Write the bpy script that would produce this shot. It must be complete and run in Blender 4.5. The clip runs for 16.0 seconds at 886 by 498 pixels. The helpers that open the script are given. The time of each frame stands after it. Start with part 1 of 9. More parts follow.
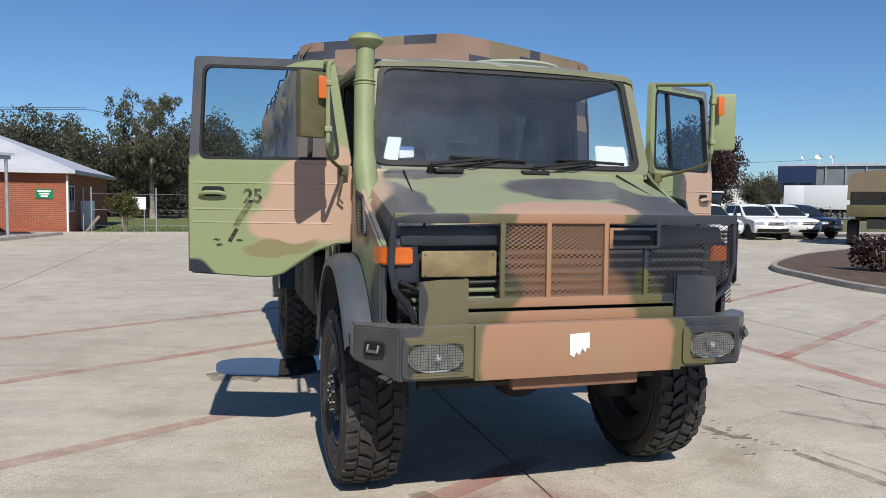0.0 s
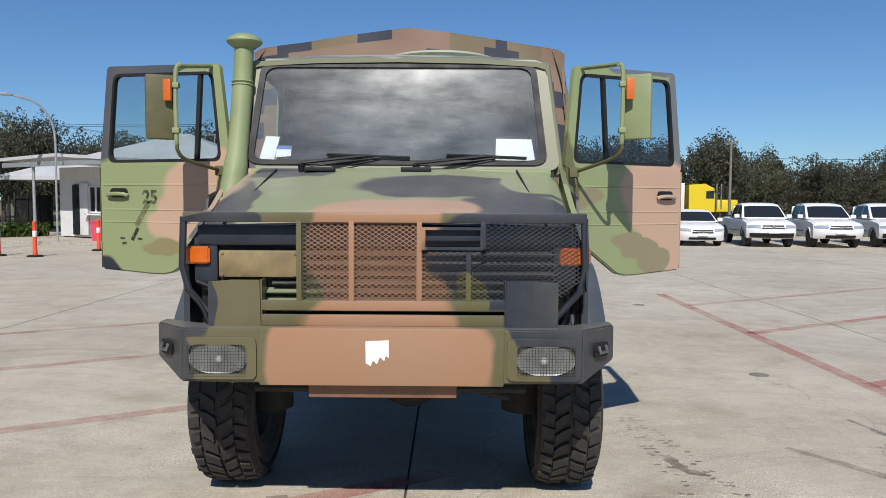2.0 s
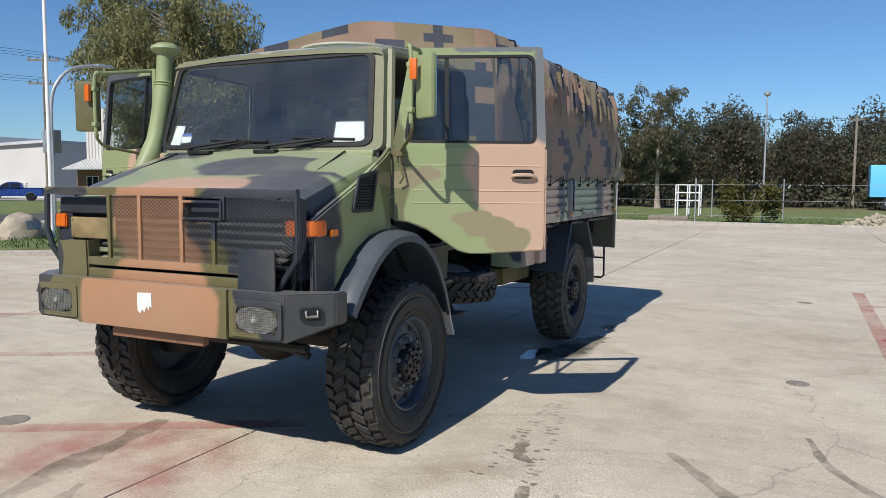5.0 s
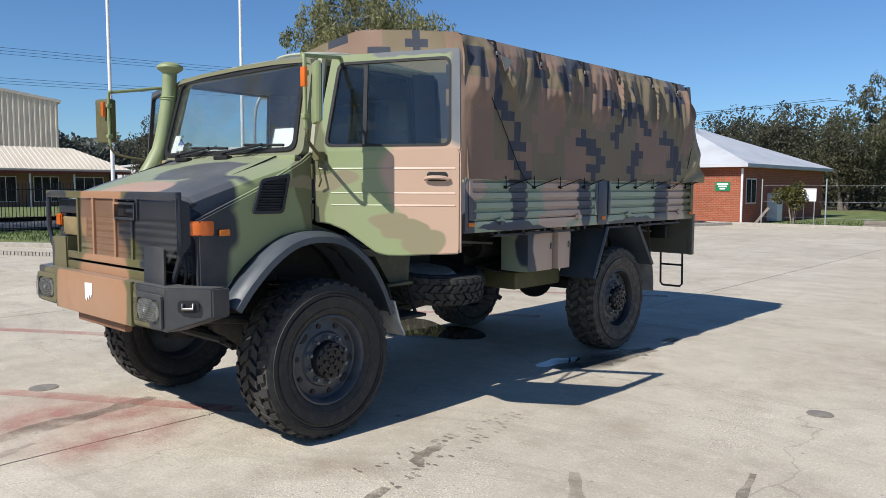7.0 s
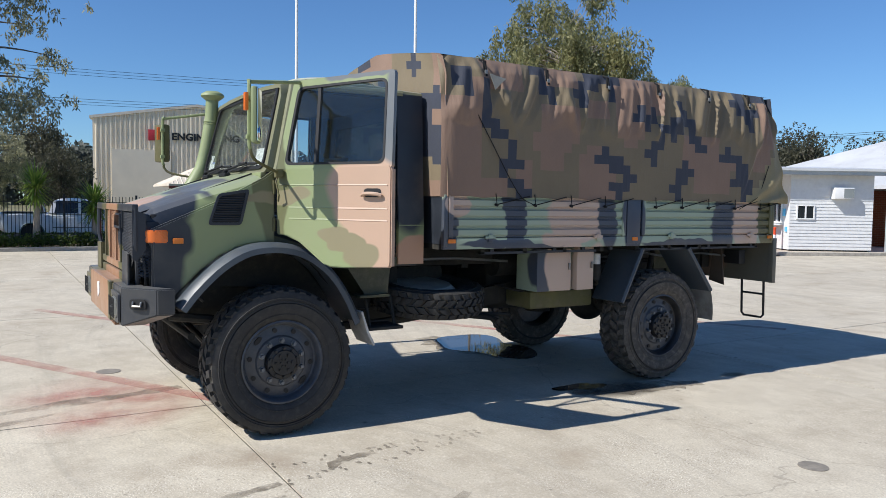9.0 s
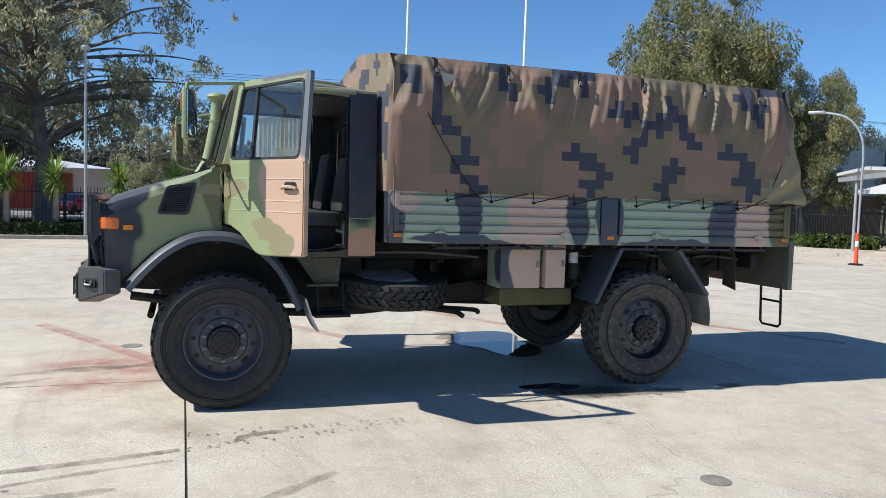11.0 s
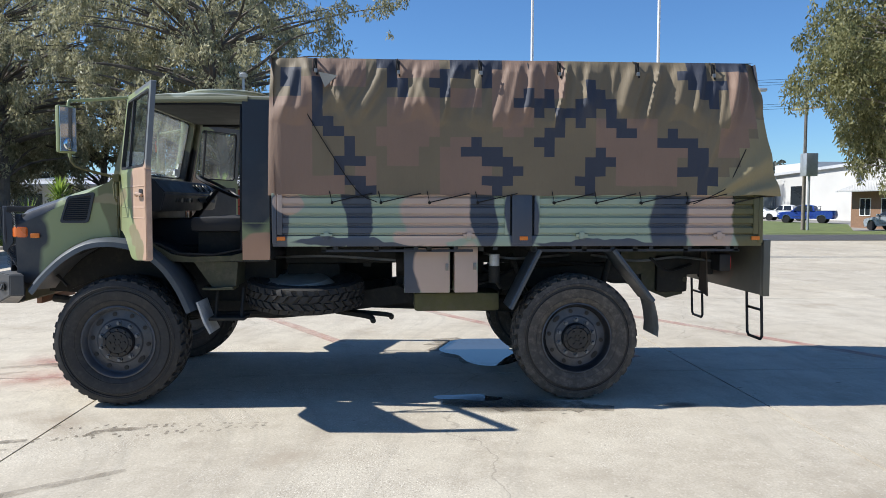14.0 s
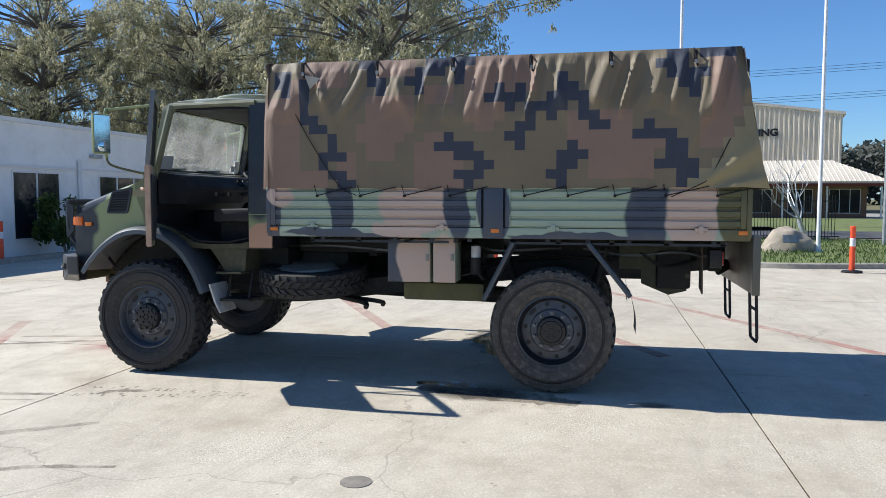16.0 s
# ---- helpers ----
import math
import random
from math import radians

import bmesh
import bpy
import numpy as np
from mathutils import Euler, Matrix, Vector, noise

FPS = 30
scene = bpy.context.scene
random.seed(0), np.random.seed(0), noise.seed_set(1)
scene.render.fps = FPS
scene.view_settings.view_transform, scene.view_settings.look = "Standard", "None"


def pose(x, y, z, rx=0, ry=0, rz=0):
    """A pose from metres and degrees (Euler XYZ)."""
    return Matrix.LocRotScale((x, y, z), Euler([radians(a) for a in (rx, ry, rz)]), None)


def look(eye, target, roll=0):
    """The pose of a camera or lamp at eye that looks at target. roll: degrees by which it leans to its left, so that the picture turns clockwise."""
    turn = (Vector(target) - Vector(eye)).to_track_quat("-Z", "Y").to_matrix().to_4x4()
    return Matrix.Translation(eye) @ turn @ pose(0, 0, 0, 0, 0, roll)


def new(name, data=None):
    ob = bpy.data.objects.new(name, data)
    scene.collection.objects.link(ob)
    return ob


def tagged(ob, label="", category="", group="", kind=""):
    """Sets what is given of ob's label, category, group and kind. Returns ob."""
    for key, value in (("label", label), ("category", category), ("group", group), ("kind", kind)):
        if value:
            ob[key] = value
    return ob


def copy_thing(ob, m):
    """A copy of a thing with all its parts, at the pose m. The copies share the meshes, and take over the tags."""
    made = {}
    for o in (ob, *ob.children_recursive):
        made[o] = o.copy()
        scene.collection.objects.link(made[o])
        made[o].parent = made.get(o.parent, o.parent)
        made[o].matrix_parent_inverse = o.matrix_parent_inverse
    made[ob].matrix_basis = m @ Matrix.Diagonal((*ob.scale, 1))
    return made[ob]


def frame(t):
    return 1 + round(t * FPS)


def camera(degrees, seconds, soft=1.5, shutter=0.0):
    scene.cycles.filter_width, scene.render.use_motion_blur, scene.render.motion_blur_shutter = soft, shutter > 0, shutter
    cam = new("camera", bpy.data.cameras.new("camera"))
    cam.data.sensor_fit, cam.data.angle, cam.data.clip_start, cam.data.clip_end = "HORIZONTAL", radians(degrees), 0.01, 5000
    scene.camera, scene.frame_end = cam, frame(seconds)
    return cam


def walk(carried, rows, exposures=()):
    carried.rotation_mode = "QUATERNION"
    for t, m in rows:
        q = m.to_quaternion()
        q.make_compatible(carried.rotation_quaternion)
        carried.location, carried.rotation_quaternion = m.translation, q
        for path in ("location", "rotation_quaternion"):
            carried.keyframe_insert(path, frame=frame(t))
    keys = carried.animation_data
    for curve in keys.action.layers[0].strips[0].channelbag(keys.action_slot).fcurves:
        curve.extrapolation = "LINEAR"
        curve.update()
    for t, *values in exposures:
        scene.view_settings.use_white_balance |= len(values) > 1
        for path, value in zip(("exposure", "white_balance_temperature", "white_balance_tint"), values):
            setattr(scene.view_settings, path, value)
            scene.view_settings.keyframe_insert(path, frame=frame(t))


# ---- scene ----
cam = camera(61.1, 16.0, soft=0.75)
METRES, EYE, TILT, LEAN, TURN = 15.455, 1.731, 0.0, 0.0, -16.5
ROWS = [
    (0.0, 0.0, 0.0, 0.0, 0.05, -3.75, -0.75),
    (0.5, 0.0329, 0.005, -0.0011, 4.55, -3.83, -0.76),
    (1.0, 0.0642, 0.013, -0.0008, 8.71, -3.84, -1.0),
    (1.5, 0.0969, 0.024, -0.0001, 12.79, -3.69, -0.89),
    (2.0, 0.1319, 0.034, -0.0007, 17.05, -3.63, -0.3),
    (2.5, 0.1626, 0.0487, -0.0021, 21.46, -3.72, 0.17),
    (3.0, 0.1962, 0.0589, -0.0018, 25.73, -3.88, 0.13),
    (3.5, 0.2298, 0.0663, -0.0009, 30.02, -4.12, -0.12),
    (4.0, 0.2594, 0.0794, -0.0015, 34.21, -4.45, -0.19),
    (6.5, 0.3825, 0.1836, -0.0029, 54.15, -4.92, -0.41),
    (7.0, 0.3989, 0.2115, -0.0022, 58.9, -4.71, -0.15),
    (7.5, 0.4173, 0.2384, -0.001, 63.81, -4.16, -0.06),
    (8.0, 0.43, 0.2662, -0.0026, 68.1, -3.74, -0.28),
    (10.5, 0.4768, 0.3994, -0.0022, 84.76, -3.57, -1.63),
    (11.0, 0.4791, 0.4269, -0.0023, 87.41, -3.69, -1.74),
    (11.5, 0.4824, 0.456, -0.0028, 90.31, -3.64, -1.47),
    (12.0, 0.4818, 0.4841, -0.0029, 93.26, -3.5, -1.07),
    (12.5, 0.4756, 0.5128, -0.0021, 96.18, -3.46, -0.6),
    (13.0, 0.4714, 0.5436, -0.003, 99.04, -3.46, -0.36),
    (13.5, 0.4599, 0.569, -0.0042, 101.3, -3.4, -0.21),
    (14.0, 0.4476, 0.596, -0.0032, 103.18, -3.38, -0.08),
    (14.5, 0.4416, 0.6275, -0.0029, 105.64, -3.41, -0.02),
    (15.0, 0.4323, 0.6558, -0.0043, 109.49, -3.58, 0.09),
    (15.5, 0.4245, 0.6857, -0.0043, 114.07, -3.76, 0.17),
    (16.0, 0.419, 0.7163, -0.0035, 118.28, -3.87, -0.04),
]
walk(cam, [(t, pose(-1.78, -4.536, EYE, TILT, LEAN, TURN) @ pose(METRES * x, METRES * y, METRES * z, 90 + pitch, roll, yaw)) for t, x, y, z, yaw, pitch, roll in ROWS],
     [(0.0, 0.0, 6400, 11), (2.0, -0.05, 6410, 10), (3.0, 0.01, 6440, 10), (4.0, 0.08, 6500, 10), (6.5, 0.20, 6420, 10), (8.0, 0.27, 6320, 10), (10.5, 0.42, 6220, 9), (12.5, 0.49, 6260, 9), (16.0, 0.49, 6170, 9)])

# ---- light ----
world = bpy.data.worlds.new("sky")
scene.world = world
world.use_nodes = True
wn, wl = world.node_tree.nodes, world.node_tree.links
sky = wn.new("ShaderNodeTexSky")
sky.sky_type, sky.sun_disc = "NISHITA", False
sky.sun_elevation, sky.sun_rotation = radians(44.5), radians(184)
sky.air_density, sky.dust_density, sky.ozone_density = 1.0, 0.0, 3.0
deep = wn.new("ShaderNodeMix")
deep.data_type, deep.blend_type = "RGBA", "MULTIPLY"
deep.inputs[0].default_value, deep.inputs[7].default_value = 1.0, (0.675, 0.93, 1.215, 1)
wl.new(sky.outputs[0], deep.inputs[6])
wl.new(deep.outputs[2], wn["Background"].inputs[0])
wn["Background"].inputs[1].default_value = 0.077
sun = bpy.data.lights.new("sun", "SUN")
sun.energy, sun.angle, sun.color = 4.9, radians(0.53), (1.0, 0.955, 0.89)
sun_ob = new("sun", sun)
sun_ob.matrix_world = look((-0.07, -1.03, 1.0), (0, 0, 0))


# ---- materials ----
def tree_of(name):
    m = bpy.data.materials.new(name)
    m.use_nodes = True
    return m, m.node_tree.nodes, m.node_tree.links


def node(nodes, kind, **values):
    n = nodes.new("ShaderNode" + kind)
    for k, v in values.items():
        n.inputs[k.replace("_", " ")].default_value = v
    return n


def noise_of(nodes, links, vec, scale, detail=4.0, rough=0.55):
    n = node(nodes, "TexNoise", Scale=scale, Detail=detail, Roughness=rough)
    links.new(vec, n.inputs["Vector"])
    return n.outputs["Fac"]


def math_of(nodes, links, op, a, b=None, clamp=False):
    n = nodes.new("ShaderNodeMath")
    n.operation, n.use_clamp = op, clamp
    n.inputs[2].default_value = 0.045
    for i, v in enumerate((a, b)):
        if v is None:
            continue
        if isinstance(v, (int, float)):
            n.inputs[i].default_value = v
        else:
            links.new(v, n.inputs[i])
    return n.outputs[0]


def ramp_of(nodes, links, fac, lo, hi, a=0.0, b=1.0):
    n = nodes.new("ShaderNodeMapRange")
    n.inputs[1].default_value, n.inputs[2].default_value = lo, hi
    n.inputs[3].default_value, n.inputs[4].default_value = a, b
    links.new(fac, n.inputs[0])
    return n.outputs[0]


def mix_of(nodes, links, fac, a, b, blend="MIX"):
    n = nodes.new("ShaderNodeMix")
    n.data_type, n.blend_type = "RGBA", blend
    for sock, v in ((n.inputs[0], fac), (n.inputs[6], a), (n.inputs[7], b)):
        if isinstance(v, (int, float)):
            sock.default_value = v
        elif isinstance(v, tuple):
            sock.default_value = (*v[:3], 1)
        else:
            links.new(v, sock)
    return n.outputs[2]


def bump_of(nodes, links, height, strength, distance, bsdf):
    n = node(nodes, "Bump", Strength=strength, Distance=distance)
    links.new(height, n.inputs["Height"])
    links.new(n.outputs[0], bsdf.inputs["Normal"])


def surf(name, col, rough=0.6, metal=0.0, var=0.25, scale=6.0, fine=90.0, bump=0.15, dirt=0.0, dirt_col=(0.16, 0.13, 0.09), vary=0.0, coat=0.0):
    """Plain surface with two scales of variation, optional dust and tone from object to object."""
    m, n, l = tree_of(name)
    bsdf = n["Principled BSDF"]
    geo = n.new("ShaderNodeNewGeometry").outputs["Position"]
    big, small = noise_of(n, l, geo, scale), noise_of(n, l, geo, fine, 3)
    c = mix_of(n, l, ramp_of(n, l, big, 0.3, 0.7), tuple(v * (1 - var) for v in col), tuple(min(1, v * (1 + var)) for v in col))
    c = mix_of(n, l, ramp_of(n, l, small, 0.3, 0.75, 0, var), c, tuple(v * 0.6 for v in col))
    if vary:
        info = n.new("ShaderNodeObjectInfo").outputs["Random"]
        c = mix_of(n, l, ramp_of(n, l, info, 0, 1, 0, vary), c, tuple(v * 0.45 for v in col))
    if dirt:
        spots = noise_of(n, l, geo, scale * 2.3, 6, 0.65)
        c = mix_of(n, l, ramp_of(n, l, spots, 0.48, 0.72, 0, dirt), c, dirt_col)
    l.new(c, bsdf.inputs["Base Color"])
    l.new(ramp_of(n, l, big, 0.3, 0.7, max(0, rough - 0.1), min(1, rough + 0.1)), bsdf.inputs["Roughness"])
    bsdf.inputs["Metallic"].default_value = metal
    bsdf.inputs["Coat Weight"].default_value = coat
    if bump:
        bump_of(n, l, small, bump, 0.004, bsdf)
    return m


GREEN, TAN, GREY, OLIVE = (0.245, 0.286, 0.138), (0.46, 0.272, 0.172), (0.022, 0.027, 0.037), (0.105, 0.098, 0.036)


TAN_BED = (0.52, 0.385, 0.305)


def camo(name, base, blobs, rough=0.38, soft=0.06, streak=0.0):
    """Matt vehicle paint: sprayed patches with soft, wavy edges. A blob: centre, radii, colour."""
    m, n, l = tree_of(name)
    bsdf = n["Principled BSDF"]
    geo = n.new("ShaderNodeNewGeometry").outputs["Position"]
    wob = node(n, "TexNoise", Scale=2.6, Detail=2.0)
    l.new(geo, wob.inputs["Vector"])
    mul = n.new("ShaderNodeVectorMath")
    mul.operation, mul.inputs[1].default_value, mul.inputs[2].default_value = "MULTIPLY_ADD", (0.22,) * 3, (-0.11,) * 3
    l.new(wob.outputs["Color"], mul.inputs[0])
    add = n.new("ShaderNodeVectorMath")
    add.operation = "ADD"
    l.new(geo, add.inputs[0]), l.new(mul.outputs[0], add.inputs[1])
    c = base
    for centre, radii, colour in blobs:
        sub = n.new("ShaderNodeVectorMath")
        sub.operation, sub.inputs[1].default_value = "SUBTRACT", centre
        div = n.new("ShaderNodeVectorMath")
        div.operation, div.inputs[1].default_value = "DIVIDE", radii
        size = n.new("ShaderNodeVectorMath")
        size.operation = "LENGTH"
        l.new(add.outputs[0], sub.inputs[0]), l.new(sub.outputs[0], div.inputs[0]), l.new(div.outputs[0], size.inputs[0])
        c = mix_of(n, l, ramp_of(n, l, size.outputs["Value"], 1 + soft, 1 - soft), c, colour)
    big, small = noise_of(n, l, geo, 5.0, 5), noise_of(n, l, geo, 140.0, 2)
    dust = noise_of(n, l, geo, 1.7, 6, 0.6)
    c = mix_of(n, l, ramp_of(n, l, dust, 0.45, 0.8, 0, 0.22), c, (0.30, 0.26, 0.19))
    c = mix_of(n, l, ramp_of(n, l, big, 0.35, 0.75, 0, 0.30), c, (0.02, 0.02, 0.015), "MULTIPLY") if streak else c
    # upward faces mixed paler: sky sheen put into the colour, broken by dust
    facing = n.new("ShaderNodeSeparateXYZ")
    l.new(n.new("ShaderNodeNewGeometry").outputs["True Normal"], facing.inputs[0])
    sky_sheen = math_of(n, l, "MULTIPLY", ramp_of(n, l, facing.outputs[2], 0.55, 0.95, 0, 0.36), ramp_of(n, l, dust, 0.3, 0.7, 0.6, 1.0))
    c = mix_of(n, l, sky_sheen, c, (0.27, 0.265, 0.25))
    scratch = noise_of(n, l, geo, 38.0, 5, 0.7)
    c = mix_of(n, l, ramp_of(n, l, scratch, 0.66, 0.76, 0, 0.35), c, (0.10, 0.09, 0.07))
    l.new(c, bsdf.inputs["Base Color"])
    l.new(ramp_of(n, l, big, 0.3, 0.7, rough - 0.08, rough + 0.1), bsdf.inputs["Roughness"])
    bump_of(n, l, small, 0.06, 0.002, bsdf)
    return m


def glass(name, tint=(0.8, 0.88, 0.86), gloss=1.0, dust=0.05, bloom=0.0):
    """Thin pane: clear, with a mirror-like sheen, a film of dust and, where wiped, a greasy bloom that scatters the sun."""
    m, n, l = tree_of(name)
    n.remove(n["Principled BSDF"])
    out = n["Material Output"]
    clear, shine, film = n.new("ShaderNodeBsdfTransparent"), n.new("ShaderNodeBsdfGlossy"), n.new("ShaderNodeBsdfDiffuse")
    clear.inputs[0].default_value, shine.inputs["Roughness"].default_value = (*tint, 1), 0.02
    film.inputs[0].default_value = (0.5, 0.5, 0.48, 1)
    haze, veil = n.new("ShaderNodeBsdfTranslucent"), n.new("ShaderNodeMixShader")
    haze.inputs[0].default_value, veil.inputs[0].default_value = (0.7, 0.7, 0.67, 1), 0.88
    l.new(film.outputs[0], veil.inputs[1]), l.new(haze.outputs[0], veil.inputs[2])
    face = n.new("ShaderNodeLayerWeight")
    face.inputs["Blend"].default_value = 0.5
    power = math_of(n, l, "POWER", face.outputs["Facing"], 4.0)
    geo = n.new("ShaderNodeNewGeometry").outputs["Position"]
    spots = ramp_of(n, l, noise_of(n, l, geo, 3.0, 6, 0.6), 0.35, 0.8, dust * 0.3, dust)
    a, b = n.new("ShaderNodeMixShader"), n.new("ShaderNodeMixShader")
    l.new(spots, a.inputs[0]), l.new(clear.outputs[0], a.inputs[1]), l.new(veil.outputs[0], a.inputs[2])
    l.new(math_of(n, l, "MULTIPLY_ADD", power, 0.7 * gloss, True), b.inputs[0])
    l.new(a.outputs[0], b.inputs[1]), l.new(shine.outputs[0], b.inputs[2])
    if not bloom:
        l.new(b.outputs[0], out.inputs[0])
        return m
    smear, c = n.new("ShaderNodeBsdfGlossy"), n.new("ShaderNodeMixShader")
    smear.inputs["Roughness"].default_value = 0.27
    wipe = n.new("ShaderNodeMapping")
    wipe.inputs["Scale"].default_value = (1.4, 1, 5.0)
    l.new(geo, wipe.inputs["Vector"])
    streaks = math_of(n, l, "MULTIPLY", ramp_of(n, l, noise_of(n, l, wipe.outputs[0], 1.6, 5, 0.6), 0.32, 0.68, 0.35, 1.0), ramp_of(n, l, noise_of(n, l, geo, 2.2, 4, 0.6), 0.3, 0.7, 0.4, 1.0))
    l.new(math_of(n, l, "MULTIPLY", streaks, bloom), c.inputs[0])
    l.new(b.outputs[0], c.inputs[1]), l.new(smear.outputs[0], c.inputs[2]), l.new(c.outputs[0], out.inputs[0])
    return m


def concrete(name):
    """Old yard concrete: bleached and mottled, with tyre arcs, oil drips and fine cracks."""
    m, n, l = tree_of(name)
    bsdf = n["Principled BSDF"]
    geo = n.new("ShaderNodeNewGeometry").outputs["Position"]
    base = mix_of(n, l, ramp_of(n, l, noise_of(n, l, geo, 0.30, 5), 0.32, 0.68), (0.452, 0.394, 0.297), (0.622, 0.562, 0.443))
    info = n.new("ShaderNodeObjectInfo").outputs["Random"]
    base = mix_of(n, l, ramp_of(n, l, info, 0, 1, 0, 0.25), base, (0.42, 0.385, 0.32))
    # cloudy wear
    base = mix_of(n, l, ramp_of(n, l, noise_of(n, l, geo, 1.9, 8, 0.72), 0.44, 0.70, 0, 0.65), base, (0.31, 0.262, 0.195))
    base = mix_of(n, l, ramp_of(n, l, noise_of(n, l, geo, 5.5, 8, 0.75), 0.5, 0.75, 0, 0.5), base, (0.68, 0.62, 0.50))
    base = mix_of(n, l, ramp_of(n, l, noise_of(n, l, geo, 60, 4), 0.42, 0.72, 0, 0.5), base, (0.29, 0.25, 0.20))
    # exposed grit: pale flecks and dark pits
    base = mix_of(n, l, ramp_of(n, l, noise_of(n, l, geo, 34, 6, 0.75), 0.56, 0.66, 0, 0.45), base, (0.80, 0.75, 0.63))
    base = mix_of(n, l, ramp_of(n, l, noise_of(n, l, geo, 23, 7, 0.8), 0.40, 0.32, 0, 0.5), base, (0.20, 0.17, 0.13))
    # coarse grit bared in patches
    bare = ramp_of(n, l, noise_of(n, l, geo, 0.75, 4), 0.46, 0.60, 0, 1)
    base = mix_of(n, l, math_of(n, l, "MULTIPLY", bare, ramp_of(n, l, noise_of(n, l, geo, 90, 3, 0.6), 0.57, 0.63, 0, 0.75)), base, (0.82, 0.78, 0.68))
    base = mix_of(n, l, math_of(n, l, "MULTIPLY", bare, ramp_of(n, l, noise_of(n, l, geo, 70, 3, 0.6), 0.40, 0.35, 0, 0.7)), base, (0.13, 0.11, 0.09))
    # sweeping tyre marks in two directions
    for turn, off, scale in ((-16, 0.0, 1.0), (38, 3.7, 0.8)):
        stretch = n.new("ShaderNodeMapping")
        stretch.inputs["Scale"].default_value, stretch.inputs["Rotation"].default_value = (0.16, 3.2, 1), (0, 0, radians(turn))
        stretch.inputs["Location"].default_value = (off, off, 0)
        bend = n.new("ShaderNodeVectorMath")
        bend.operation = "ADD"
        warp = node(n, "TexNoise", Scale=0.16, Detail=1.0)
        l.new(geo, warp.inputs["Vector"])
        push = n.new("ShaderNodeVectorMath")
        push.operation, push.inputs[1].default_value = "MULTIPLY", (5, 5, 0)
        l.new(warp.outputs["Color"], push.inputs[0])
        l.new(geo, bend.inputs[0]), l.new(push.outputs[0], bend.inputs[1]), l.new(bend.outputs[0], stretch.inputs["Vector"])
        arcs = noise_of(n, l, stretch.outputs[0], scale, 5, 0.7)
        base = mix_of(n, l, ramp_of(n, l, arcs, 0.55, 0.75, 0, 0.36), base, (0.22, 0.20, 0.165))
    # rusty and oily patches, drips
    base = mix_of(n, l, ramp_of(n, l, noise_of(n, l, geo, 0.9, 5, 0.6), 0.58, 0.74, 0, 0.55), base, (0.29, 0.225, 0.155))
    for scale, lo, hi, col, k in ((1.7, 0.075, 0.03, (0.07, 0.06, 0.05), 0.75), (5.0, 0.10, 0.05, (0.14, 0.12, 0.10), 0.55)):
        drip = n.new("ShaderNodeTexVoronoi")
        drip.inputs["Scale"].default_value, drip.inputs["Randomness"].default_value = scale, 1.0
        l.new(geo, drip.inputs["Vector"])
        rough_ = math_of(n, l, "ADD", drip.outputs["Distance"], math_of(n, l, "MULTIPLY", noise_of(n, l, geo, 25, 2), 0.04))
        base = mix_of(n, l, ramp_of(n, l, rough_, lo, hi, 0, k), base, col)
    # hair cracks
    warp = node(n, "TexNoise", Scale=1.4, Detail=5.0)
    l.new(geo, warp.inputs["Vector"])
    bend = n.new("ShaderNodeVectorMath")
    bend.operation = "MULTIPLY_ADD"
    bend.inputs[1].default_value = (0.8, 0.8, 0)
    l.new(warp.outputs["Color"], bend.inputs[0]), l.new(geo, bend.inputs[2])
    crack = n.new("ShaderNodeTexVoronoi")
    crack.feature, crack.inputs["Scale"].default_value = "DISTANCE_TO_EDGE", 0.22
    l.new(bend.outputs[0], crack.inputs["Vector"])
    base = mix_of(n, l, ramp_of(n, l, crack.outputs["Distance"], 0.0018, 0.0006, 0, 0.35), base, (0.14, 0.12, 0.10))
    l.new(base, bsdf.inputs["Base Color"])
    bsdf.inputs["Roughness"].default_value = 0.8
    grit = noise_of(n, l, geo, 130, 4, 0.7)
    bump_of(n, l, grit, 0.4, 0.004, bsdf)
    return m


def worn_paint(name, col, wear=0.5, scale=7.0, most=1.0, edge=0.14, spot=None):
    """Paint rubbed off in patches: what is gone shows the ground beneath."""
    m, n, l = tree_of(name)
    bsdf, out = n["Principled BSDF"], n["Material Output"]
    geo = n.new("ShaderNodeNewGeometry").outputs["Position"]
    bsdf.inputs["Base Color"].default_value, bsdf.inputs["Roughness"].default_value = (*col, 1), 0.8
    gone, fine = noise_of(n, l, geo, scale, 7, 0.7), noise_of(n, l, geo, 0.8, 3)
    keep = math_of(n, l, "MULTIPLY", ramp_of(n, l, gone, wear - edge, wear + edge, 0, most), ramp_of(n, l, fine, 0.32, 0.6, 0.15, 1), True)
    if spot:
        sub, div, size = (n.new("ShaderNodeVectorMath") for _ in range(3))
        sub.operation, div.operation, size.operation = "SUBTRACT", "DIVIDE", "LENGTH"
        sub.inputs[1].default_value, div.inputs[1].default_value = (spot[0], spot[1], 0), (spot[2], spot[3], 1)
        l.new(geo, sub.inputs[0]), l.new(sub.outputs[0], div.inputs[0]), l.new(div.outputs[0], size.inputs[0])
        keep = math_of(n, l, "MULTIPLY", keep, ramp_of(n, l, size.outputs["Value"], 1.0, 0.45, 0, 1), True)
    mix, clear = n.new("ShaderNodeMixShader"), n.new("ShaderNodeBsdfTransparent")
    l.new(keep, mix.inputs[0]), l.new(clear.outputs[0], mix.inputs[1]), l.new(bsdf.outputs[0], mix.inputs[2]), l.new(mix.outputs[0], out.inputs[0])
    return m


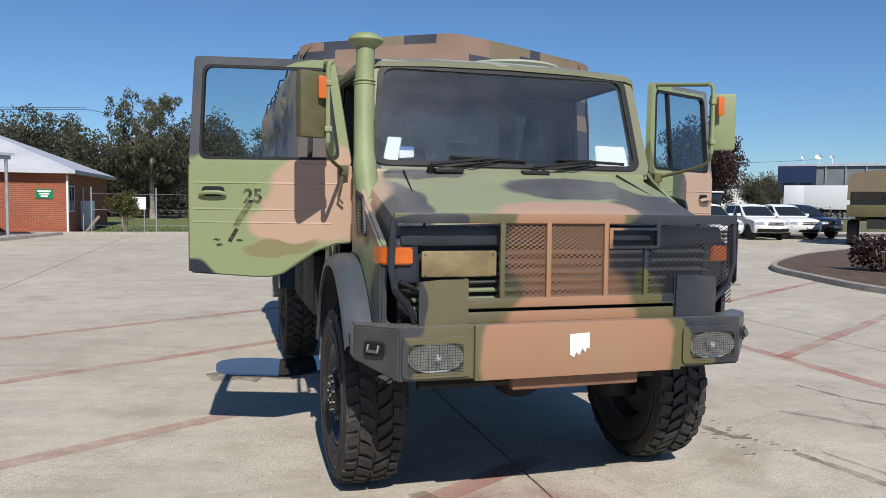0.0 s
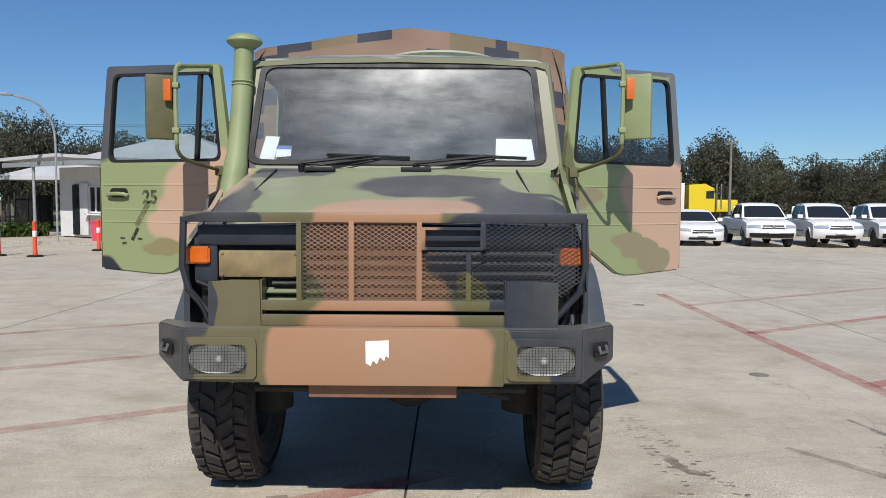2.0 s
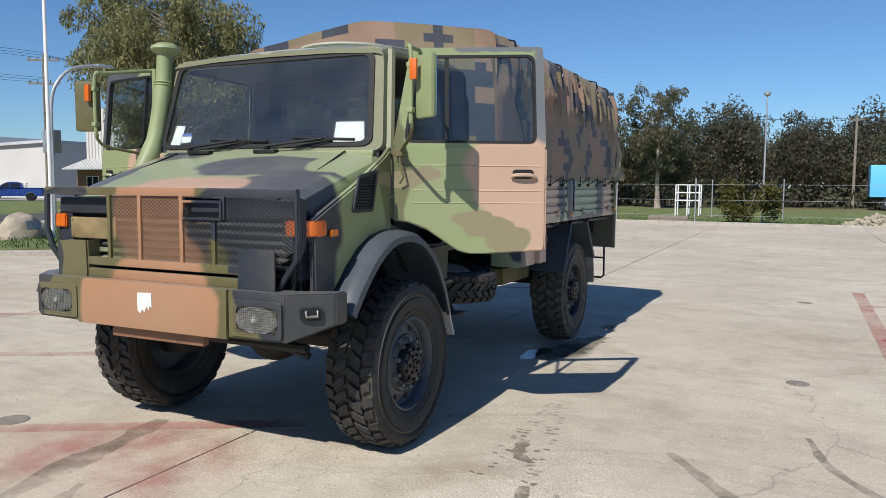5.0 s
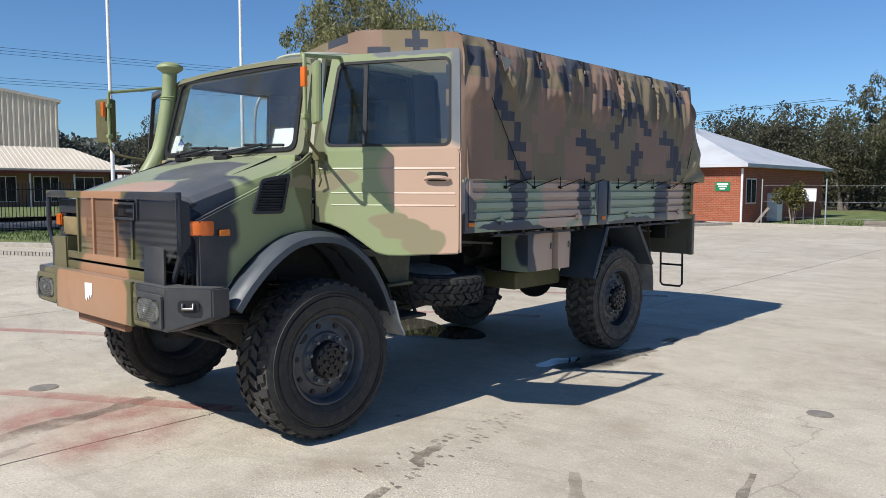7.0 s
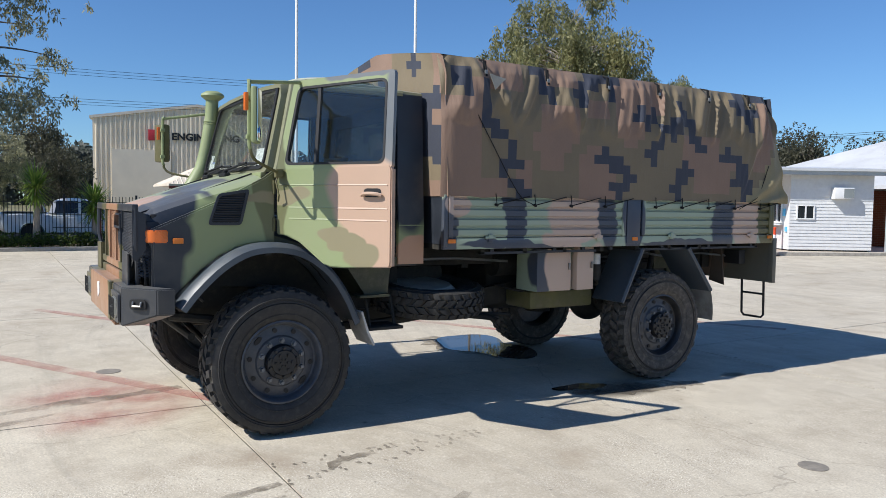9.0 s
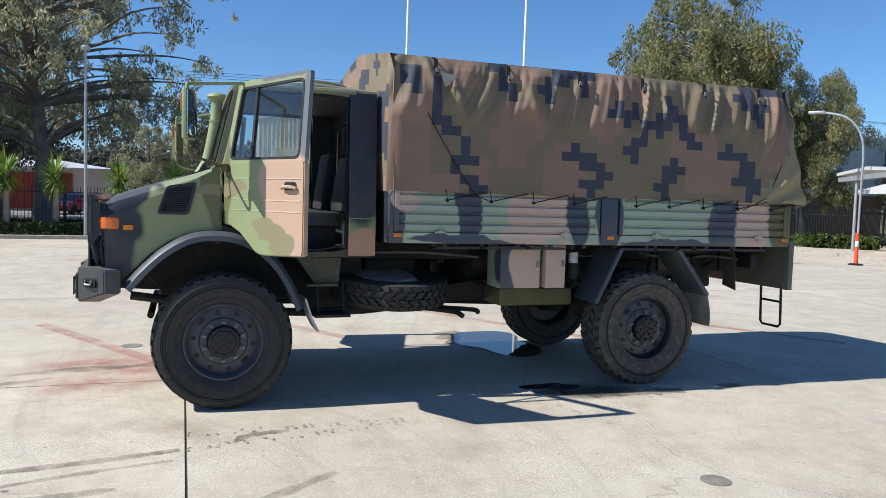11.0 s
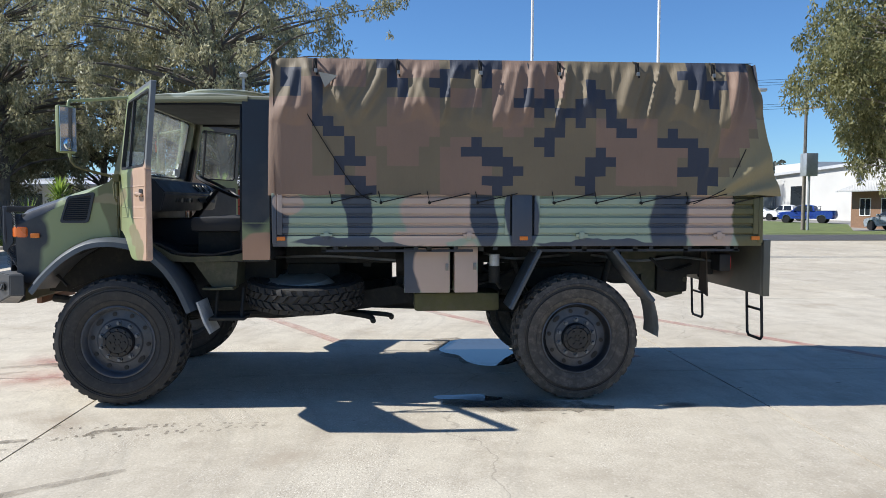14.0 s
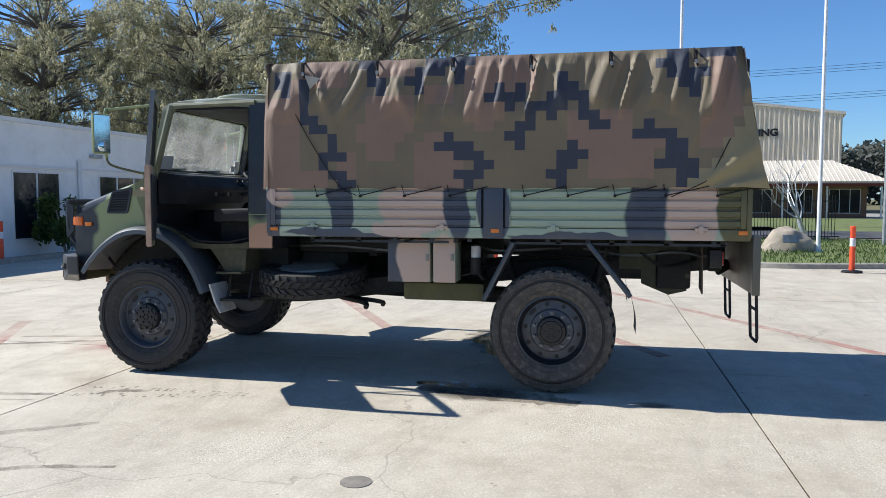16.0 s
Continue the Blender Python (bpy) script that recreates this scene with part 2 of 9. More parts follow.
def leafy(name, dark, light, scale=0.9):
    m, n, l = tree_of(name)
    bsdf = n["Principled BSDF"]
    geo = n.new("ShaderNodeNewGeometry")
    c = mix_of(n, l, geo.outputs["Random Per Island"], dark, light)
    c = mix_of(n, l, ramp_of(n, l, noise_of(n, l, geo.outputs["Position"], scale, 3), 0.35, 0.65, 0, 0.6), c, tuple(v * 0.6 for v in dark))
    l.new(c, bsdf.inputs["Base Color"])
    bsdf.inputs["Roughness"].default_value = 0.55
    glow, mix = n.new("ShaderNodeBsdfTranslucent"), n.new("ShaderNodeMixShader")
    l.new(c, glow.inputs[0])
    mix.inputs[0].default_value = 0.5
    l.new(bsdf.outputs[0], mix.inputs[1]), l.new(glow.outputs[0], mix.inputs[2]), l.new(mix.outputs[0], n["Material Output"].inputs[0])
    return m


# patches of the vehicle paint: hood, cab, doors, bumper, bed
TAN_DOOR = (0.47, 0.315, 0.222)
DOOR_BROWN = (0.235, 0.205, 0.118)
PATCHES = [
    # hood and cab front
    ((-0.90, -0.52, 1.66), (0.17, 0.55, 0.22), GREY), ((0.40, -0.42, 1.80), (0.62, 0.21, 0.22), GREY), ((0.72, -0.78, 1.66), (0.38, 0.26, 0.22), GREY), ((0.05, -0.80, 1.64), (0.44, 0.19, 0.22), TAN), ((-0.30, -0.92, 1.60), (0.30, 0.12, 0.14), TAN),
    ((0.86, -0.26, 1.82), (0.26, 0.24, 0.22), GREEN),
    ((1.05, -0.94, 1.35), (0.30, 0.33, 0.55), GREY), ((-1.05, -0.92, 1.16), (0.30, 0.26, 0.34), GREY), ((1.02, -0.02, 1.75), (0.10, 0.15, 0.45), (0.13, 0.135, 0.06)),
    ((-0.62, -0.16, 1.88), (0.26, 0.12, 0.05), GREY), ((1.02, 1.1, 2.12), (0.25, 0.24, 0.66), GREY), ((1.02, 1.16, 1.30), (0.2, 0.20, 0.15), TAN),
    # passenger door
    ((1.80, 0.52, 1.74), (0.44, 0.5, 0.36), TAN_DOOR), ((1.86, 0.56, 1.42), (0.20, 0.5, 0.34), TAN_DOOR), ((1.46, 0.36, 1.47), (0.10, 0.5, 0.075), DOOR_BROWN), ((1.57, 0.38, 1.40), (0.13, 0.5, 0.085), DOOR_BROWN), ((1.69, 0.42, 1.31), (0.13, 0.5, 0.095), DOOR_BROWN), ((1.12, 0.08, 1.735), (0.17, 0.5, 0.065), DOOR_BROWN),
    ((1.88, 0.59, 2.3), (0.16, 0.25, 0.37), (0.135, 0.145, 0.150)), ((1.62, 0.42, 2.585), (0.36, 0.3, 0.05), (0.135, 0.145, 0.150)),
    # driver door
    ((-1.43, 0.12, 1.45), (0.24, 0.6, 0.07), (0.225, 0.20, 0.092)), ((-1.136, 0.03, 1.75), (0.35, 0.6, 0.30), TAN_DOOR), ((-1.22, 0.06, 1.67), (0.35, 0.6, 0.16), TAN_DOOR), ((-1.32, 0.09, 1.585), (0.33, 0.6, 0.115), TAN_DOOR), ((-2.0, 0.31, 1.24), (0.22, 0.2, 0.13), GREY),
    ((-1.95, 0.31, 2.32), (0.14, 0.2, 0.36), (0.060, 0.066, 0.076)), ((-1.60, 0.2, 2.585), (0.40, 0.3, 0.05), (0.060, 0.066, 0.076)),
]
GREY_BED = (0.050, 0.062, 0.088)
BED_PATCHES = [
    ((1.25, 1.32, 1.5), (0.2, 0.10, 0.3), GREY_BED), ((1.25, 1.42, 1.72), (0.2, 0.13, 0.10), TAN_BED), ((1.25, 1.98, 1.55), (0.2, 0.10, 0.5), GREY_BED),
    ((1.25, 2.72, 1.62), (0.2, 0.36, 0.26), TAN_BED), ((1.25, 2.55, 1.42), (0.2, 0.30, 0.10), TAN_BED), ((1.25, 3.02, 1.6), (0.2, 0.13, 0.30), GREY_BED),
    ((1.25, 3.36, 1.6), (0.2, 0.13, 0.4), GREY_BED), ((1.25, 4.62, 1.55), (0.2, 0.18, 0.4), GREY_BED), ((1.25, 4.98, 1.6), (0.2, 0.22, 0.4), TAN_BED),
    ((1.25, 5.32, 1.6), (0.2, 0.16, 0.4), OLIVE), ((1.22, 2.0, 1.36), (0.2, 0.55, 0.035), GREY_BED), ((1.22, 4.1, 1.36), (0.2, 0.62, 0.04), GREY_BED),
    ((1.1, 2.42, 1.12), (0.2, 0.09, 0.3), GREY_BED), ((1.1, 2.63, 1.12), (0.2, 0.16, 0.4), TAN_BED), ((1.1, 2.92, 1.28), (0.2, 0.05, 0.07), GREY_BED), ((1.1, 2.94, 0.97), (0.2, 0.05, 0.06), GREY_BED), ((1.1, 2.90, 1.12), (0.2, 0.12, 0.4), TAN_BED),
    ((0.0, 5.45, 1.1), (2.0, 0.2, 0.4), OLIVE),
]
TAN_FRONT = (0.335, 0.182, 0.102)
FRONT_PATCHES = [
    ((-0.02, -1.08, 0.96), (0.53, 0.2, 0.42), TAN_FRONT), ((-0.02, -0.97, 1.45), (0.33, 0.2, 0.55), TAN_FRONT), ((-1.08, -0.95, 0.97), (0.20, 0.3, 0.30), GREY), ((1.04, -0.95, 0.95), (0.24, 0.3, 0.34), GREY),
    ((0.70, -0.97, 1.46), (0.50, 0.2, 0.26), GREY), ((0.80, -0.97, 1.15), (0.22, 0.2, 0.22), GREY), ((-0.80, -0.97, 1.62), (0.22, 0.2, 0.07), GREY), ((-0.90, -0.97, 1.26), (0.09, 0.2, 0.20), GREY), ((0.42, -0.97, 1.28), (0.09, 0.2, 0.1), OLIVE),
]
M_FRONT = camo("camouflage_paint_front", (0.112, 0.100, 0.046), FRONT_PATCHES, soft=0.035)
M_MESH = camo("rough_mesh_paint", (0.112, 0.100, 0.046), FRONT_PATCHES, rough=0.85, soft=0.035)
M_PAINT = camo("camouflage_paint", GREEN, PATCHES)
# last patch pales the roof: its sun and sky gloss as paint colour
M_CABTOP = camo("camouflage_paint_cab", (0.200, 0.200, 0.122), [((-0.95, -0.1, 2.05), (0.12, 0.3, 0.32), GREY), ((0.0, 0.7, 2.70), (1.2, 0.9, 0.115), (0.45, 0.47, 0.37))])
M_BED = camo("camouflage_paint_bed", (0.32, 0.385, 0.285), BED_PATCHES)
M_OLIVE = surf("olive_paint", OLIVE, 0.65, dirt=0.4)
M_TANEDGE = surf("tan_door_paint", TAN_DOOR, 0.6, dirt=0.3)
M_STEP = surf("dull_olive_paint", (0.062, 0.063, 0.034), 0.7, var=0.3, dirt=0.4)
M_PALE = surf("pale_green_paint", GREEN, 0.55, var=0.12, scale=3)
M_DARK = surf("dark_grey_paint", GREY, 0.5, var=0.2)
M_FENDER = surf("grey_plastic_fender", (0.060, 0.072, 0.085), 0.45, var=0.18, scale=4, dirt=0.15)
M_BLACK = surf("black_rubber", (0.0075, 0.0075, 0.008), 0.6)
M_CHASSIS = surf("dirty_chassis", (0.016, 0.016, 0.014), 0.75, var=0.5, dirt=0.45, dirt_col=(0.060, 0.050, 0.034))
M_TYRE = surf("tyre_rubber", (0.027, 0.026, 0.025), 0.75, var=0.35, scale=9, bump=0.3, dirt=0.5, dirt_col=(0.080, 0.072, 0.060))
M_TYREDUST = surf("dusty_tyre_rubber", (0.070, 0.062, 0.053), 0.85, var=0.3, scale=9, bump=0.3, dirt=0.8, dirt_col=(0.17, 0.148, 0.12))
M_GROOVE = surf("dusty_tread_groove", (0.060, 0.053, 0.043), 0.9, var=0.6, scale=14)
M_RIM = surf("rim_paint", (0.060, 0.067, 0.080), 0.42, var=0.3, scale=7, dirt=0.4, dirt_col=(0.13, 0.12, 0.105))
M_HUB = surf("hub_iron", (0.010, 0.011, 0.013), 0.45, var=0.4, dirt=0.3, dirt_col=(0.05, 0.035, 0.025))
M_BOLT = surf("bolt_steel", (0.30, 0.30, 0.29), 0.42, 0.5)
M_NUT = surf("wheel_nut_steel", (0.17, 0.175, 0.18), 0.45, 0.4, var=0.3)
M_STEEL = surf("worn_steel", (0.28, 0.27, 0.25), 0.45, 0.9)
M_GLASS = glass("vehicle_glass", (0.86, 0.91, 0.91), 1.0, 0.05)
M_SCREEN = glass("windscreen_glass", (0.86, 0.91, 0.91), 1.0, 0.17, 0.042)
M_SIDEGLASS = glass("door_glass", (0.80, 0.86, 0.86), 1.0, 0.05)
M_AMBER = surf("amber_plastic", (0.62, 0.13, 0.012), 0.3, var=0.15, coat=0.4)
M_ORANGE = surf("orange_reflector", (0.72, 0.20, 0.02), 0.35, var=0.1)
M_CHROME = surf("lamp_reflector", (0.42, 0.42, 0.40), 0.42, 1.0, var=0.25, scale=25, bump=0)
M_MIRROR = surf("mirror_glass", (0.85, 0.87, 0.88), 0.02, 1.0, var=0.0, bump=0)
M_PAPER = surf("white_paper", (0.80, 0.80, 0.78), 0.7, var=0.04)
M_INK = surf("printed_ink", (0.10, 0.16, 0.42), 0.7, var=0.05)
M_SEAT = surf("seat_vinyl", (0.030, 0.030, 0.032), 0.6, var=0.2)
M_DASH = surf("dashboard_plastic", (0.022, 0.024, 0.028), 0.55, var=0.2)
M_CABIN = surf("cab_lining", (0.045, 0.045, 0.042), 0.75, var=0.2)
M_PLATE = surf("faded_cover_plate", (0.23, 0.17, 0.075), 0.6, var=0.25, scale=9, dirt=0.4)
M_ROPE = surf("black_cord", (0.008, 0.008, 0.008), 0.9)
M_CON = concrete("yard_concrete")
M_JOINT = surf("joint_filler", (0.085, 0.074, 0.06), 0.9)
M_RED = worn_paint("faded_red_line", (0.50, 0.20, 0.165), 0.45, 2.6, 0.72, 0.24)


# ---- mesh helpers ----
def part(name, bm, mat, parent=None, label="", smooth=32):
    me = bpy.data.meshes.new(name)
    bm.to_mesh(me)
    bm.free()
    for mm in (mat if isinstance(mat, (list, tuple)) else [mat]):
        me.materials.append(mm)
    if smooth:
        me.shade_smooth()
        me.set_sharp_from_angle(angle=radians(smooth))
    ob = new(name, me)
    ob.parent = parent
    return tagged(ob, label)


def thing(name, at=(0, 0, 0), label="", category="", group="", kind="", turn=0):
    ob = new(name)
    ob.empty_display_size = 0.2
    ob.matrix_basis = pose(*at, 0, 0, turn)
    return tagged(ob, label, category, group, kind)


def B():
    return bmesh.new()


def box(bm, x0, x1, y0, y1, z0, z1, bev=0.0, m=None):
    out = bmesh.ops.create_cube(bm, size=1.0)["verts"]
    mm = Matrix.Translation(((x0 + x1) / 2, (y0 + y1) / 2, (z0 + z1) / 2)) @ Matrix.Diagonal((abs(x1 - x0), abs(y1 - y0), abs(z1 - z0), 1))
    bmesh.ops.transform(bm, matrix=(m @ mm) if m else mm, verts=out)
    if bev:
        edges = list({e for v in out for e in v.link_edges})
        bmesh.ops.bevel(bm, geom=edges, offset=bev, segments=2, affect="EDGES", profile=0.6)
    return bm


def cyl(bm, p0, p1, r0, r1=None, seg=16, cap=True):
    p0, p1 = Vector(p0), Vector(p1)
    d = p1 - p0
    mm = Matrix.Translation((p0 + p1) / 2) @ d.to_track_quat("Z", "Y").to_matrix().to_4x4()
    bmesh.ops.create_cone(bm, cap_ends=cap, segments=seg, radius1=r0, radius2=r0 if r1 is None else r1, depth=d.length, matrix=mm)
    return bm


def tube(bm, pts, r, seg=8, radii=None):
    pts = [Vector(p) for p in pts]
    rings = []
    side = None
    for i, p in enumerate(pts):
        d = (pts[min(i + 1, len(pts) - 1)] - pts[max(i - 1, 0)]).normalized()
        if side is None:
            side = d.orthogonal().normalized()
        side = (side - d * side.dot(d)).normalized()
        up = d.cross(side)
        rr = radii[i] if radii else r
        rings.append([bm.verts.new(p + (side * math.cos(a) + up * math.sin(a)) * rr) for a in (2 * math.pi * k / seg for k in range(seg))])
    for a, b in zip(rings, rings[1:]):
        for k in range(seg):
            bm.faces.new((a[k], a[(k + 1) % seg], b[(k + 1) % seg], b[k]))
    bm.faces.new(rings[0][::-1]), bm.faces.new(rings[-1])
    return bm


def smooth_path(pts, n=6):
    """Points along a soft curve through pts."""
    pts = [Vector(p) for p in pts]
    ext = [pts[0] * 2 - pts[1]] + pts + [pts[-1] * 2 - pts[-2]]
    out = []
    for i in range(1, len(ext) - 2):
        a, b, c, d = ext[i - 1:i + 3]
        for k in range(n):
            t = k / n
            out.append(0.5 * (2 * b + (c - a) * t + (2 * a - 5 * b + 4 * c - d) * t * t + (3 * b - a - 3 * c + d) * t ** 3))
    return out + [pts[-1]]


def prism(bm, poly, f, t):
    """Polygon of (u, v), mapped by f(u, v, w) and extruded from w = 0 to w = t."""
    a, b = [bm.verts.new(f(u, v, 0)) for u, v in poly], [bm.verts.new(f(u, v, t)) for u, v in poly]
    bm.faces.new(a[::-1]), bm.faces.new(b)
    for i in range(len(poly)):
        j = (i + 1) % len(poly)
        bm.faces.new((a[i], a[j], b[j], b[i]))
    bmesh.ops.recalc_face_normals(bm, faces=bm.faces[:])
    return bm


def ring(bm, outer, inner, f, t):
    """Frame between two loops of equal length, with thickness t."""
    rows = [[bm.verts.new(f(u, v, w)) for u, v in loop] for loop, w in ((outer, 0), (inner, 0), (inner, t), (outer, t))]
    k = len(outer)
    for a, b in zip(rows, rows[1:] + rows[:1]):
        for i in range(k):
            j = (i + 1) % k
            bm.faces.new((a[i], a[j], b[j], b[i]))
    bmesh.ops.recalc_face_normals(bm, faces=bm.faces[:])
    return bm


def rounded(pts, r, n=4):
    out, k = [], len(pts)
    for i, p in enumerate(pts):
        a, b = Vector(pts[i - 1]) - Vector(p), Vector(pts[(i + 1) % k]) - Vector(p)
        rr = min(r, a.length * 0.45, b.length * 0.45)
        p0, p1, c = Vector(p) + a.normalized() * rr, Vector(p) + b.normalized() * rr, Vector(p)
        for s in range(n + 1):
            t = s / n
            q = p0 * (1 - t) ** 2 + c * 2 * t * (1 - t) + p1 * t * t
            out.append((q.x, q.y))
    return out


def lathe(bm, profile, m, seg=32, cap=True):
    """Profile of (radius, height), turned round the z axis of m."""
    rings = [[bm.verts.new(m @ Vector((r * math.cos(a), r * math.sin(a), h))) for a in (2 * math.pi * k / seg for k in range(seg))] for r, h in profile]
    for a, b in zip(rings, rings[1:]):
        for k in range(seg):
            bm.faces.new((a[k], a[(k + 1) % seg], b[(k + 1) % seg], b[k]))
    if cap and profile[0][0] > 1e-4:
        bm.faces.new(rings[0][::-1])
    if cap and profile[-1][0] > 1e-4:
        bm.faces.new(rings[-1])
    bmesh.ops.remove_doubles(bm, verts=bm.verts[:], dist=1e-5)
    return bm


def grid(bm, rows, mat=None):
    """Faces between rows of points."""
    vs = [[bm.verts.new(p) for p in row] for row in rows]
    for i in range(len(vs) - 1):
        for j in range(len(vs[0]) - 1):
            f = bm.faces.new((vs[i][j], vs[i][j + 1], vs[i + 1][j + 1], vs[i + 1][j]))
            if mat:
                f.material_index = mat(i, j)
    return bm


# ---- the truck ----
truck = thing("military_truck", (0, 0, 0), "camouflaged military cargo truck with both cab doors standing open", "truck")


def side(s):
    """Maps (y, z, w) to the truck's side s; w goes outwards."""
    return lambda x: (lambda u, v, w: Vector((s * (x + w), u, v)))


def tyre_mesh(seg=60):
    bm = B()
    side = [(0.30, 0.14), (0.33, 0.165), (0.40, 0.178), (0.428, 0.179), (0.433, 0.170), (0.447, 0.169), (0.452, 0.177), (0.488, 0.174), (0.511, 0.162), (0.513, 0.125)]
    prof = [(r_, -z_) for r_, z_ in side] + [(0.517, 0.0)] + side[::-1] + [(0.275, 0.10)]
    lathe(bm, prof, Matrix.Identity(4), seg, cap=False)
    for f in bm.faces:
        far_ = f.calc_center_median().xy.length
        f.material_index = 1 if far_ > 0.505 else 2 if 0.4285 < far_ < 0.4515 else 0
    rng = random.Random(4)
    n = 36
    crown = lambda h: 0.541 - 0.9 * max(0, abs(h) - 0.07) ** 2 * 2.2
    for k in range(n):
        for row, (h0, h1, skew, fat) in enumerate(((-0.163, -0.098, 0.20, 0.62), (-0.090, -0.008, -0.55, 0.70), (0.004, 0.088, 0.5, 0.70), (0.098, 0.163, -0.20, 0.62))):
            a = 2 * math.pi * (k + (0, 0.3, 0.72, 0.45)[row] + rng.uniform(-0.06, 0.06)) / n
            wid = 2 * math.pi / n * fat * rng.uniform(0.9, 1.1)
            sh = rng.uniform(0, 0.018) if k % 2 else 0
            ha, hb_ = (h0 + sh * (row > 1), h1 - sh * (row < 2)) if row in (1, 2) else (h0 + 0.012 * (k % 2) * (row == 0), h1 - 0.012 * (k % 2) * (row == 3))
            mid_ = (ha + hb_) / 2
            line_ = [(ha, -skew), (mid_, skew * 0.25), (hb_, skew)]
            cols = []
            for hh, sk in line_:
                r1 = crown(hh) - rng.uniform(0, 0.002)
                r0 = r1 - 0.030
                col = []
                for da, rr, sq in ((-0.5, r0, 1.0), (-0.5, r1, 0.88), (0.5, r1, 0.88), (0.5, r0, 1.0)):
                    an = a + da * wid * sq + sk * 0.085
                    col.append(bm.verts.new((rr * math.cos(an), rr * math.sin(an), hh)))
                cols.append(col)
            for p_, q_ in zip(cols, cols[1:]):
                for u in range(3):
                    bm.faces.new((p_[u], p_[u + 1], q_[u + 1], q_[u]))
            bm.faces.new(cols[0])
            bm.faces.new(list(reversed(cols[2])))
    for r0 in (0.345, 0.462):
        for s in (-1, 1):
            z = s * 0.1795 if r0 > 0.4 else s * 0.170
            lathe(bm, [(r0, z - s * 0.008), (r0 + 0.003, z + s * 0.003), (r0 + 0.008, z + s * 0.003), (r0 + 0.011, z - s * 0.008)], Matrix.Identity(4), seg, cap=False)
    bmesh.ops.recalc_face_normals(bm, faces=bm.faces[:])
    return bm


def rim_mesh():
    bm = B()
    prof = [(0.30, 0.14), (0.305, 0.15), (0.293, 0.155), (0.283, 0.145), (0.272, 0.10), (0.268, 0.088), (0.258, 0.080), (0.190, 0.094), (0.178, 0.108), (0.130, 0.116), (0.118, 0.108), (0.0, 0.108)]
    lathe(bm, prof, Matrix.Identity(4), 48, cap=False)
    lathe(bm, [(0.30, -0.14), (0.28, -0.12), (0.26, -0.02), (0.10, -0.02), (0.0, 0.0)], Matrix.Identity(4), 40, cap=False)
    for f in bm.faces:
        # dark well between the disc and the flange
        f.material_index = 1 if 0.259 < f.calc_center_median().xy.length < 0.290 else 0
    return bm


def wheel(at, s, name="wheel"):
    """A road wheel whose outer face looks along s * x."""
    turn = Matrix.Translation(at) @ Euler((0, radians(90 * s), 0)).to_matrix().to_4x4()
    hub = B()
    lathe(hub, [(0.126, 0.10), (0.124, 0.155), (0.118, 0.166), (0.095, 0.170), (0.088, 0.178), (0.0, 0.178)], Matrix.Identity(4), 32)
    for k in range(10):
        a = 2 * math.pi * k / 10
        cyl(hub, (0.104 * math.cos(a), 0.104 * math.sin(a), 0.16), (0.104 * math.cos(a), 0.104 * math.sin(a), 0.184), 0.0115, seg=6)
    for k in range(6):
        a = 2 * math.pi * (k + 0.5) / 6
        cyl(hub, (0.060 * math.cos(a), 0.060 * math.sin(a), 0.17), (0.060 * math.cos(a), 0.060 * math.sin(a), 0.190), 0.012, seg=6)
        cyl(hub, (0.026 * math.cos(a), 0.026 * math.sin(a), 0.17), (0.026 * math.cos(a), 0.026 * math.sin(a), 0.188), 0.008, seg=6)
    hub.transform(turn)
    w = part(name, hub, M_HUB, truck, "dark wheel hub with tyre and steel rim")
    t = tyre_mesh()
    t.transform(turn)
    part("tyre", t, [M_TYREDUST if at[1] > 2 else M_TYRE, M_GROOVE, M_HUB], w)
    r = rim_mesh()
    for k in range(10):
        a = 2 * math.pi * (k + 0.3) / 10
        long = 2.1 if k % 5 == 1 else 1.0
        mm = Matrix.Translation((0.229 * math.cos(a), 0.229 * math.sin(a), 0.0880)) @ Euler((0, 0, a)).to_matrix().to_4x4() @ Matrix.Diagonal((1, long, 1, 1))
        ho = B()
        bmesh.ops.create_circle(ho, cap_ends=True, radius=0.0175, segments=14, matrix=mm @ Matrix.Translation((0, 0, 0.007)))
        ge_ = bmesh.ops.extrude_face_region(ho, geom=ho.faces[:])["geom"]
        bmesh.ops.translate(ho, vec=(0, 0, -0.03), verts=[v for v in ge_ if isinstance(v, bmesh.types.BMVert)])
        bmesh.ops.recalc_face_normals(ho, faces=ho.faces[:])
        ho.transform(turn)
        part("rim_hole", ho, M_BLACK, w, "dark ventilation hole in the rim")
    r.transform(turn)
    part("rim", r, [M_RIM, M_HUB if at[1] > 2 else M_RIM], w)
    for k in range(10):
        a = 2 * math.pi * k / 10
        nut = B()
        c = Vector((0.154 * math.cos(a), 0.154 * math.sin(a), 0))
        cyl(nut, c + Vector((0, 0, 0.105)), c + Vector((0, 0, 0.122)), 0.021, seg=12)
        cyl(nut, c + Vector((0, 0, 0.118)), c + Vector((0, 0, 0.148)), 0.0165, 0.013, seg=6)
        nut.transform(turn)
        part("wheel_nut", nut, M_NUT, w)
    return w


for y in (0.0, 3.85):
    for s in (1, -1):
        wheel((0.02 + s * 0.985, y, 0.54), s)

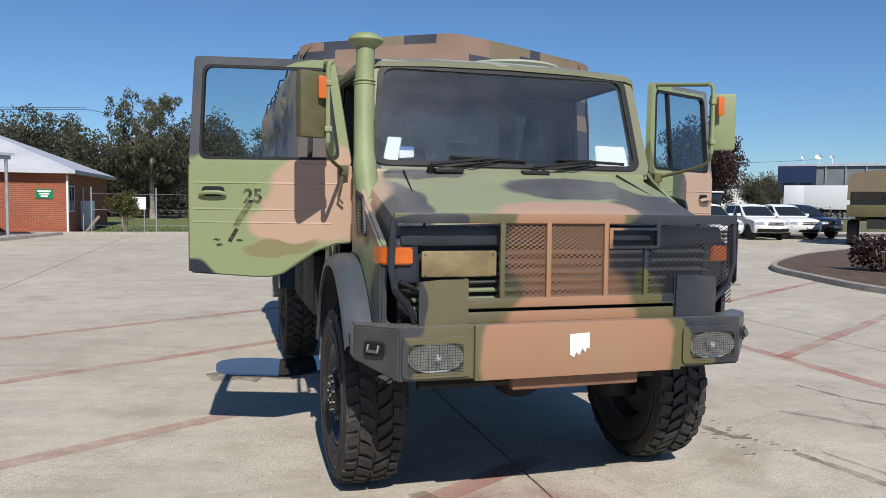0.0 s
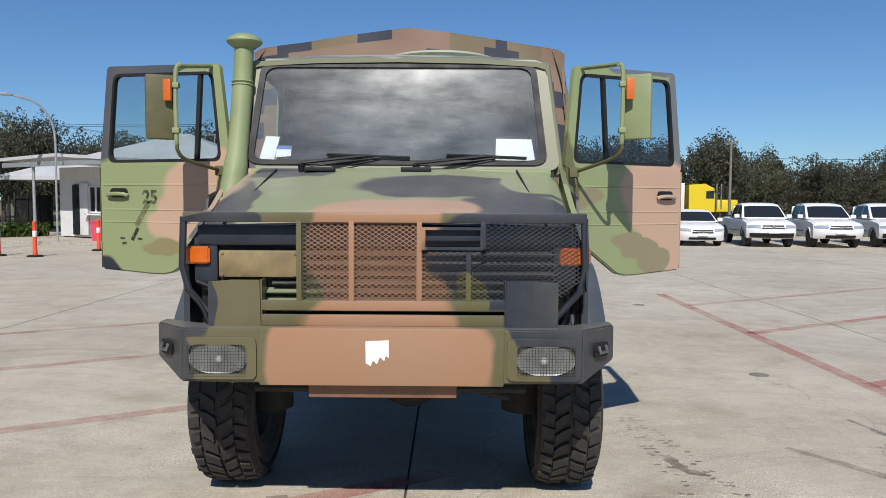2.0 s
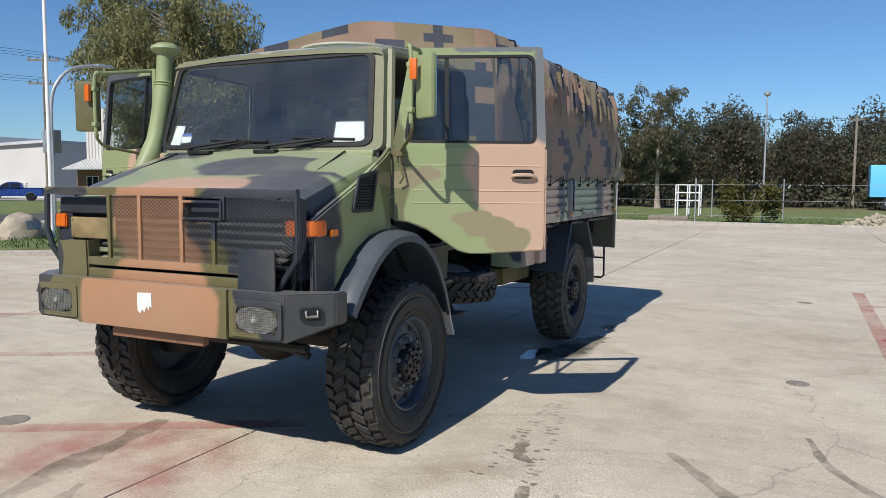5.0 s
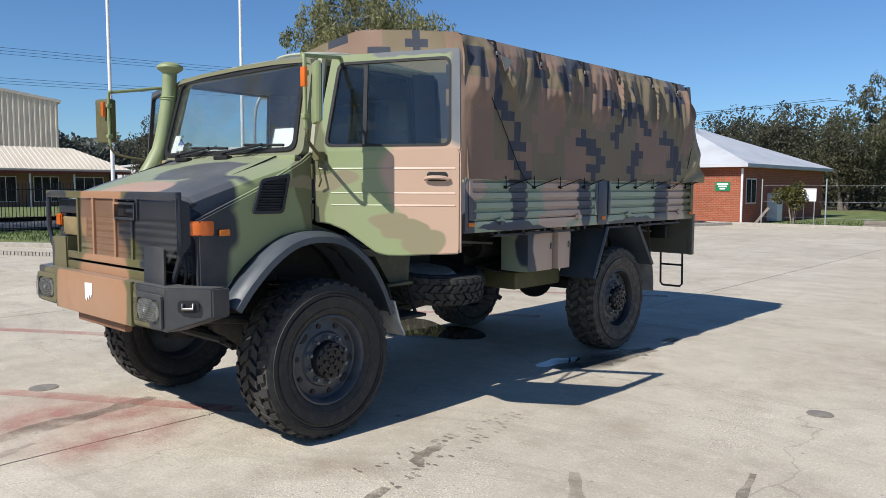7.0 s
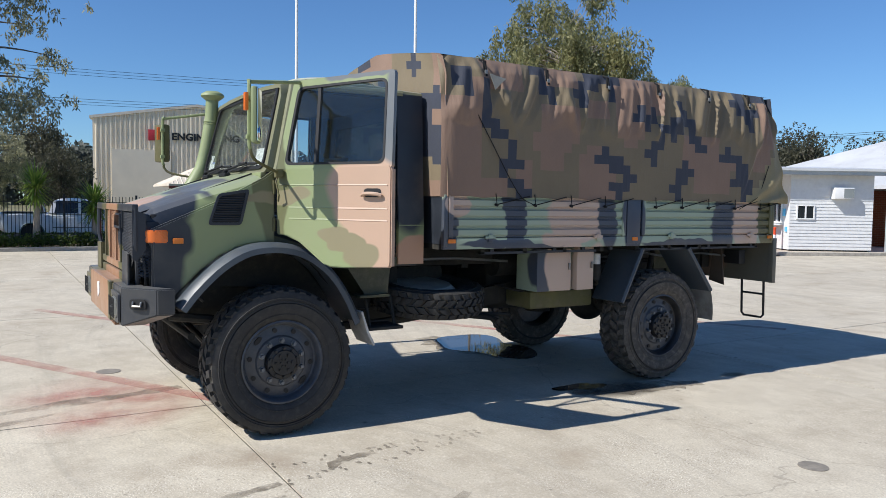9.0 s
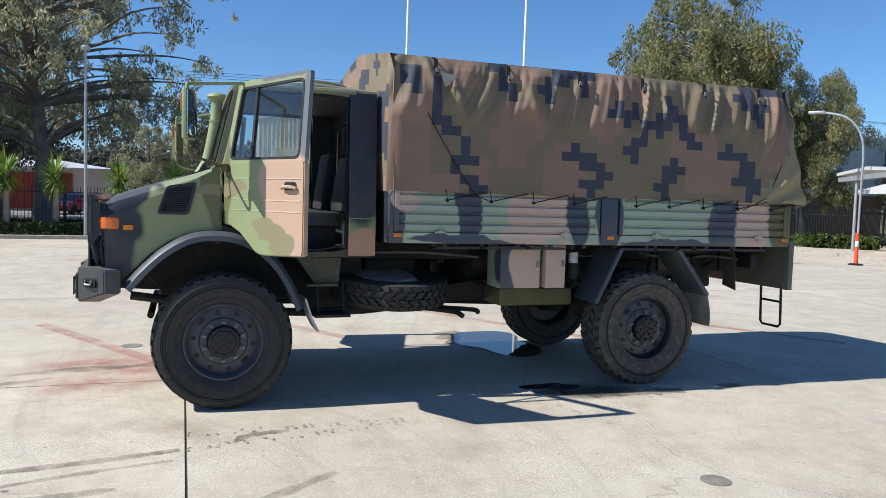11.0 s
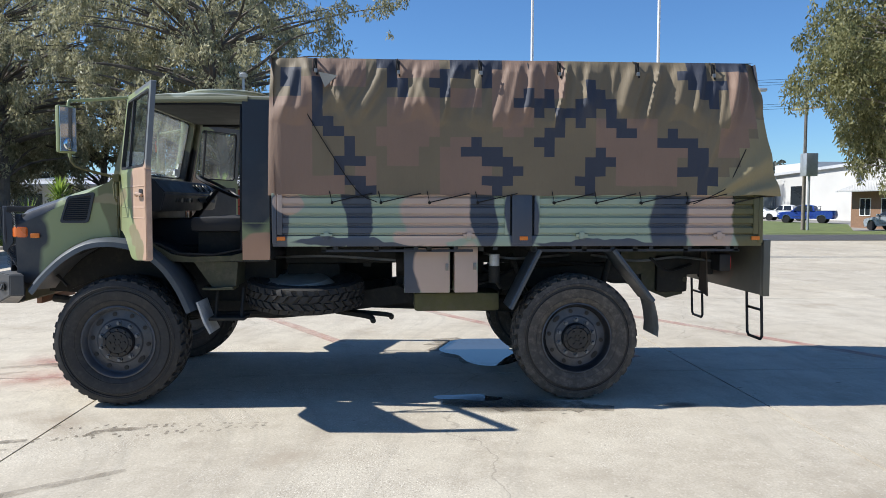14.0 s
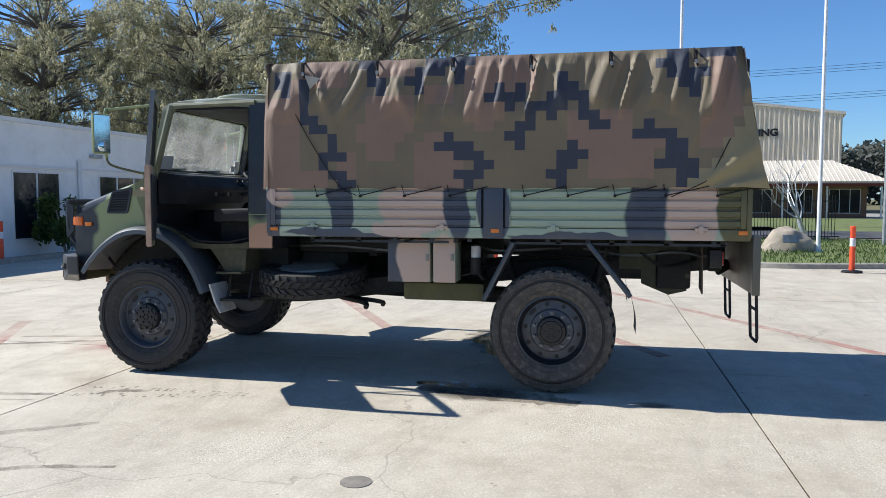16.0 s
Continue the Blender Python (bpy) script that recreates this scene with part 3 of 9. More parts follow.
# chassis rails, axles, transmission
ch = B()
for s in (-1, 1):
    pts = smooth_path([(-0.85, 0.98), (0.3, 0.90), (1.0, 0.72), (1.7, 0.76), (2.6, 0.88), (3.4, 0.98), (5.3, 1.12)], 5)
    pts3 = [(p.x, p.y) for p in [Vector((a.x, a.y)) for a in [Vector((q[0], q[1])) for q in pts]]]
    poly = [(u, v + 0.085) for u, v in pts3] + [(u, v - 0.085) for u, v in reversed(pts3)]
    prism(ch, poly, lambda u, v, w, s=s: Vector((s * (0.40 + w), u, v)), 0.07)
for y, z in ((-0.6, 0.93), (0.9, 0.73), (2.2, 0.86), (3.2, 0.98), (4.6, 1.08), (5.25, 1.12)):
    cyl(ch, (-0.42, y, z), (0.42, y, z), 0.05, seg=12)
part("chassis_frame", ch, M_CHASSIS, truck)
for y in (0.0, 3.85):
    ax = B()
    cyl(ax, (-0.86, y, 0.66), (0.86, y, 0.66), 0.075, seg=16)
    bmesh.ops.create_uvsphere(ax, u_segments=20, v_segments=12, radius=0.21, matrix=Matrix.Translation((0.08, y, 0.66)))
    for s in (-1, 1):
        cyl(ax, (s * 0.80, y, 0.44), (s * 0.80, y, 0.76), 0.15, seg=20)
        cyl(ax, (s * 0.62, y, 0.70), (s * 0.62, y + 0.05, 1.05), 0.085, seg=14)
        for k in range(6):
            z = 0.74 + k * 0.055
            lathe(ax, [(0.085, -0.012), (0.10, 0), (0.085, 0.012)], Matrix.Translation((s * 0.62, y, z)), 16)
    part("axle", ax, M_CHASSIS, truck)
gb = B()
box(gb, -0.26, 0.26, -0.5, 1.0, 0.70, 1.12, 0.05)
cyl(gb, (0, 1.0, 0.78), (0, 3.7, 0.68), 0.085, seg=16)
box(gb, -0.34, 0.34, 0.1, 0.6, 0.9, 1.3, 0.04)
part("gearbox", gb, M_CHASSIS, truck)
sp = B()
tube(sp, smooth_path([(0.72, -0.7, 0.86), (0.75, 0.2, 0.74), (0.74, 0.8, 0.70), (0.70, 1.5, 0.74)], 5), 0.035)
tube(sp, [(-0.74, -0.55, 0.70), (0.74, -0.55, 0.70)], 0.028)
tube(sp, smooth_path([(-0.55, -0.4, 0.75), (0.0, -0.5, 0.78), (0.66, -0.42, 0.62)], 5), 0.024)
part("steering_linkage", sp, M_CHASSIS, truck)

for s in (-1, 1):
    sf = B()
    box(sf, s * 0.34, s * 0.46, 1.28, 5.35, 1.14, 1.30, 0.01)
    part("subframe_rail", sf, M_CHASSIS, truck)
for k in range(8):
    cm = B()
    y = 1.5 + k * 0.53
    box(cm, -0.40, 0.40, y - 0.04, y + 0.04, 1.10, 1.28, 0.01)
    part("subframe_cross", cm, M_CHASSIS, truck)
ub = B()
box(ub, -0.72, 0.60, 0.18, 1.22, 0.80, 1.19, 0.04)
part("transmission_cover", ub, M_CHASSIS, truck)
bt_ = B()
box(bt_, -1.08, -0.55, 1.45, 2.25, 0.80, 1.28, 0.02)
part("battery_box", bt_, M_CHASSIS, truck)
ft_ = B()
box(ft_, -1.08, -0.50, 2.35, 3.05, 0.78, 1.28, 0.05)
part("far_fuel_tank", ft_, M_CHASSIS, truck)
for y0, x0, x1, z0, z1, ln in ((1.28, -0.3, 0.42, 0.78, 1.14, 0.5), (2.3, -0.2, 0.36, 0.90, 1.12, 0.8), (4.35, -0.36, 0.36, 0.92, 1.14, 0.55)):
    mb = B()
    box(mb, x0, x1, y0, y0 + ln, z0, z1, 0.05)
    part("muffler", mb, M_CHASSIS, truck)
for s in (-1, 1):
    for y0, y1 in ((3.55, 3.35), (4.15, 4.30)):
        sp_ = B()
        cyl(sp_, (s * 0.61, y0, 0.71), (s * 0.59, y1, 1.23), 0.03, seg=10)
        part("shock_absorber", sp_, M_CHASSIS, truck)
    wa = B()
    arc_ = smooth_path([(-0.70, 1.0), (-0.52, 1.20), (-0.25, 1.34), (0.05, 1.36), (0.30, 1.25), (0.50, 1.02)], 3)
    grid(wa, [[(s * x, p.x, p.y - 0.02) for x in (0.62, 0.9)] for p in arc_])
    prism(wa, [(-0.70, 0.98), (-0.52, 1.18), (-0.25, 1.33), (0.05, 1.35), (0.30, 1.24), (0.50, 1.0), (0.45, 0.85), (0.25, 1.02), (-0.3, 1.05), (-0.6, 0.92)], lambda u, v, w, s=s: Vector((s * (0.60 + w), u, v)), 0.02)
    part("inner_arch", wa, M_CHASSIS, truck)
for k, pts in enumerate((((0.5, 2.3, 0.95), (0.75, 2.5, 0.90), (0.82, 3.05, 0.98), (0.6, 3.4, 1.1)), ((0.42, 3.3, 1.05), (0.6, 3.7, 1.15), (0.5, 4.4, 1.1)), ((0.7, -0.7, 1.0), (0.85, -0.62, 1.08), (0.9, -0.5, 0.98)), ((0.8, 4.6, 1.2), (0.7, 4.8, 1.08), (0.5, 5.1, 1.12)))):
    hz = B()
    tube(hz, smooth_path(pts, 6), 0.014, 6)
    part("air_hose", hz, M_BLACK, truck)

# spare wheel lying flat under the bed
sw = tyre_mesh()
sw.transform(Matrix.Translation((0.60, 1.48, 0.90)) @ Euler((radians(1), radians(6), 0.3)).to_matrix().to_4x4() @ Matrix.Diagonal((0.98, 0.98, 0.66, 1)))
part("spare_tyre", sw, [M_TYRE, M_GROOVE, M_HUB], truck)
sc = B()
rows = []
for i in range(7):
    r = 0.36 * i / 6
    rows.append([(0.62 + r * math.cos(a), 1.40 + r * math.sin(a) * 0.95, 1.012 - 0.10 * r * math.cos(a) + 0.016 * noise.noise(Vector((r * 9 * math.cos(a), r * 9 * math.sin(a), 4.0))) - (0.05 if i == 6 else 0.0)) for a in (2 * math.pi * k / 28 for k in range(29))])
grid(sc, rows)
bmesh.ops.remove_doubles(sc, verts=sc.verts[:], dist=1e-4)
bmesh.ops.recalc_face_normals(sc, faces=sc.faces[:])
bmesh.ops.solidify(sc, geom=sc.faces[:], thickness=0.008)
part("spare_wheel_cover", sc, surf("dusty_cover", (0.33, 0.32, 0.29), 0.8, var=0.2), truck, "pale dusty cover lying on the spare wheel")

# bumper with headlamps
M_LAMPGLASS = surf("frosted_bulb", (0.30, 0.30, 0.29), 0.45, 0.1, var=0.05, bump=0)
M_FLUTED = glass("fluted_lamp_glass", (0.86, 0.88, 0.86), 1.0, 0.85)
bp = B()
front = [(-1.15, -0.86), (-0.965, -1.055), (-0.58, -1.062), (0.58, -1.062), (0.965, -1.055), (1.15, -0.86), (1.15, -0.74), (0.93, -0.90), (-0.93, -0.90), (-1.15, -0.74)]
prism(bp, front, lambda u, v, w: Vector((u, v, 0.845 + w)), 0.265)
for v in bp.verts:
    if abs(v.co.x) > 1.1:
        v.co.z = 0.93 + (v.co.z - 0.845) * 0.66
bmesh.ops.bevel(bp, geom=bp.edges[:], offset=0.008, segments=2, affect="EDGES")
bumper = part("bumper", bp, M_FRONT, truck, "camouflaged steel front bumper with a torn white sticker")
mid = B()
box(mid, -0.585, 0.585, -1.082, -1.05, 0.838, 1.116, 0.01)
part("bumper_plate", mid, M_FRONT, bumper)
low = B()
box(low, -0.36, 0.36, -1.02, -0.97, 0.765, 0.85, 0.008)
part("skid_plate", low, surf("brown_paint", (0.20, 0.10, 0.055), 0.6), bumper)
st = B()
prism(st, [(-0.075, 1.055), (0.035, 1.06), (0.036, 0.975), (0.022, 0.985), (0.014, 0.96), (-0.006, 0.98), (-0.02, 0.945), (-0.04, 0.962), (-0.05, 0.935), (-0.074, 0.95)], lambda u, v, w: Vector((u, -1.0825 - w, v)), 0.003)
part("torn_sticker", st, M_PAPER, bumper, "torn white sticker")
for s in (-1, 1):
    ring_bm = B()
    f = lambda u, v, w, s=s: Vector((s * u, -1.060 - w, v))
    ring(ring_bm, rounded([(0.60, 0.865), (0.95, 0.865), (0.95, 1.065), (0.60, 1.065)], 0.03), rounded([(0.645, 0.893), (0.922, 0.893), (0.922, 1.032), (0.645, 1.032)], 0.04), f, 0.014)
    holder = part("headlamp_frame", ring_bm, M_FRONT, bumper)
    bowl = B()
    rows = []
    for i in range(11):
        rr = i / 10
        rows.append([(s * (0.783 + 0.143 * rr * math.cos(t_)), -1.0615 - 0.012 * rr ** 2, 0.9625 + 0.074 * rr * math.sin(t_)) for t_ in (2 * math.pi * k / 32 for k in range(33))])
    grid(bowl, rows)
    prism(bowl, rounded([(0.64, 0.888), (0.927, 0.888), (0.927, 1.037), (0.64, 1.037)], 0.04), lambda u, v, w, s=s: Vector((s * u, -1.0605 + w, v)), 0.002)
    bowl.faces.ensure_lookup_table()
    for f in bowl.faces[320:]:
        f.material_index = 1
    part("lamp_bowl", bowl, [M_CHROME, M_OLIVE], holder)
    bulb = B()
    bmesh.ops.create_uvsphere(bulb, u_segments=14, v_segments=8, radius=0.028, matrix=Matrix.Translation((s * 0.775, -1.068, 0.9625)))
    part("lamp_bulb", bulb, M_LAMPGLASS, holder)
    lens = B()
    rows = []
    for i in range(9):
        row = []
        for j in range(41):
            u, v = 0.655 + 0.255 * j / 40, 0.897 + 0.13 * i / 8
            du, dv = (j / 20 - 1), (i / 4 - 1)
            row.append((s * u, -1.066 - 0.022 * (1 - du ** 4) * (1 - dv ** 4) - 0.0022 * (j % 2), v))
        rows.append(row)
    grid(lens, rows)
    part("headlamp_lens", lens, M_FLUTED, holder, smooth=8)
    cage = B()
    for k in range(21):
        u = 0.65 + 0.27 * k / 20
        cyl(cage, (s * u, -1.094, 0.893), (s * u, -1.094, 1.032), 0.0008, seg=4)
    for k in range(11):
        v = 0.897 + 0.132 * k / 10
        cyl(cage, (s * 0.645, -1.094, v), (s * 0.922, -1.094, v), 0.0008, seg=4)
    part("stone_guard", cage, M_BLACK, holder)
    eye = B()
    loop = rounded([(-0.06, -0.035), (0.06, -0.035), (0.06, 0.035), (-0.06, 0.035)], 0.02)
    m = Matrix.Translation((s * 1.062, -0.962, 1.0)) @ Euler((0, 0, radians(s * 46.5))).to_matrix().to_4x4()
    prism(eye, loop, lambda u, v, w: m @ Vector((u, -0.004 - w, v)), 0.006)
    part("shackle_slot", eye, M_BLACK, bumper)
    sh = B()
    tube(sh, [m @ Vector((-0.03, -0.012, 0.02)), m @ Vector((-0.03, -0.022, -0.01)), m @ Vector((0.03, -0.022, -0.01)), m @ Vector((0.03, -0.012, 0.02))], 0.009)
    part("shackle", sh, M_STEEL, bumper)

# front bar with expanded metal
fb = B()
box(fb, -0.975, 0.985, -0.985, -0.945, 1.615, 1.665, 0.008)
part("bar_top", fb, M_FRONT, truck)
for s in (-1, 1):
    sd = B()
    path = [(s * 0.975, -0.965, 1.64), (s * 0.985, -0.965, 1.40), (s * 0.96, -0.95, 1.28), (s * 0.85, -0.93, 1.15), (s * 0.82, -0.93, 1.10)]
    tube(sd, path, 0.018, 8)
    if s > 0:
        prism(sd, [(-0.985, 1.63), (-0.90, 1.60), (-0.90, 1.36), (-0.96, 1.28), (-0.985, 1.30)], lambda u, v, w: Vector((0.985 + w, u, v)), 0.006)
        tube(sd, [(0.985, -0.90, 1.45), (0.99, -0.74, 1.16)], 0.012)
    part("bar_side", sd, M_DARK, truck)
    up = B()
    prism(up, [(s * 0.595, 1.095), (s * 0.85, 1.095), (s * 0.85, 1.325), (s * 0.74, 1.335), (s * 0.60, 1.335)], lambda u, v, w: Vector((u, -0.985 - w, v)), 0.012)
    box(up, s * 0.595 - 0.004, s * 0.595 + 0.004, -0.985, -0.90, 1.095, 1.335)
    part("bar_upright", up, M_FRONT, truck)
for z0, z1 in ((1.185, 1.235), (1.110, 1.165)):
    rl = B()
    box(rl, -0.595, 0.595, -0.985, -0.955, z0, z1, 0.006)
    part("bar_rail", rl, M_FRONT, truck)
for x, z0 in ((-0.41, 1.23), (-0.155, 1.23), (0.175, 1.23), (0.415, 1.23), (0.485, 1.49)):
    fr = B()
    box(fr, x - 0.013, x + 0.013, -0.985, -0.962, z0, 1.625 if x < 0.4 or z0 > 1.3 else 1.49, 0.003)
    part("bar_post", fr, M_FRONT, truck)
sl = B()
ring(sl, [(0.185, 1.485), (0.485, 1.485), (0.485, 1.595), (0.185, 1.595)], [(0.205, 1.50), (0.47, 1.50), (0.47, 1.582), (0.205, 1.582)], lambda u, v, w: Vector((u, -0.985 - w, v)), 0.012)
part("slot_frame", sl, M_FRONT, truck)


def mesh_panel(x0, x1, z0, z1, f, skip=None):
    """Expanded metal: rows of slanted flat strands that lean back towards their upper edge."""
    bm = B()
    dx, dz, t, deep = 0.0165, 0.0108, 0.0019, 0.0032
    nx, nz = int((x1 - x0) / dx), int((z1 - z0) / dz)
    for j in range(nz):
        for i in range(nx):
            xa, za = x0 + i * dx, z0 + j * dz
            if skip and skip(xa + dx / 2, za):
                continue
            a, b = (za, za + dz) if (i + j) % 2 else (za + dz, za)
            p = [bm.verts.new(f(*q)) for q in ((xa, a - t, deep), (xa + dx, b - t, deep), (xa + dx, b + t, 0.002), (xa, a + t, 0.002), (xa, a - t, deep - 0.002), (xa + dx, b - t, deep - 0.002), (xa + dx, b + t, 0.0), (xa, a + t, 0.0))]
            for q in ((0, 1, 2, 3), (7, 6, 5, 4), (0, 4, 5, 1), (2, 6, 7, 3)):
                bm.faces.new([p[k] for k in q])
    return bm


FRONT = lambda u, v, w: Vector((u, -0.968 - w, v))
part("mesh_centre", mesh_panel(-0.40, 0.18, 1.235, 1.615, FRONT), M_MESH, truck, smooth=0)
part("mesh_side", mesh_panel(0.18, 0.97, 1.225, 1.615, FRONT, lambda x, z: (x < 0.49 and z > 1.48) or (x > 0.84 and z < 1.225 + (x - 0.84) * 0.9)), M_MESH, truck, smooth=0)
part("mesh_return", mesh_panel(-0.96, -0.74, 1.17, 1.42, lambda u, v, w: Vector((0.975 + w + (u + 0.96) * 0.1, u, v))), M_DARK, truck, smooth=0)

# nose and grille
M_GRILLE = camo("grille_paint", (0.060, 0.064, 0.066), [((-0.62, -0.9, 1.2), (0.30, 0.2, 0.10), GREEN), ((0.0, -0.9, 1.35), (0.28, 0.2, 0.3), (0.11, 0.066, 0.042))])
nose = B()
box(nose, -0.93, 0.93, -0.86, -0.80, 1.08, 1.60, 0.02)
part("nose_panel", nose, M_BLACK, truck)
for k, z in enumerate((1.17, 1.215, 1.26, 1.305, 1.35, 1.40, 1.45, 1.50)):
    g_ = B()
    x0 = -0.56 if 1.29 < z < 1.47 else -0.86
    prism(g_, [(-0.905, z), (-0.86, z + 0.018), (-0.86, z + 0.024), (-0.909, z + 0.008)], lambda u, v, w, x0=x0: Vector((x0 + w, u, v)), 0.86 - x0)
    part("grille_slat", g_, M_GRILLE, truck)
hp = B()
box(hp, -0.82, -0.42, -0.925, -0.905, 1.34, 1.475, 0.012)
for x in (-0.80, -0.44):
    for z in (1.355, 1.46):
        cyl(hp, (x, -0.925, z), (x, -0.931, z), 0.007, seg=8)
part("lamp_blank_plate", hp, M_PLATE, truck, "faded brown blanking plate over the old headlamp hole")
for s in (-1, 1):
    tl = B()
    prism(tl, [(0.865, -0.925), (0.955, -0.925), (1.005, -0.895), (1.034, -0.84), (1.034, -0.765), (0.865, -0.765)], lambda u, v, w, s=s: Vector((s * u, v, 1.405 + w)), 0.087)
    bmesh.ops.bevel(tl, geom=tl.edges[:], offset=0.008, segments=2, affect="EDGES")
    part("turn_signal", tl, M_AMBER, truck)
    tb = B()
    box(tb, s * 0.83, s * 0.95, -0.90, -0.80, 1.31, 1.55, 0.015)
    part("lamp_pod", tb, M_DARK, truck)
mk = B()
box(mk, 1.025, 1.042, -0.735, -0.665, 1.40, 1.437, 0.004)
part("side_marker", mk, M_ORANGE, truck)
for p0, p1 in (((-0.97, -0.96, 1.29), (-0.86, -0.95, 1.10)), ((0.9, -0.9, 1.3), (0.88, -0.88, 1.08)), ((-0.93, -0.92, 1.32), (-0.82, -0.90, 1.25))):
    sg = B()
    tube(sg, smooth_path([p0, ((p0[0] + p1[0]) / 2 + 0.02, p0[1] + 0.01, (p0[2] + p1[2]) / 2), p1], 4), 0.012)
    part("hose", sg, M_BLACK, truck)

# hood
hd = B()
rows = []
for i in range(13):
    t = i / 12
    y = -0.905 + t * 0.835
    top = 1.615 + 0.285 * t ** 0.92 + (0.0 if t > 0.08 else -0.03)
    w = 0.945 + 0.045 * t
    row = []
    sec = [(-w, top - 0.20), (-w + 0.003, top - 0.10), (-w + 0.03, top - 0.045), (-w + 0.09, top - 0.012), (-w + 0.20, top), (-0.45, top + 0.016), (-0.2, top + 0.022), (0, top + 0.023)]
    sec = sec + [(-a, b) for a, b in reversed(sec[:-1])]
    rows.append([(a, y, b) for a, b in sec])
grid(hd, rows)
bmesh.ops.recalc_face_normals(hd, faces=hd.faces[:])
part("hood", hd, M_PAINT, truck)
fl = B()
box(fl, -0.93, 0.93, -0.915, -0.86, 1.50, 1.60, 0.02)
part("hood_front", fl, M_DARK, truck)
for s in (-1, 1):
    ln = B()
    tube(ln, [(s * 0.80, -0.90, 1.606), (s * 0.72, -0.10, 1.905)], 0.006, 5)
    part("hood_seam", ln, M_BLACK, truck)
cowl = B()
box(cowl, -0.93, 0.93, -0.10, 0.02, 1.86, 1.915, 0.02)
part("cowl", cowl, M_PAINT, truck)
for x in (-0.45, 0.12):
    vt = B()
    box(vt, x - 0.09, x + 0.09, -0.17, -0.12, 1.895, 1.922, 0.006)
    part("cowl_vent", vt, M_BLACK, truck)
ARCH = [(-0.74, 1.02), (-0.66, 1.10), (-0.55, 1.21), (-0.42, 1.31), (-0.28, 1.375), (-0.12, 1.40), (-0.02, 1.40)]
for s in (-1, 1):
    f = side(s)(0.985)
    pn = B()
    prism(pn, [(-0.865, 1.10), (-0.80, 1.02)] + ARCH + [(-0.02, 1.93), (-0.10, 1.87), (-0.42, 1.70), (-0.87, 1.50)], f, 0.035)
    bmesh.ops.bevel(pn, geom=[e for e in pn.edges if all(abs(v.co.x) > 1.0 for v in e.verts)], offset=0.012, segments=2, affect="EDGES")
    part("side_panel", pn, M_PAINT, truck)
    lv = B()
    f2 = side(s)(1.021)
    quad = [(-0.50, 1.525), (-0.265, 1.525), (-0.205, 1.785), (-0.43, 1.745)]
    inner = [(-0.478, 1.545), (-0.282, 1.545), (-0.232, 1.760), (-0.418, 1.727)]
    ring(lv, rounded(quad, 0.03), rounded(inner, 0.02), f2, 0.012)
    lou = part("side_louvre", lv, M_DARK, truck, "black louvred air vent")
    pl = B()
    prism(pl, rounded(inner, 0.02), f2, 0.002)
    part("vent_backing", pl, M_BLACK, lou)
    for k in range(11):
        z = 1.56 + k * 0.0165
        t = (z - 1.545) / 0.2
        bl = B()
        prism(bl, [(0.002, z), (0.012, z - 0.004), (0.012, z - 0.001), (0.002, z + 0.005)], lambda u, v, w, t=t, s=s: Vector((s * (1.021 + u), -0.47 + t * 0.055 + w * (0.185 + 0.0 * t), v)), 1.0)
        part("slat", bl, M_DARK, lou)

# cab
WSM = lambda u, v, w: Vector((u * (1 - 0.0 * v), -0.075 + 0.165 * v - w * 0.97, 1.905 + 0.70 * v + w * 0.24))
ws = B()
outer = rounded([(-0.985, 0.0), (0.985, 0.0), (0.905, 0.985), (-0.905, 0.985)], 0.10, 6)
inner = rounded([(-0.885, 0.065), (0.885, 0.065), (0.825, 0.925), (-0.825, 0.925)], 0.09, 6)
ring(ws, outer, inner, WSM, -0.06)
part("windscreen_frame", ws, M_CABTOP, truck)
sl = B()
ring(sl, rounded([(-0.91, 0.045), (0.91, 0.045), (0.845, 0.945), (-0.845, 0.945)], 0.10, 6), rounded([(-0.868, 0.085), (0.868, 0.085), (0.81, 0.905), (-0.81, 0.905)], 0.085, 6), WSM, 0.012)
part("windscreen_seal", sl, M_BLACK, truck)
gl = B()
prism(gl, rounded([(-0.885, 0.07), (0.885, 0.07), (0.825, 0.92), (-0.825, 0.92)], 0.09, 6), lambda u, v, w: WSM(u, v, w - 0.004), 0.004)
wg = part("windscreen", gl, M_SCREEN, truck)
wg.visible_shadow = False
for name, pts, mm in (("notice_paper", [(-0.835, 0.10), (-0.745, 0.095), (-0.715, 0.295), (-0.80, 0.30)], M_PAPER), ("permit_label", [(-0.735, 0.115), (-0.645, 0.125), (-0.64, 0.215), (-0.73, 0.215)], M_PAPER), ("info_sheet", [(0.595, 0.095), (0.835, 0.09), (0.815, 0.28), (0.60, 0.285)], M_PAPER)):
    pb = B()
    prism(pb, pts, lambda u, v, w: WSM(u, v, -0.012 - w), 0.001)
    part(name, pb, mm, truck, {"notice_paper": "white paper notice behind the windscreen", "permit_label": "small blue and white printed label", "info_sheet": "white sheet of paper behind the windscreen"}[name])
ib = B()
prism(ib, [(-0.735, 0.185), (-0.64, 0.185), (-0.64, 0.215), (-0.73, 0.215)], lambda u, v, w: WSM(u, v, -0.009 - w), 0.001)
part("label_stripe", ib, M_INK, truck)
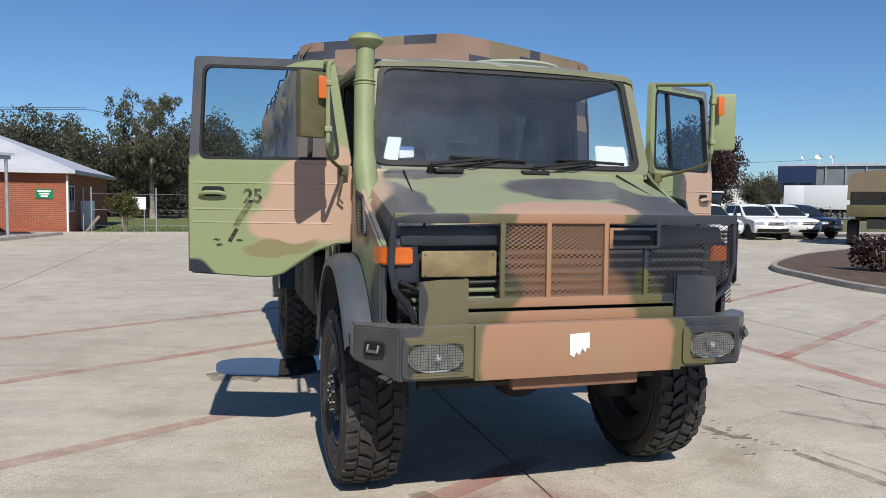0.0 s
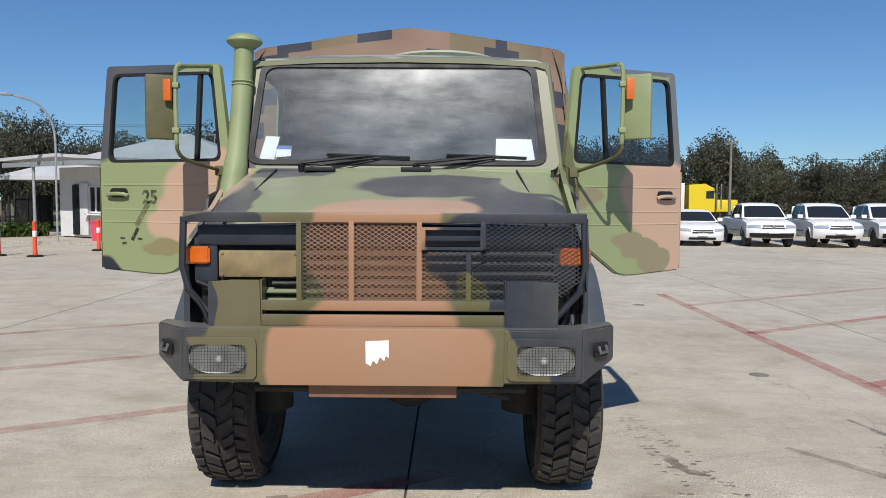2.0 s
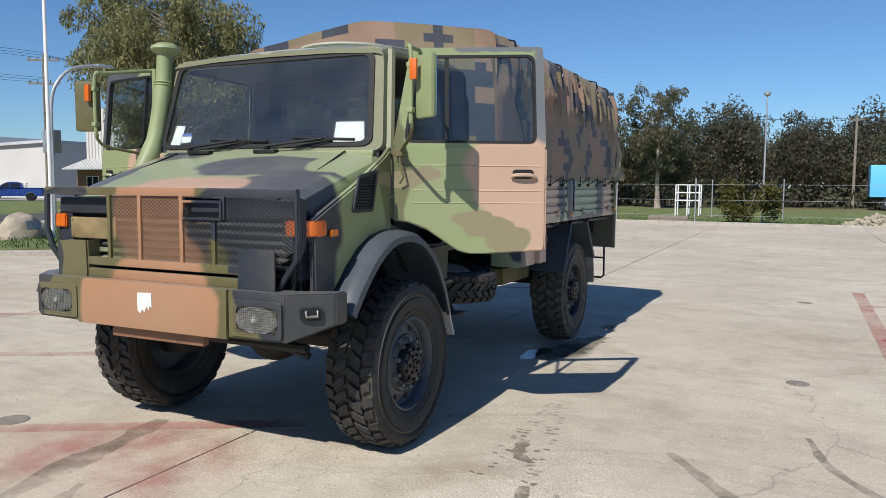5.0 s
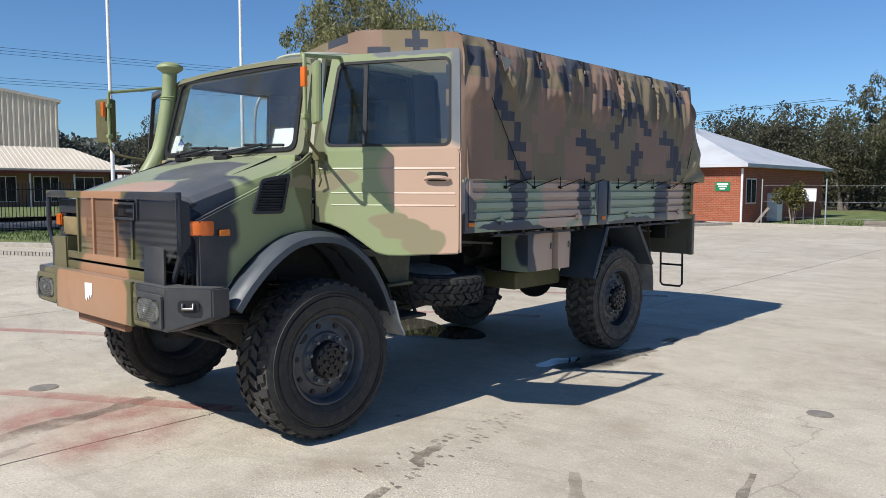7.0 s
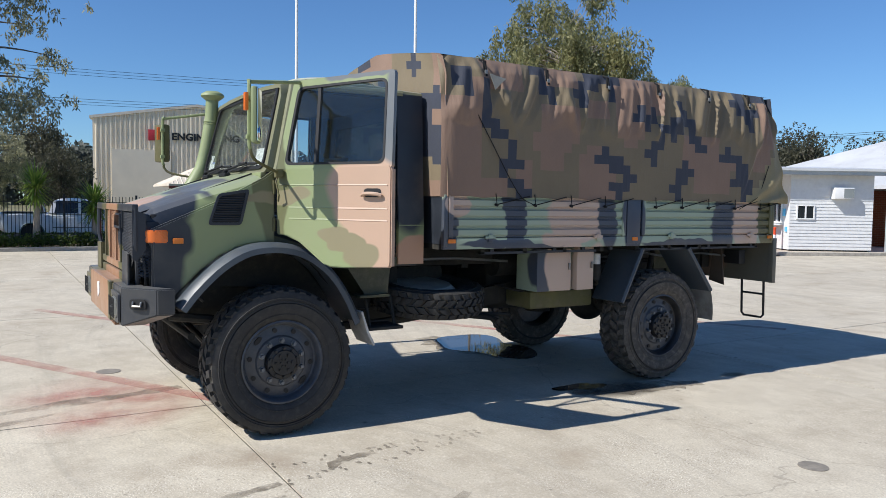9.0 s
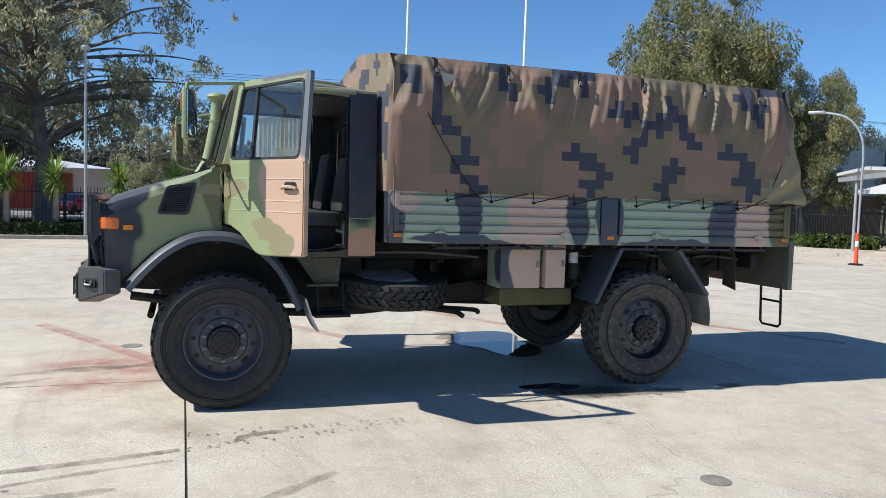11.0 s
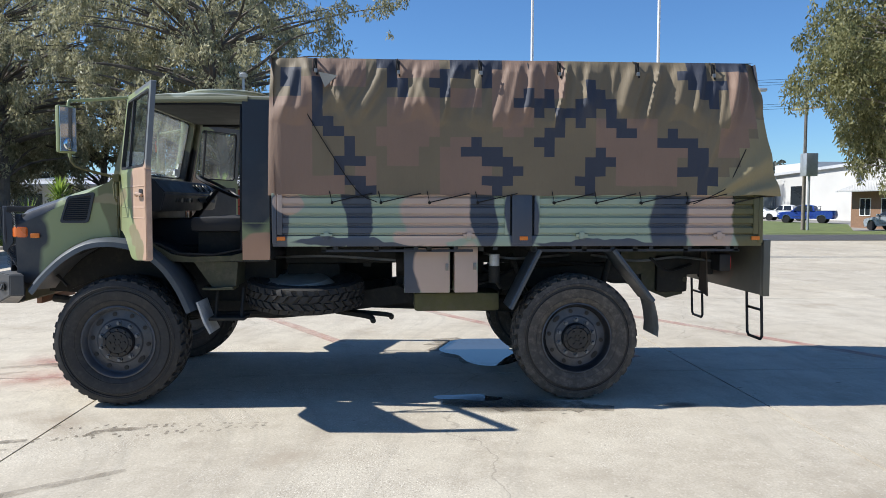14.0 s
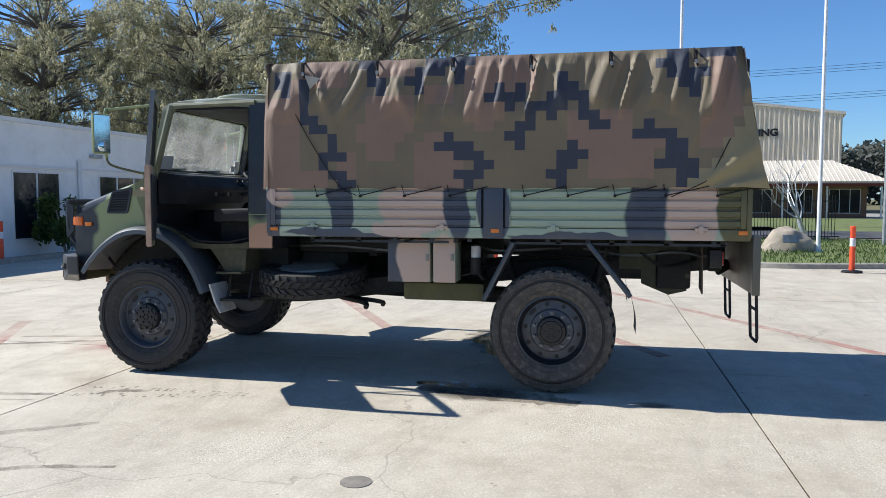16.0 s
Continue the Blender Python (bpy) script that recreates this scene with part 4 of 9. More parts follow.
for x0, x1, piv in ((-0.42, 0.08, -0.56), (0.30, 0.78, 0.12)):
    wp = B()
    a, b = WSM(x0, 0.125, 0.022), WSM(x1, 0.100, 0.022)
    tube(wp, [a, b], 0.010, 6)
    p0 = Vector((piv, -0.135, 1.925))
    tube(wp, [p0, p0 + Vector((0.0, -0.01, 0.02)), (a + b) / 2 + Vector((0, -0.012, 0.004))], 0.010, 6)
    tube(wp, [p0 + Vector((0.05, 0, 0)), (a * 0.35 + b * 0.65) + Vector((0, -0.008, -0.004))], 0.004, 5)
    cyl(wp, (piv, -0.12, 1.885), (piv, -0.14, 1.940), 0.022, seg=10)
    part("wiper", wp, M_BLACK, truck)
rf = B()
rows = []
for i in range(9):
    t = i / 8
    y = 0.06 + t * 1.17
    z = 2.605 + 0.03 * math.sin(math.pi * min(1, t * 1.1)) - (0.03 if i == 0 else 0)
    hw = 0.915 + 0.045 * t
    sec = [(-hw, z - 0.055), (-hw + 0.012, z - 0.015), (-hw + 0.06, z), (-0.5, z + 0.02), (0, z + 0.028)]
    sec = sec + [(-a, b) for a, b in reversed(sec[:-1])]
    rows.append([(a, y, b) for a, b in sec])
grid(rf, rows)
ge = bmesh.ops.extrude_face_region(rf, geom=rf.faces[:])["geom"]
bmesh.ops.translate(rf, vec=(0, 0, -0.03), verts=[v for v in ge if isinstance(v, bmesh.types.BMVert)])
bmesh.ops.recalc_face_normals(rf, faces=rf.faces[:])
part("roof", rf, M_CABTOP, truck)
ht = B()
lathe(ht, [(0.36, -0.05), (0.36, 0.014), (0.385, 0.018), (0.385, 0.028), (0.36, 0.036), (0.0, 0.042)], Matrix.Translation((0.25, 0.72, 2.672)), 36)
part("roof_hatch", ht, M_CABTOP, truck)
for s in (-1, 1):
    f = side(s)(0.945)
    bpil = B()
    slope = lambda u, v, w, s=s: Vector((s * (1.015 - max(0, v - 1.55) * 0.055 - 0.05 + w), u, v))
    prism(bpil, [(1.0, 1.21), (1.23, 1.21), (1.23, 1.53), (1.23, 2.57), (1.0, 2.57), (1.0, 1.53)], slope, 0.05)
    part("cab_corner", bpil, M_PAINT, truck)
    pt = B()
    prism(pt, [(0.99, 1.22), (1.19, 1.22), (1.19, 2.56), (0.99, 2.56)], lambda u, v, w, s=s: Vector((s * (0.955 - max(0, v - 1.55) * 0.055 - w), u, v)), 0.012)
    part("pillar_trim", pt, M_DASH, truck)
    sm = B()
    box(sm, s * 1.014, s * 1.019, 1.0, 1.232, 1.520, 1.527)
    part("corner_seam", sm, M_PALE, truck)
    ap = B()
    tube(ap, [(s * 0.985, 0.0, 1.88), (s * 0.975, 0.03, 1.98), (s * 0.91, 0.16, 2.57)], 0.035, 8)
    part("a_pillar", ap, M_CABTOP, truck)
    tr = B()
    tube(tr, [(s * 0.905, 0.14, 2.565), (s * 0.945, 1.05, 2.575)], 0.028, 8)
    part("roof_rail", tr, M_CABTOP, truck)
    si = B()
    sill = [(-0.02, 1.40), (0.12, 1.385), (0.26, 1.30), (0.40, 1.20), (0.55, 1.19), (1.0, 1.20), (1.0, 1.27), (0.9, 1.245), (0.55, 1.235), (0.40, 1.26), (0.20, 1.38), (-0.02, 1.45)]
    prism(si, sill, side(s)(0.95), 0.045)
    part("door_sill", si, M_STEP, truck)
    jm = B()
    tube(jm, [(s * 0.975, 0.0, 1.42), (s * 0.975, 0.3, 1.34), (s * 0.975, 0.46, 1.262), (s * 0.975, 0.75, 1.25), (s * 0.975, 0.985, 1.30), (s * 0.955, 0.985, 2.0), (s * 0.93, 0.985, 2.53), (s * 0.90, 0.2, 2.535)], 0.014, 6)
    part("door_seal", jm, M_BLACK, truck)
rear = B()
fr_ = lambda u, v, w: Vector((u, 1.20 + w, v))
ring(rear, rounded([(-1.0, 1.22), (1.0, 1.22), (0.945, 2.57), (-0.945, 2.57)], 0.02), rounded([(-0.80, 1.95), (0.80, 1.95), (0.77, 2.42), (-0.77, 2.42)], 0.06), fr_, 0.035)
part("cab_back", rear, M_DARK, truck)
rg = B()
prism(rg, rounded([(-0.81, 1.94), (0.81, 1.94), (0.78, 2.43), (-0.78, 2.43)], 0.06), lambda u, v, w: Vector((u, 1.21 + w, v)), 0.004)
rgo = part("rear_window", rg, M_GLASS, truck)
rgo.visible_shadow = False
flo = B()
box(flo, -0.95, 0.95, 0.42, 1.2, 1.19, 1.23)
prism(flo, [(0.0, 1.36), (0.02, 1.40), (0.25, 1.32), (0.44, 1.22), (0.42, 1.19), (0.22, 1.28)], lambda u, v, w: Vector((-0.95 + w, u, v)), 1.9)
part("cab_floor", flo, M_DASH, truck)
fw = B()
box(fw, -0.95, 0.95, -0.06, -0.02, 1.30, 1.92)
part("firewall", fw, M_DASH, truck)
tun = B()
box(tun, -0.24, 0.24, 0.0, 0.75, 1.20, 1.55, 0.05)
part("engine_tunnel", tun, M_DASH, truck)
hl = B()
box(hl, -0.90, 0.90, 0.12, 1.19, 2.545, 2.565)
part("headlining", hl, M_CABIN, truck)
ds = B()
prism(ds, [(0.0, 1.62), (0.30, 1.62), (0.34, 1.78), (0.24, 1.90), (0.0, 1.93)], lambda u, v, w: Vector((-0.93 + w, u, v)), 1.86)
bmesh.ops.bevel(ds, geom=ds.edges[:], offset=0.012, segments=2, affect="EDGES")
dash = part("dashboard", ds, M_DASH, truck)
for k in range(5):
    kn = B()
    x = -0.70 + k * 0.12
    lathe(kn, [(0.045, 0), (0.047, 0.012), (0.04, 0.012), (0.04, 0.006), (0, 0.006)], Matrix.Translation((x, 0.29, 1.84)) @ Euler((radians(-50), 0, 0)).to_matrix().to_4x4(), 18)
    part("gauge", kn, M_STEEL if k % 2 else M_BLACK, dash)
for k in range(7):
    tg_ = B()
    box(tg_, 0.02 + k * 0.085, 0.07 + k * 0.085, 0.318, 0.330, 1.70, 1.745, 0.004)
    part("switch", tg_, M_STEEL if k % 3 == 1 else M_CABIN, dash)
gp = B()
prism(gp, rounded([(-0.78, 1.70), (-0.16, 1.70), (-0.16, 1.86), (-0.78, 1.86)], 0.03), lambda u, v, w: Vector((u, 0.352 - 0.5 * (v - 1.70) - w, v)), 0.012)
part("instrument_panel", gp, M_CABIN, dash)
sw_ = B()
mm = Matrix.Translation((-0.45, 0.46, 1.86)) @ Euler((radians(-28), 0, 0)).to_matrix().to_4x4()
pts = [mm @ Vector((0.225 * math.cos(a), 0.225 * math.sin(a), 0)) for a in (2 * math.pi * k / 28 for k in range(29))]
tube(sw_, pts, 0.016, 8)
for a in (0.3, 2.84, 4.71):
    tube(sw_, [mm @ Vector((0, 0, -0.03)), mm @ Vector((0.22 * math.cos(a), 0.22 * math.sin(a), 0))], 0.011, 6)
cyl(sw_, mm @ Vector((0, 0, -0.03)), (-0.45, 0.18, 1.5), 0.03, seg=10)
part("steering_wheel", sw_, M_BLACK, truck)
for s in (-1, 1):
    se = B()
    box(se, s * 0.24, s * 0.78, 0.50, 0.98, 1.44, 1.57, 0.04)
    seat = part("seat", se, M_SEAT, truck, "black vinyl cab seat")
    sb = B()
    m = Matrix.Translation((s * 0.51, 1.02, 1.56)) @ Euler((radians(-8), 0, 0)).to_matrix().to_4x4()
    if s < 0:
        box(sb, -0.25, 0.25, -0.05, 0.05, 0.0, 0.58, 0.045, m)
    else:
        box(sb, -0.25, 0.25, -0.05, 0.05, 0.0, 0.50, 0.045, m)
    part("backrest", sb, M_SEAT, seat)
    sbx = B()
    box(sbx, s * 0.28, s * 0.72, 0.55, 0.95, 1.23, 1.44, 0.015)
    part("seat_box", sbx, M_CHASSIS, seat)

# doors
DOOR = [(0.0, 1.46), (0.10, 1.45), (0.22, 1.405), (0.33, 1.33), (0.43, 1.262), (0.50, 1.245), (0.60, 1.245), (0.985, 1.265), (0.995, 1.30), (0.995, 1.92), (0.98, 1.955), (0.0, 1.935)]
WINO = [(0.0, 1.93), (0.995, 1.93), (0.975, 2.59), (0.115, 2.565)]
WINI = [(0.072, 1.965), (0.93, 1.965), (0.918, 2.535), (0.160, 2.515)]


def door(s, hinge, angle, name, label):
    h = Matrix.Translation(hinge) @ Euler((0, 0, radians(-s * angle))).to_matrix().to_4x4()
    lean = lambda v: -0.09 * max(0, v - 1.93)
    f = lambda u, v, w: h @ Vector((s * (lean(v) + w), u, v))
    bm = B()
    prism(bm, DOOR, f, -0.045)
    bmesh.ops.bevel(bm, geom=bm.edges[:], offset=0.008, segments=2, affect="EDGES")
    d = part(name, bm, M_PAINT, truck, label)
    fr = B()
    ring(fr, rounded(WINO, 0.03), rounded(WINI, 0.055), lambda u, v, w: f(u, v, -0.005 + w), -0.035)
    part("window_frame", fr, M_PAINT, d)
    rb = B()
    ring(rb, rounded([(0.068, 1.961), (0.934, 1.961), (0.922, 2.539), (0.156, 2.519)], 0.055), rounded([(0.09, 1.978), (0.918, 1.978), (0.906, 2.522), (0.174, 2.502)], 0.05), lambda u, v, w: f(u, v, -0.002 + w), -0.030)
    rb2 = part("window_seal", rb, M_BLACK, d)
    gb_ = B()
    prism(gb_, rounded([(0.075, 1.966), (0.93, 1.966), (0.917, 2.533), (0.162, 2.513)], 0.05), lambda u, v, w: f(u, v, -0.018 + w), -0.004)
    go = part("window_glass", gb_, M_SIDEGLASS, d)
    go.visible_shadow = False
    bar = B()
    ub = 0.335 if s > 0 else 0.245
    prism(bar, [(ub, 1.965), (ub + 0.026, 1.965), (ub + 0.026, 2.525), (ub, 2.522)], lambda u, v, w: f(u, v, -0.008 + w), -0.025)
    part("quarter_bar", bar, M_BLACK, d)
    for z in (1.815, 1.655, 1.575):
        cr = B()
        prism(cr, [(0.0, z + 0.010), (0.0035, z), (0.0, z - 0.003)], lambda u, v, w, z=z: f((0.03 if z > 1.8 else 0.12) + w, v, u - 0.001), 0.935 if z > 1.8 else 0.845)
        part("door_crease", cr, M_PAINT, d)
    hd_ = B()
    prism(hd_, rounded([(0.775, 1.735), (0.915, 1.735), (0.915, 1.795), (0.775, 1.795)], 0.028), lambda u, v, w: f(u, v, -0.002 + w), 0.004)
    hnd = part("handle_recess", hd_, M_BLACK, d)
    hh = B()
    tube(hh, smooth_path([f(0.765, 1.748, 0.012), f(0.80, 1.758, 0.03), f(0.88, 1.758, 0.03), f(0.925, 1.748, 0.012)], 4), 0.013, 7)
    part("door_handle", hh, M_PAINT, hnd)
    for z in (1.53, 1.80):
        hi = B()
        cyl(hi, h @ Vector((s * 0.012, -0.012, z - 0.05)), h @ Vector((s * 0.012, -0.012, z + 0.05)), 0.013, seg=10)
        part("hinge", hi, M_OLIVE, d)
    ed = B()
    prism(ed, [(0.9955, 1.275), (1.0, 1.275), (1.0, 1.925), (0.9955, 1.925)], lambda u, v, w: f(u, v, -0.004 + w), -0.038)
    part("door_edge", ed, M_TANEDGE if s > 0 else M_OLIVE, d)
    # inner trim
    tr = B()
    prism(tr, rounded([(0.08, 1.50), (0.30, 1.44), (0.50, 1.30), (0.93, 1.31), (0.93, 1.88), (0.08, 1.88)], 0.04), lambda u, v, w: f(u, v, -0.046 + w), -0.012)
    part("door_trim", tr, M_DASH, d)
    return f, d


fl, dl = door(1, (1.022, -0.01, 0), 60.0, "cab_door", "open passenger door with camouflage paint and a sliding window")
frr, dr = door(-1, (-1.022, -0.01, 0), 72.0, "cab_door", "open driver door with a stencilled number and scraped paint")
# stencilled number and scrape on the driver's door
cu = bpy.data.curves.new("number", "FONT")
cu.body, cu.size, cu.align_x, cu.extrude, cu.offset = "25", 0.118, "CENTER", 0.0008, 0.004
tmp = new("number_source", cu)
dg = bpy.context.evaluated_depsgraph_get()
num = bpy.data.meshes.new_from_object(tmp.evaluated_get(dg))
bpy.data.objects.remove(tmp)
num.materials.clear()
M_STENCIL = worn_paint("stencil_paint", (0.02, 0.02, 0.018), 0.50, 30)
num.materials.append(M_STENCIL)
num.transform(Matrix(((-1, 0, 0, 0), (0, 1, 0, 0), (0, 0, 1, 0), (0, 0, 0, 1))))
for v in num.vertices:
    v.co = frr(0.60 + v.co.x, 1.70 + v.co.y, 0.002 + v.co.z)
no = new("door_number", num)
no.parent = dr
M_SCRAPE = worn_paint("scraped_through", (0.022, 0.024, 0.02), 0.42, 45, 1.0, 0.1)
for quad in ([(0.757, 1.466), (0.735, 1.455), (0.688, 1.535), (0.708, 1.546)], [(0.80, 1.475), (0.83, 1.480), (0.848, 1.470), (0.81, 1.464)], [(0.795, 1.452), (0.832, 1.443), (0.822, 1.428), (0.785, 1.438)], [(0.705, 1.472), (0.68, 1.477), (0.66, 1.468), (0.69, 1.460)]):
    scb = B()
    prism(scb, quad, lambda u, v, w: frr(u, v, 0.0015 + w), 0.001)
    part("scraped_paint", scb, M_SCRAPE, dr, "dark scrape in the door paint")
scb = B()
prism(scb, [(0.69, 1.55), (0.725, 1.56), (0.64, 1.70), (0.60, 1.69)], lambda u, v, w: frr(u, v, 0.0013 + w), 0.001)
part("rubbed_paint", scb, worn_paint("rubbed_patch", (0.15, 0.13, 0.065), 0.5, 14, 0.7, 0.25), dr, "brownish rubbed streak in the door paint")

# mirrors on tubular arms
def mirror(s, f, d, at, label):
    x, y, z0, z1 = at
    yaw_ = -28 if s > 0 else 22
    half = 0.083 if s > 0 else 0.086
    hb = B()
    box(hb, -half, half, -0.012 if s > 0 else -0.03, 0.03, z0, z1, 0.02, Matrix.Translation((s * x, y, 0)) @ Euler((0, 0, radians(yaw_))).to_matrix().to_4x4())
    m = part("mirror", hb, M_PALE if s > 0 else M_OLIVE, d, label)
    m.matrix_parent_inverse = Matrix.Identity(4)
    gl_ = B()
    box(gl_, -half + 0.01, half - 0.01, 0.031, 0.034, z0 + 0.015, z1 - 0.015, 0, Matrix.Translation((s * x, y, 0)) @ Euler((0, 0, radians(yaw_))).to_matrix().to_4x4())
    lathe(gl_, [(0.045, 0), (0.04, 0.008), (0, 0.014)], Matrix.Translation((s * x, y, z0 + 0.07)) @ Euler((0, 0, radians(yaw_))).to_matrix().to_4x4() @ Matrix.Translation((0, 0.035, 0)) @ Euler((radians(-90), 0, 0)).to_matrix().to_4x4(), 20)
    part("mirror_glass", gl_, M_MIRROR, m)
    li = B()
    xm = s * (x - 0.05)
    box(li, xm - 0.022, xm + 0.022, y - 0.055, y - 0.03, z1 - 0.15, z1 - 0.03, 0.006)
    part("repeater_lamp", li, M_AMBER, m)
    arm = B()
    xa = s * (x - 0.085)
    top, bot = f(0.17, 2.55, 0.0), f(0.05, 1.90, 0.02)
    tube(arm, smooth_path([top, (xa * 0.75 + top.x * 0.25, y * 0.9, z1 + 0.055), (xa * 0.98, y, z1 + 0.055), (xa, y - 0.01, z1 + 0.0), (xa, y - 0.01, z0 + 0.02), (xa, y, z0 - 0.03)], 6), 0.013, 8)
    for z in (z0 + 0.05, z1 - 0.06):
        box(arm, xa - 0.02, xa + 0.02, y - 0.03, y + 0.01, z - 0.015, z + 0.015, 0.004)
    part("mirror_arm", arm, M_PALE, m)
    low = B()
    tube(low, smooth_path([(xa, y, z0 - 0.02), (xa, y + 0.005, z0 - 0.06), (xa * 0.8 + bot.x * 0.2, y * 0.8, z0 - 0.11), bot], 6), 0.011, 8)
    part("lower_arm", low, M_OLIVE, m)
    br = B()
    box(br, -0.03, 0.03, -0.035, 0.02, -0.03, 0.03, 0.006, Matrix.Translation(bot))
    tube(br, [bot + Vector((0, -0.01, 0.0)), bot + Vector((s * 0.01, -0.03, -0.06)), bot + Vector((s * 0.03, -0.015, -0.16)), bot + Vector((s * 0.0, -0.01, -0.2))], 0.007, 6)
    part("arm_bracket", br, M_OLIVE, m)


mirror(1, fl, dl, (1.385, -0.28, 2.08, 2.45), "pale green door mirror on a tubular arm")
mirror(-1, frr, dr, (1.30, -0.37, 2.06, 2.42), "olive door mirror on a tubular arm")

# snorkel
sn = B()
tube(sn, smooth_path([(-0.955, -0.30, 1.62), (-0.96, -0.22, 1.75), (-0.958, -0.08, 2.0), (-0.945, 0.0, 2.40), (-0.935, 0.018, 2.66)], 5), 0.06, 16, radii=[0.075] * 4 + [0.07] * 6 + [0.062] * 6 + [0.058] * 5)
for k, z in enumerate((2.42, 2.44)):
    lathe(sn, [(0.062, -0.006), (0.068, 0), (0.062, 0.006)], Matrix.Translation((-0.944, 0.003, z)), 20)
snork = part("snorkel", sn, M_PALE, truck, "pale green raised air intake")
cp = B()
lathe(cp, [(0.06, -0.05), (0.10, -0.02), (0.108, -0.008), (0.10, 0.012), (0.06, 0.035), (0.0, 0.042)], Matrix.Translation((-0.934, 0.02, 2.69)), 28)
part("intake_cap", cp, M_PALE, snork)
sb_ = B()
box(sb_, -1.03, -0.92, -0.36, -0.16, 1.50, 1.74, 0.035)
part("intake_base", sb_, M_PALE, snork)

# fenders and step
for s in (-1, 1):
    fe = B()
    arc = smooth_path([(-0.735, 0.985), (-0.62, 1.125), (-0.45, 1.28), (-0.25, 1.385), (-0.02, 1.405), (0.20, 1.35), (0.40, 1.20), (0.54, 1.0), (0.63, 0.80)], 4)
    n = len(arc)
    rows = []
    for i, p in enumerate(arc):
        t = (arc[min(i + 1, n - 1)] - arc[max(i - 1, 0)]).normalized()
        nrm = Vector((-t.y, t.x))
        row = []
        for x, off in ((0.72, -0.03), (0.98, -0.005), (1.07, 0.0), (1.125, -0.008), (1.16, -0.035), (1.165, -0.075), (1.145, -0.075), (1.135, -0.045), (1.05, -0.03), (0.72, -0.06)):
            q = Vector((p.x, p.y)) + nrm * off
            row.append((s * x, q.x, q.y))
        rows.append(row)
    grid(fe, rows)
    bmesh.ops.recalc_face_normals(fe, faces=fe.faces[:])
    part("front_fender", fe, M_FENDER, truck, "dark grey plastic wheel arch flare")
    fp = B()
    prism(fp, [(0.63, 0.86), (0.645, 0.865), (0.70, 0.70), (0.752, 0.60), (0.738, 0.59), (0.685, 0.69)], lambda u, v, w, s=s: Vector((s * (0.80 + w), u, v)), 0.32)
    part("mud_flap", fp, surf("pale_mud_flap", (0.52, 0.51, 0.48), 0.8, dirt=0.3), truck)
    sx = B()
    prism(sx, [(0.58, 1.19), (0.95, 1.19), (0.93, 0.98), (0.74, 0.96)], lambda u, v, w, s=s: Vector((s * (0.62 + w), u, v)), 0.35)
    box(sx, s * 0.80, s * 1.03, 0.66, 0.92, 0.955, 0.975, 0.004)
    part("step_box", sx, M_STEP, truck)
    stp = B()
    box(stp, s * 0.82, s * 1.08, 0.72, 1.02, 0.70, 0.725, 0.006)
    tube(stp, [(s * 0.9, 0.76, 0.96), (s * 1.0, 0.76, 0.72)], 0.014, 6)
    tube(stp, [(s * 0.9, 0.98, 0.96), (s * 1.0, 0.98, 0.72)], 0.014, 6)
    part("cab_step", stp, M_CHASSIS, truck)

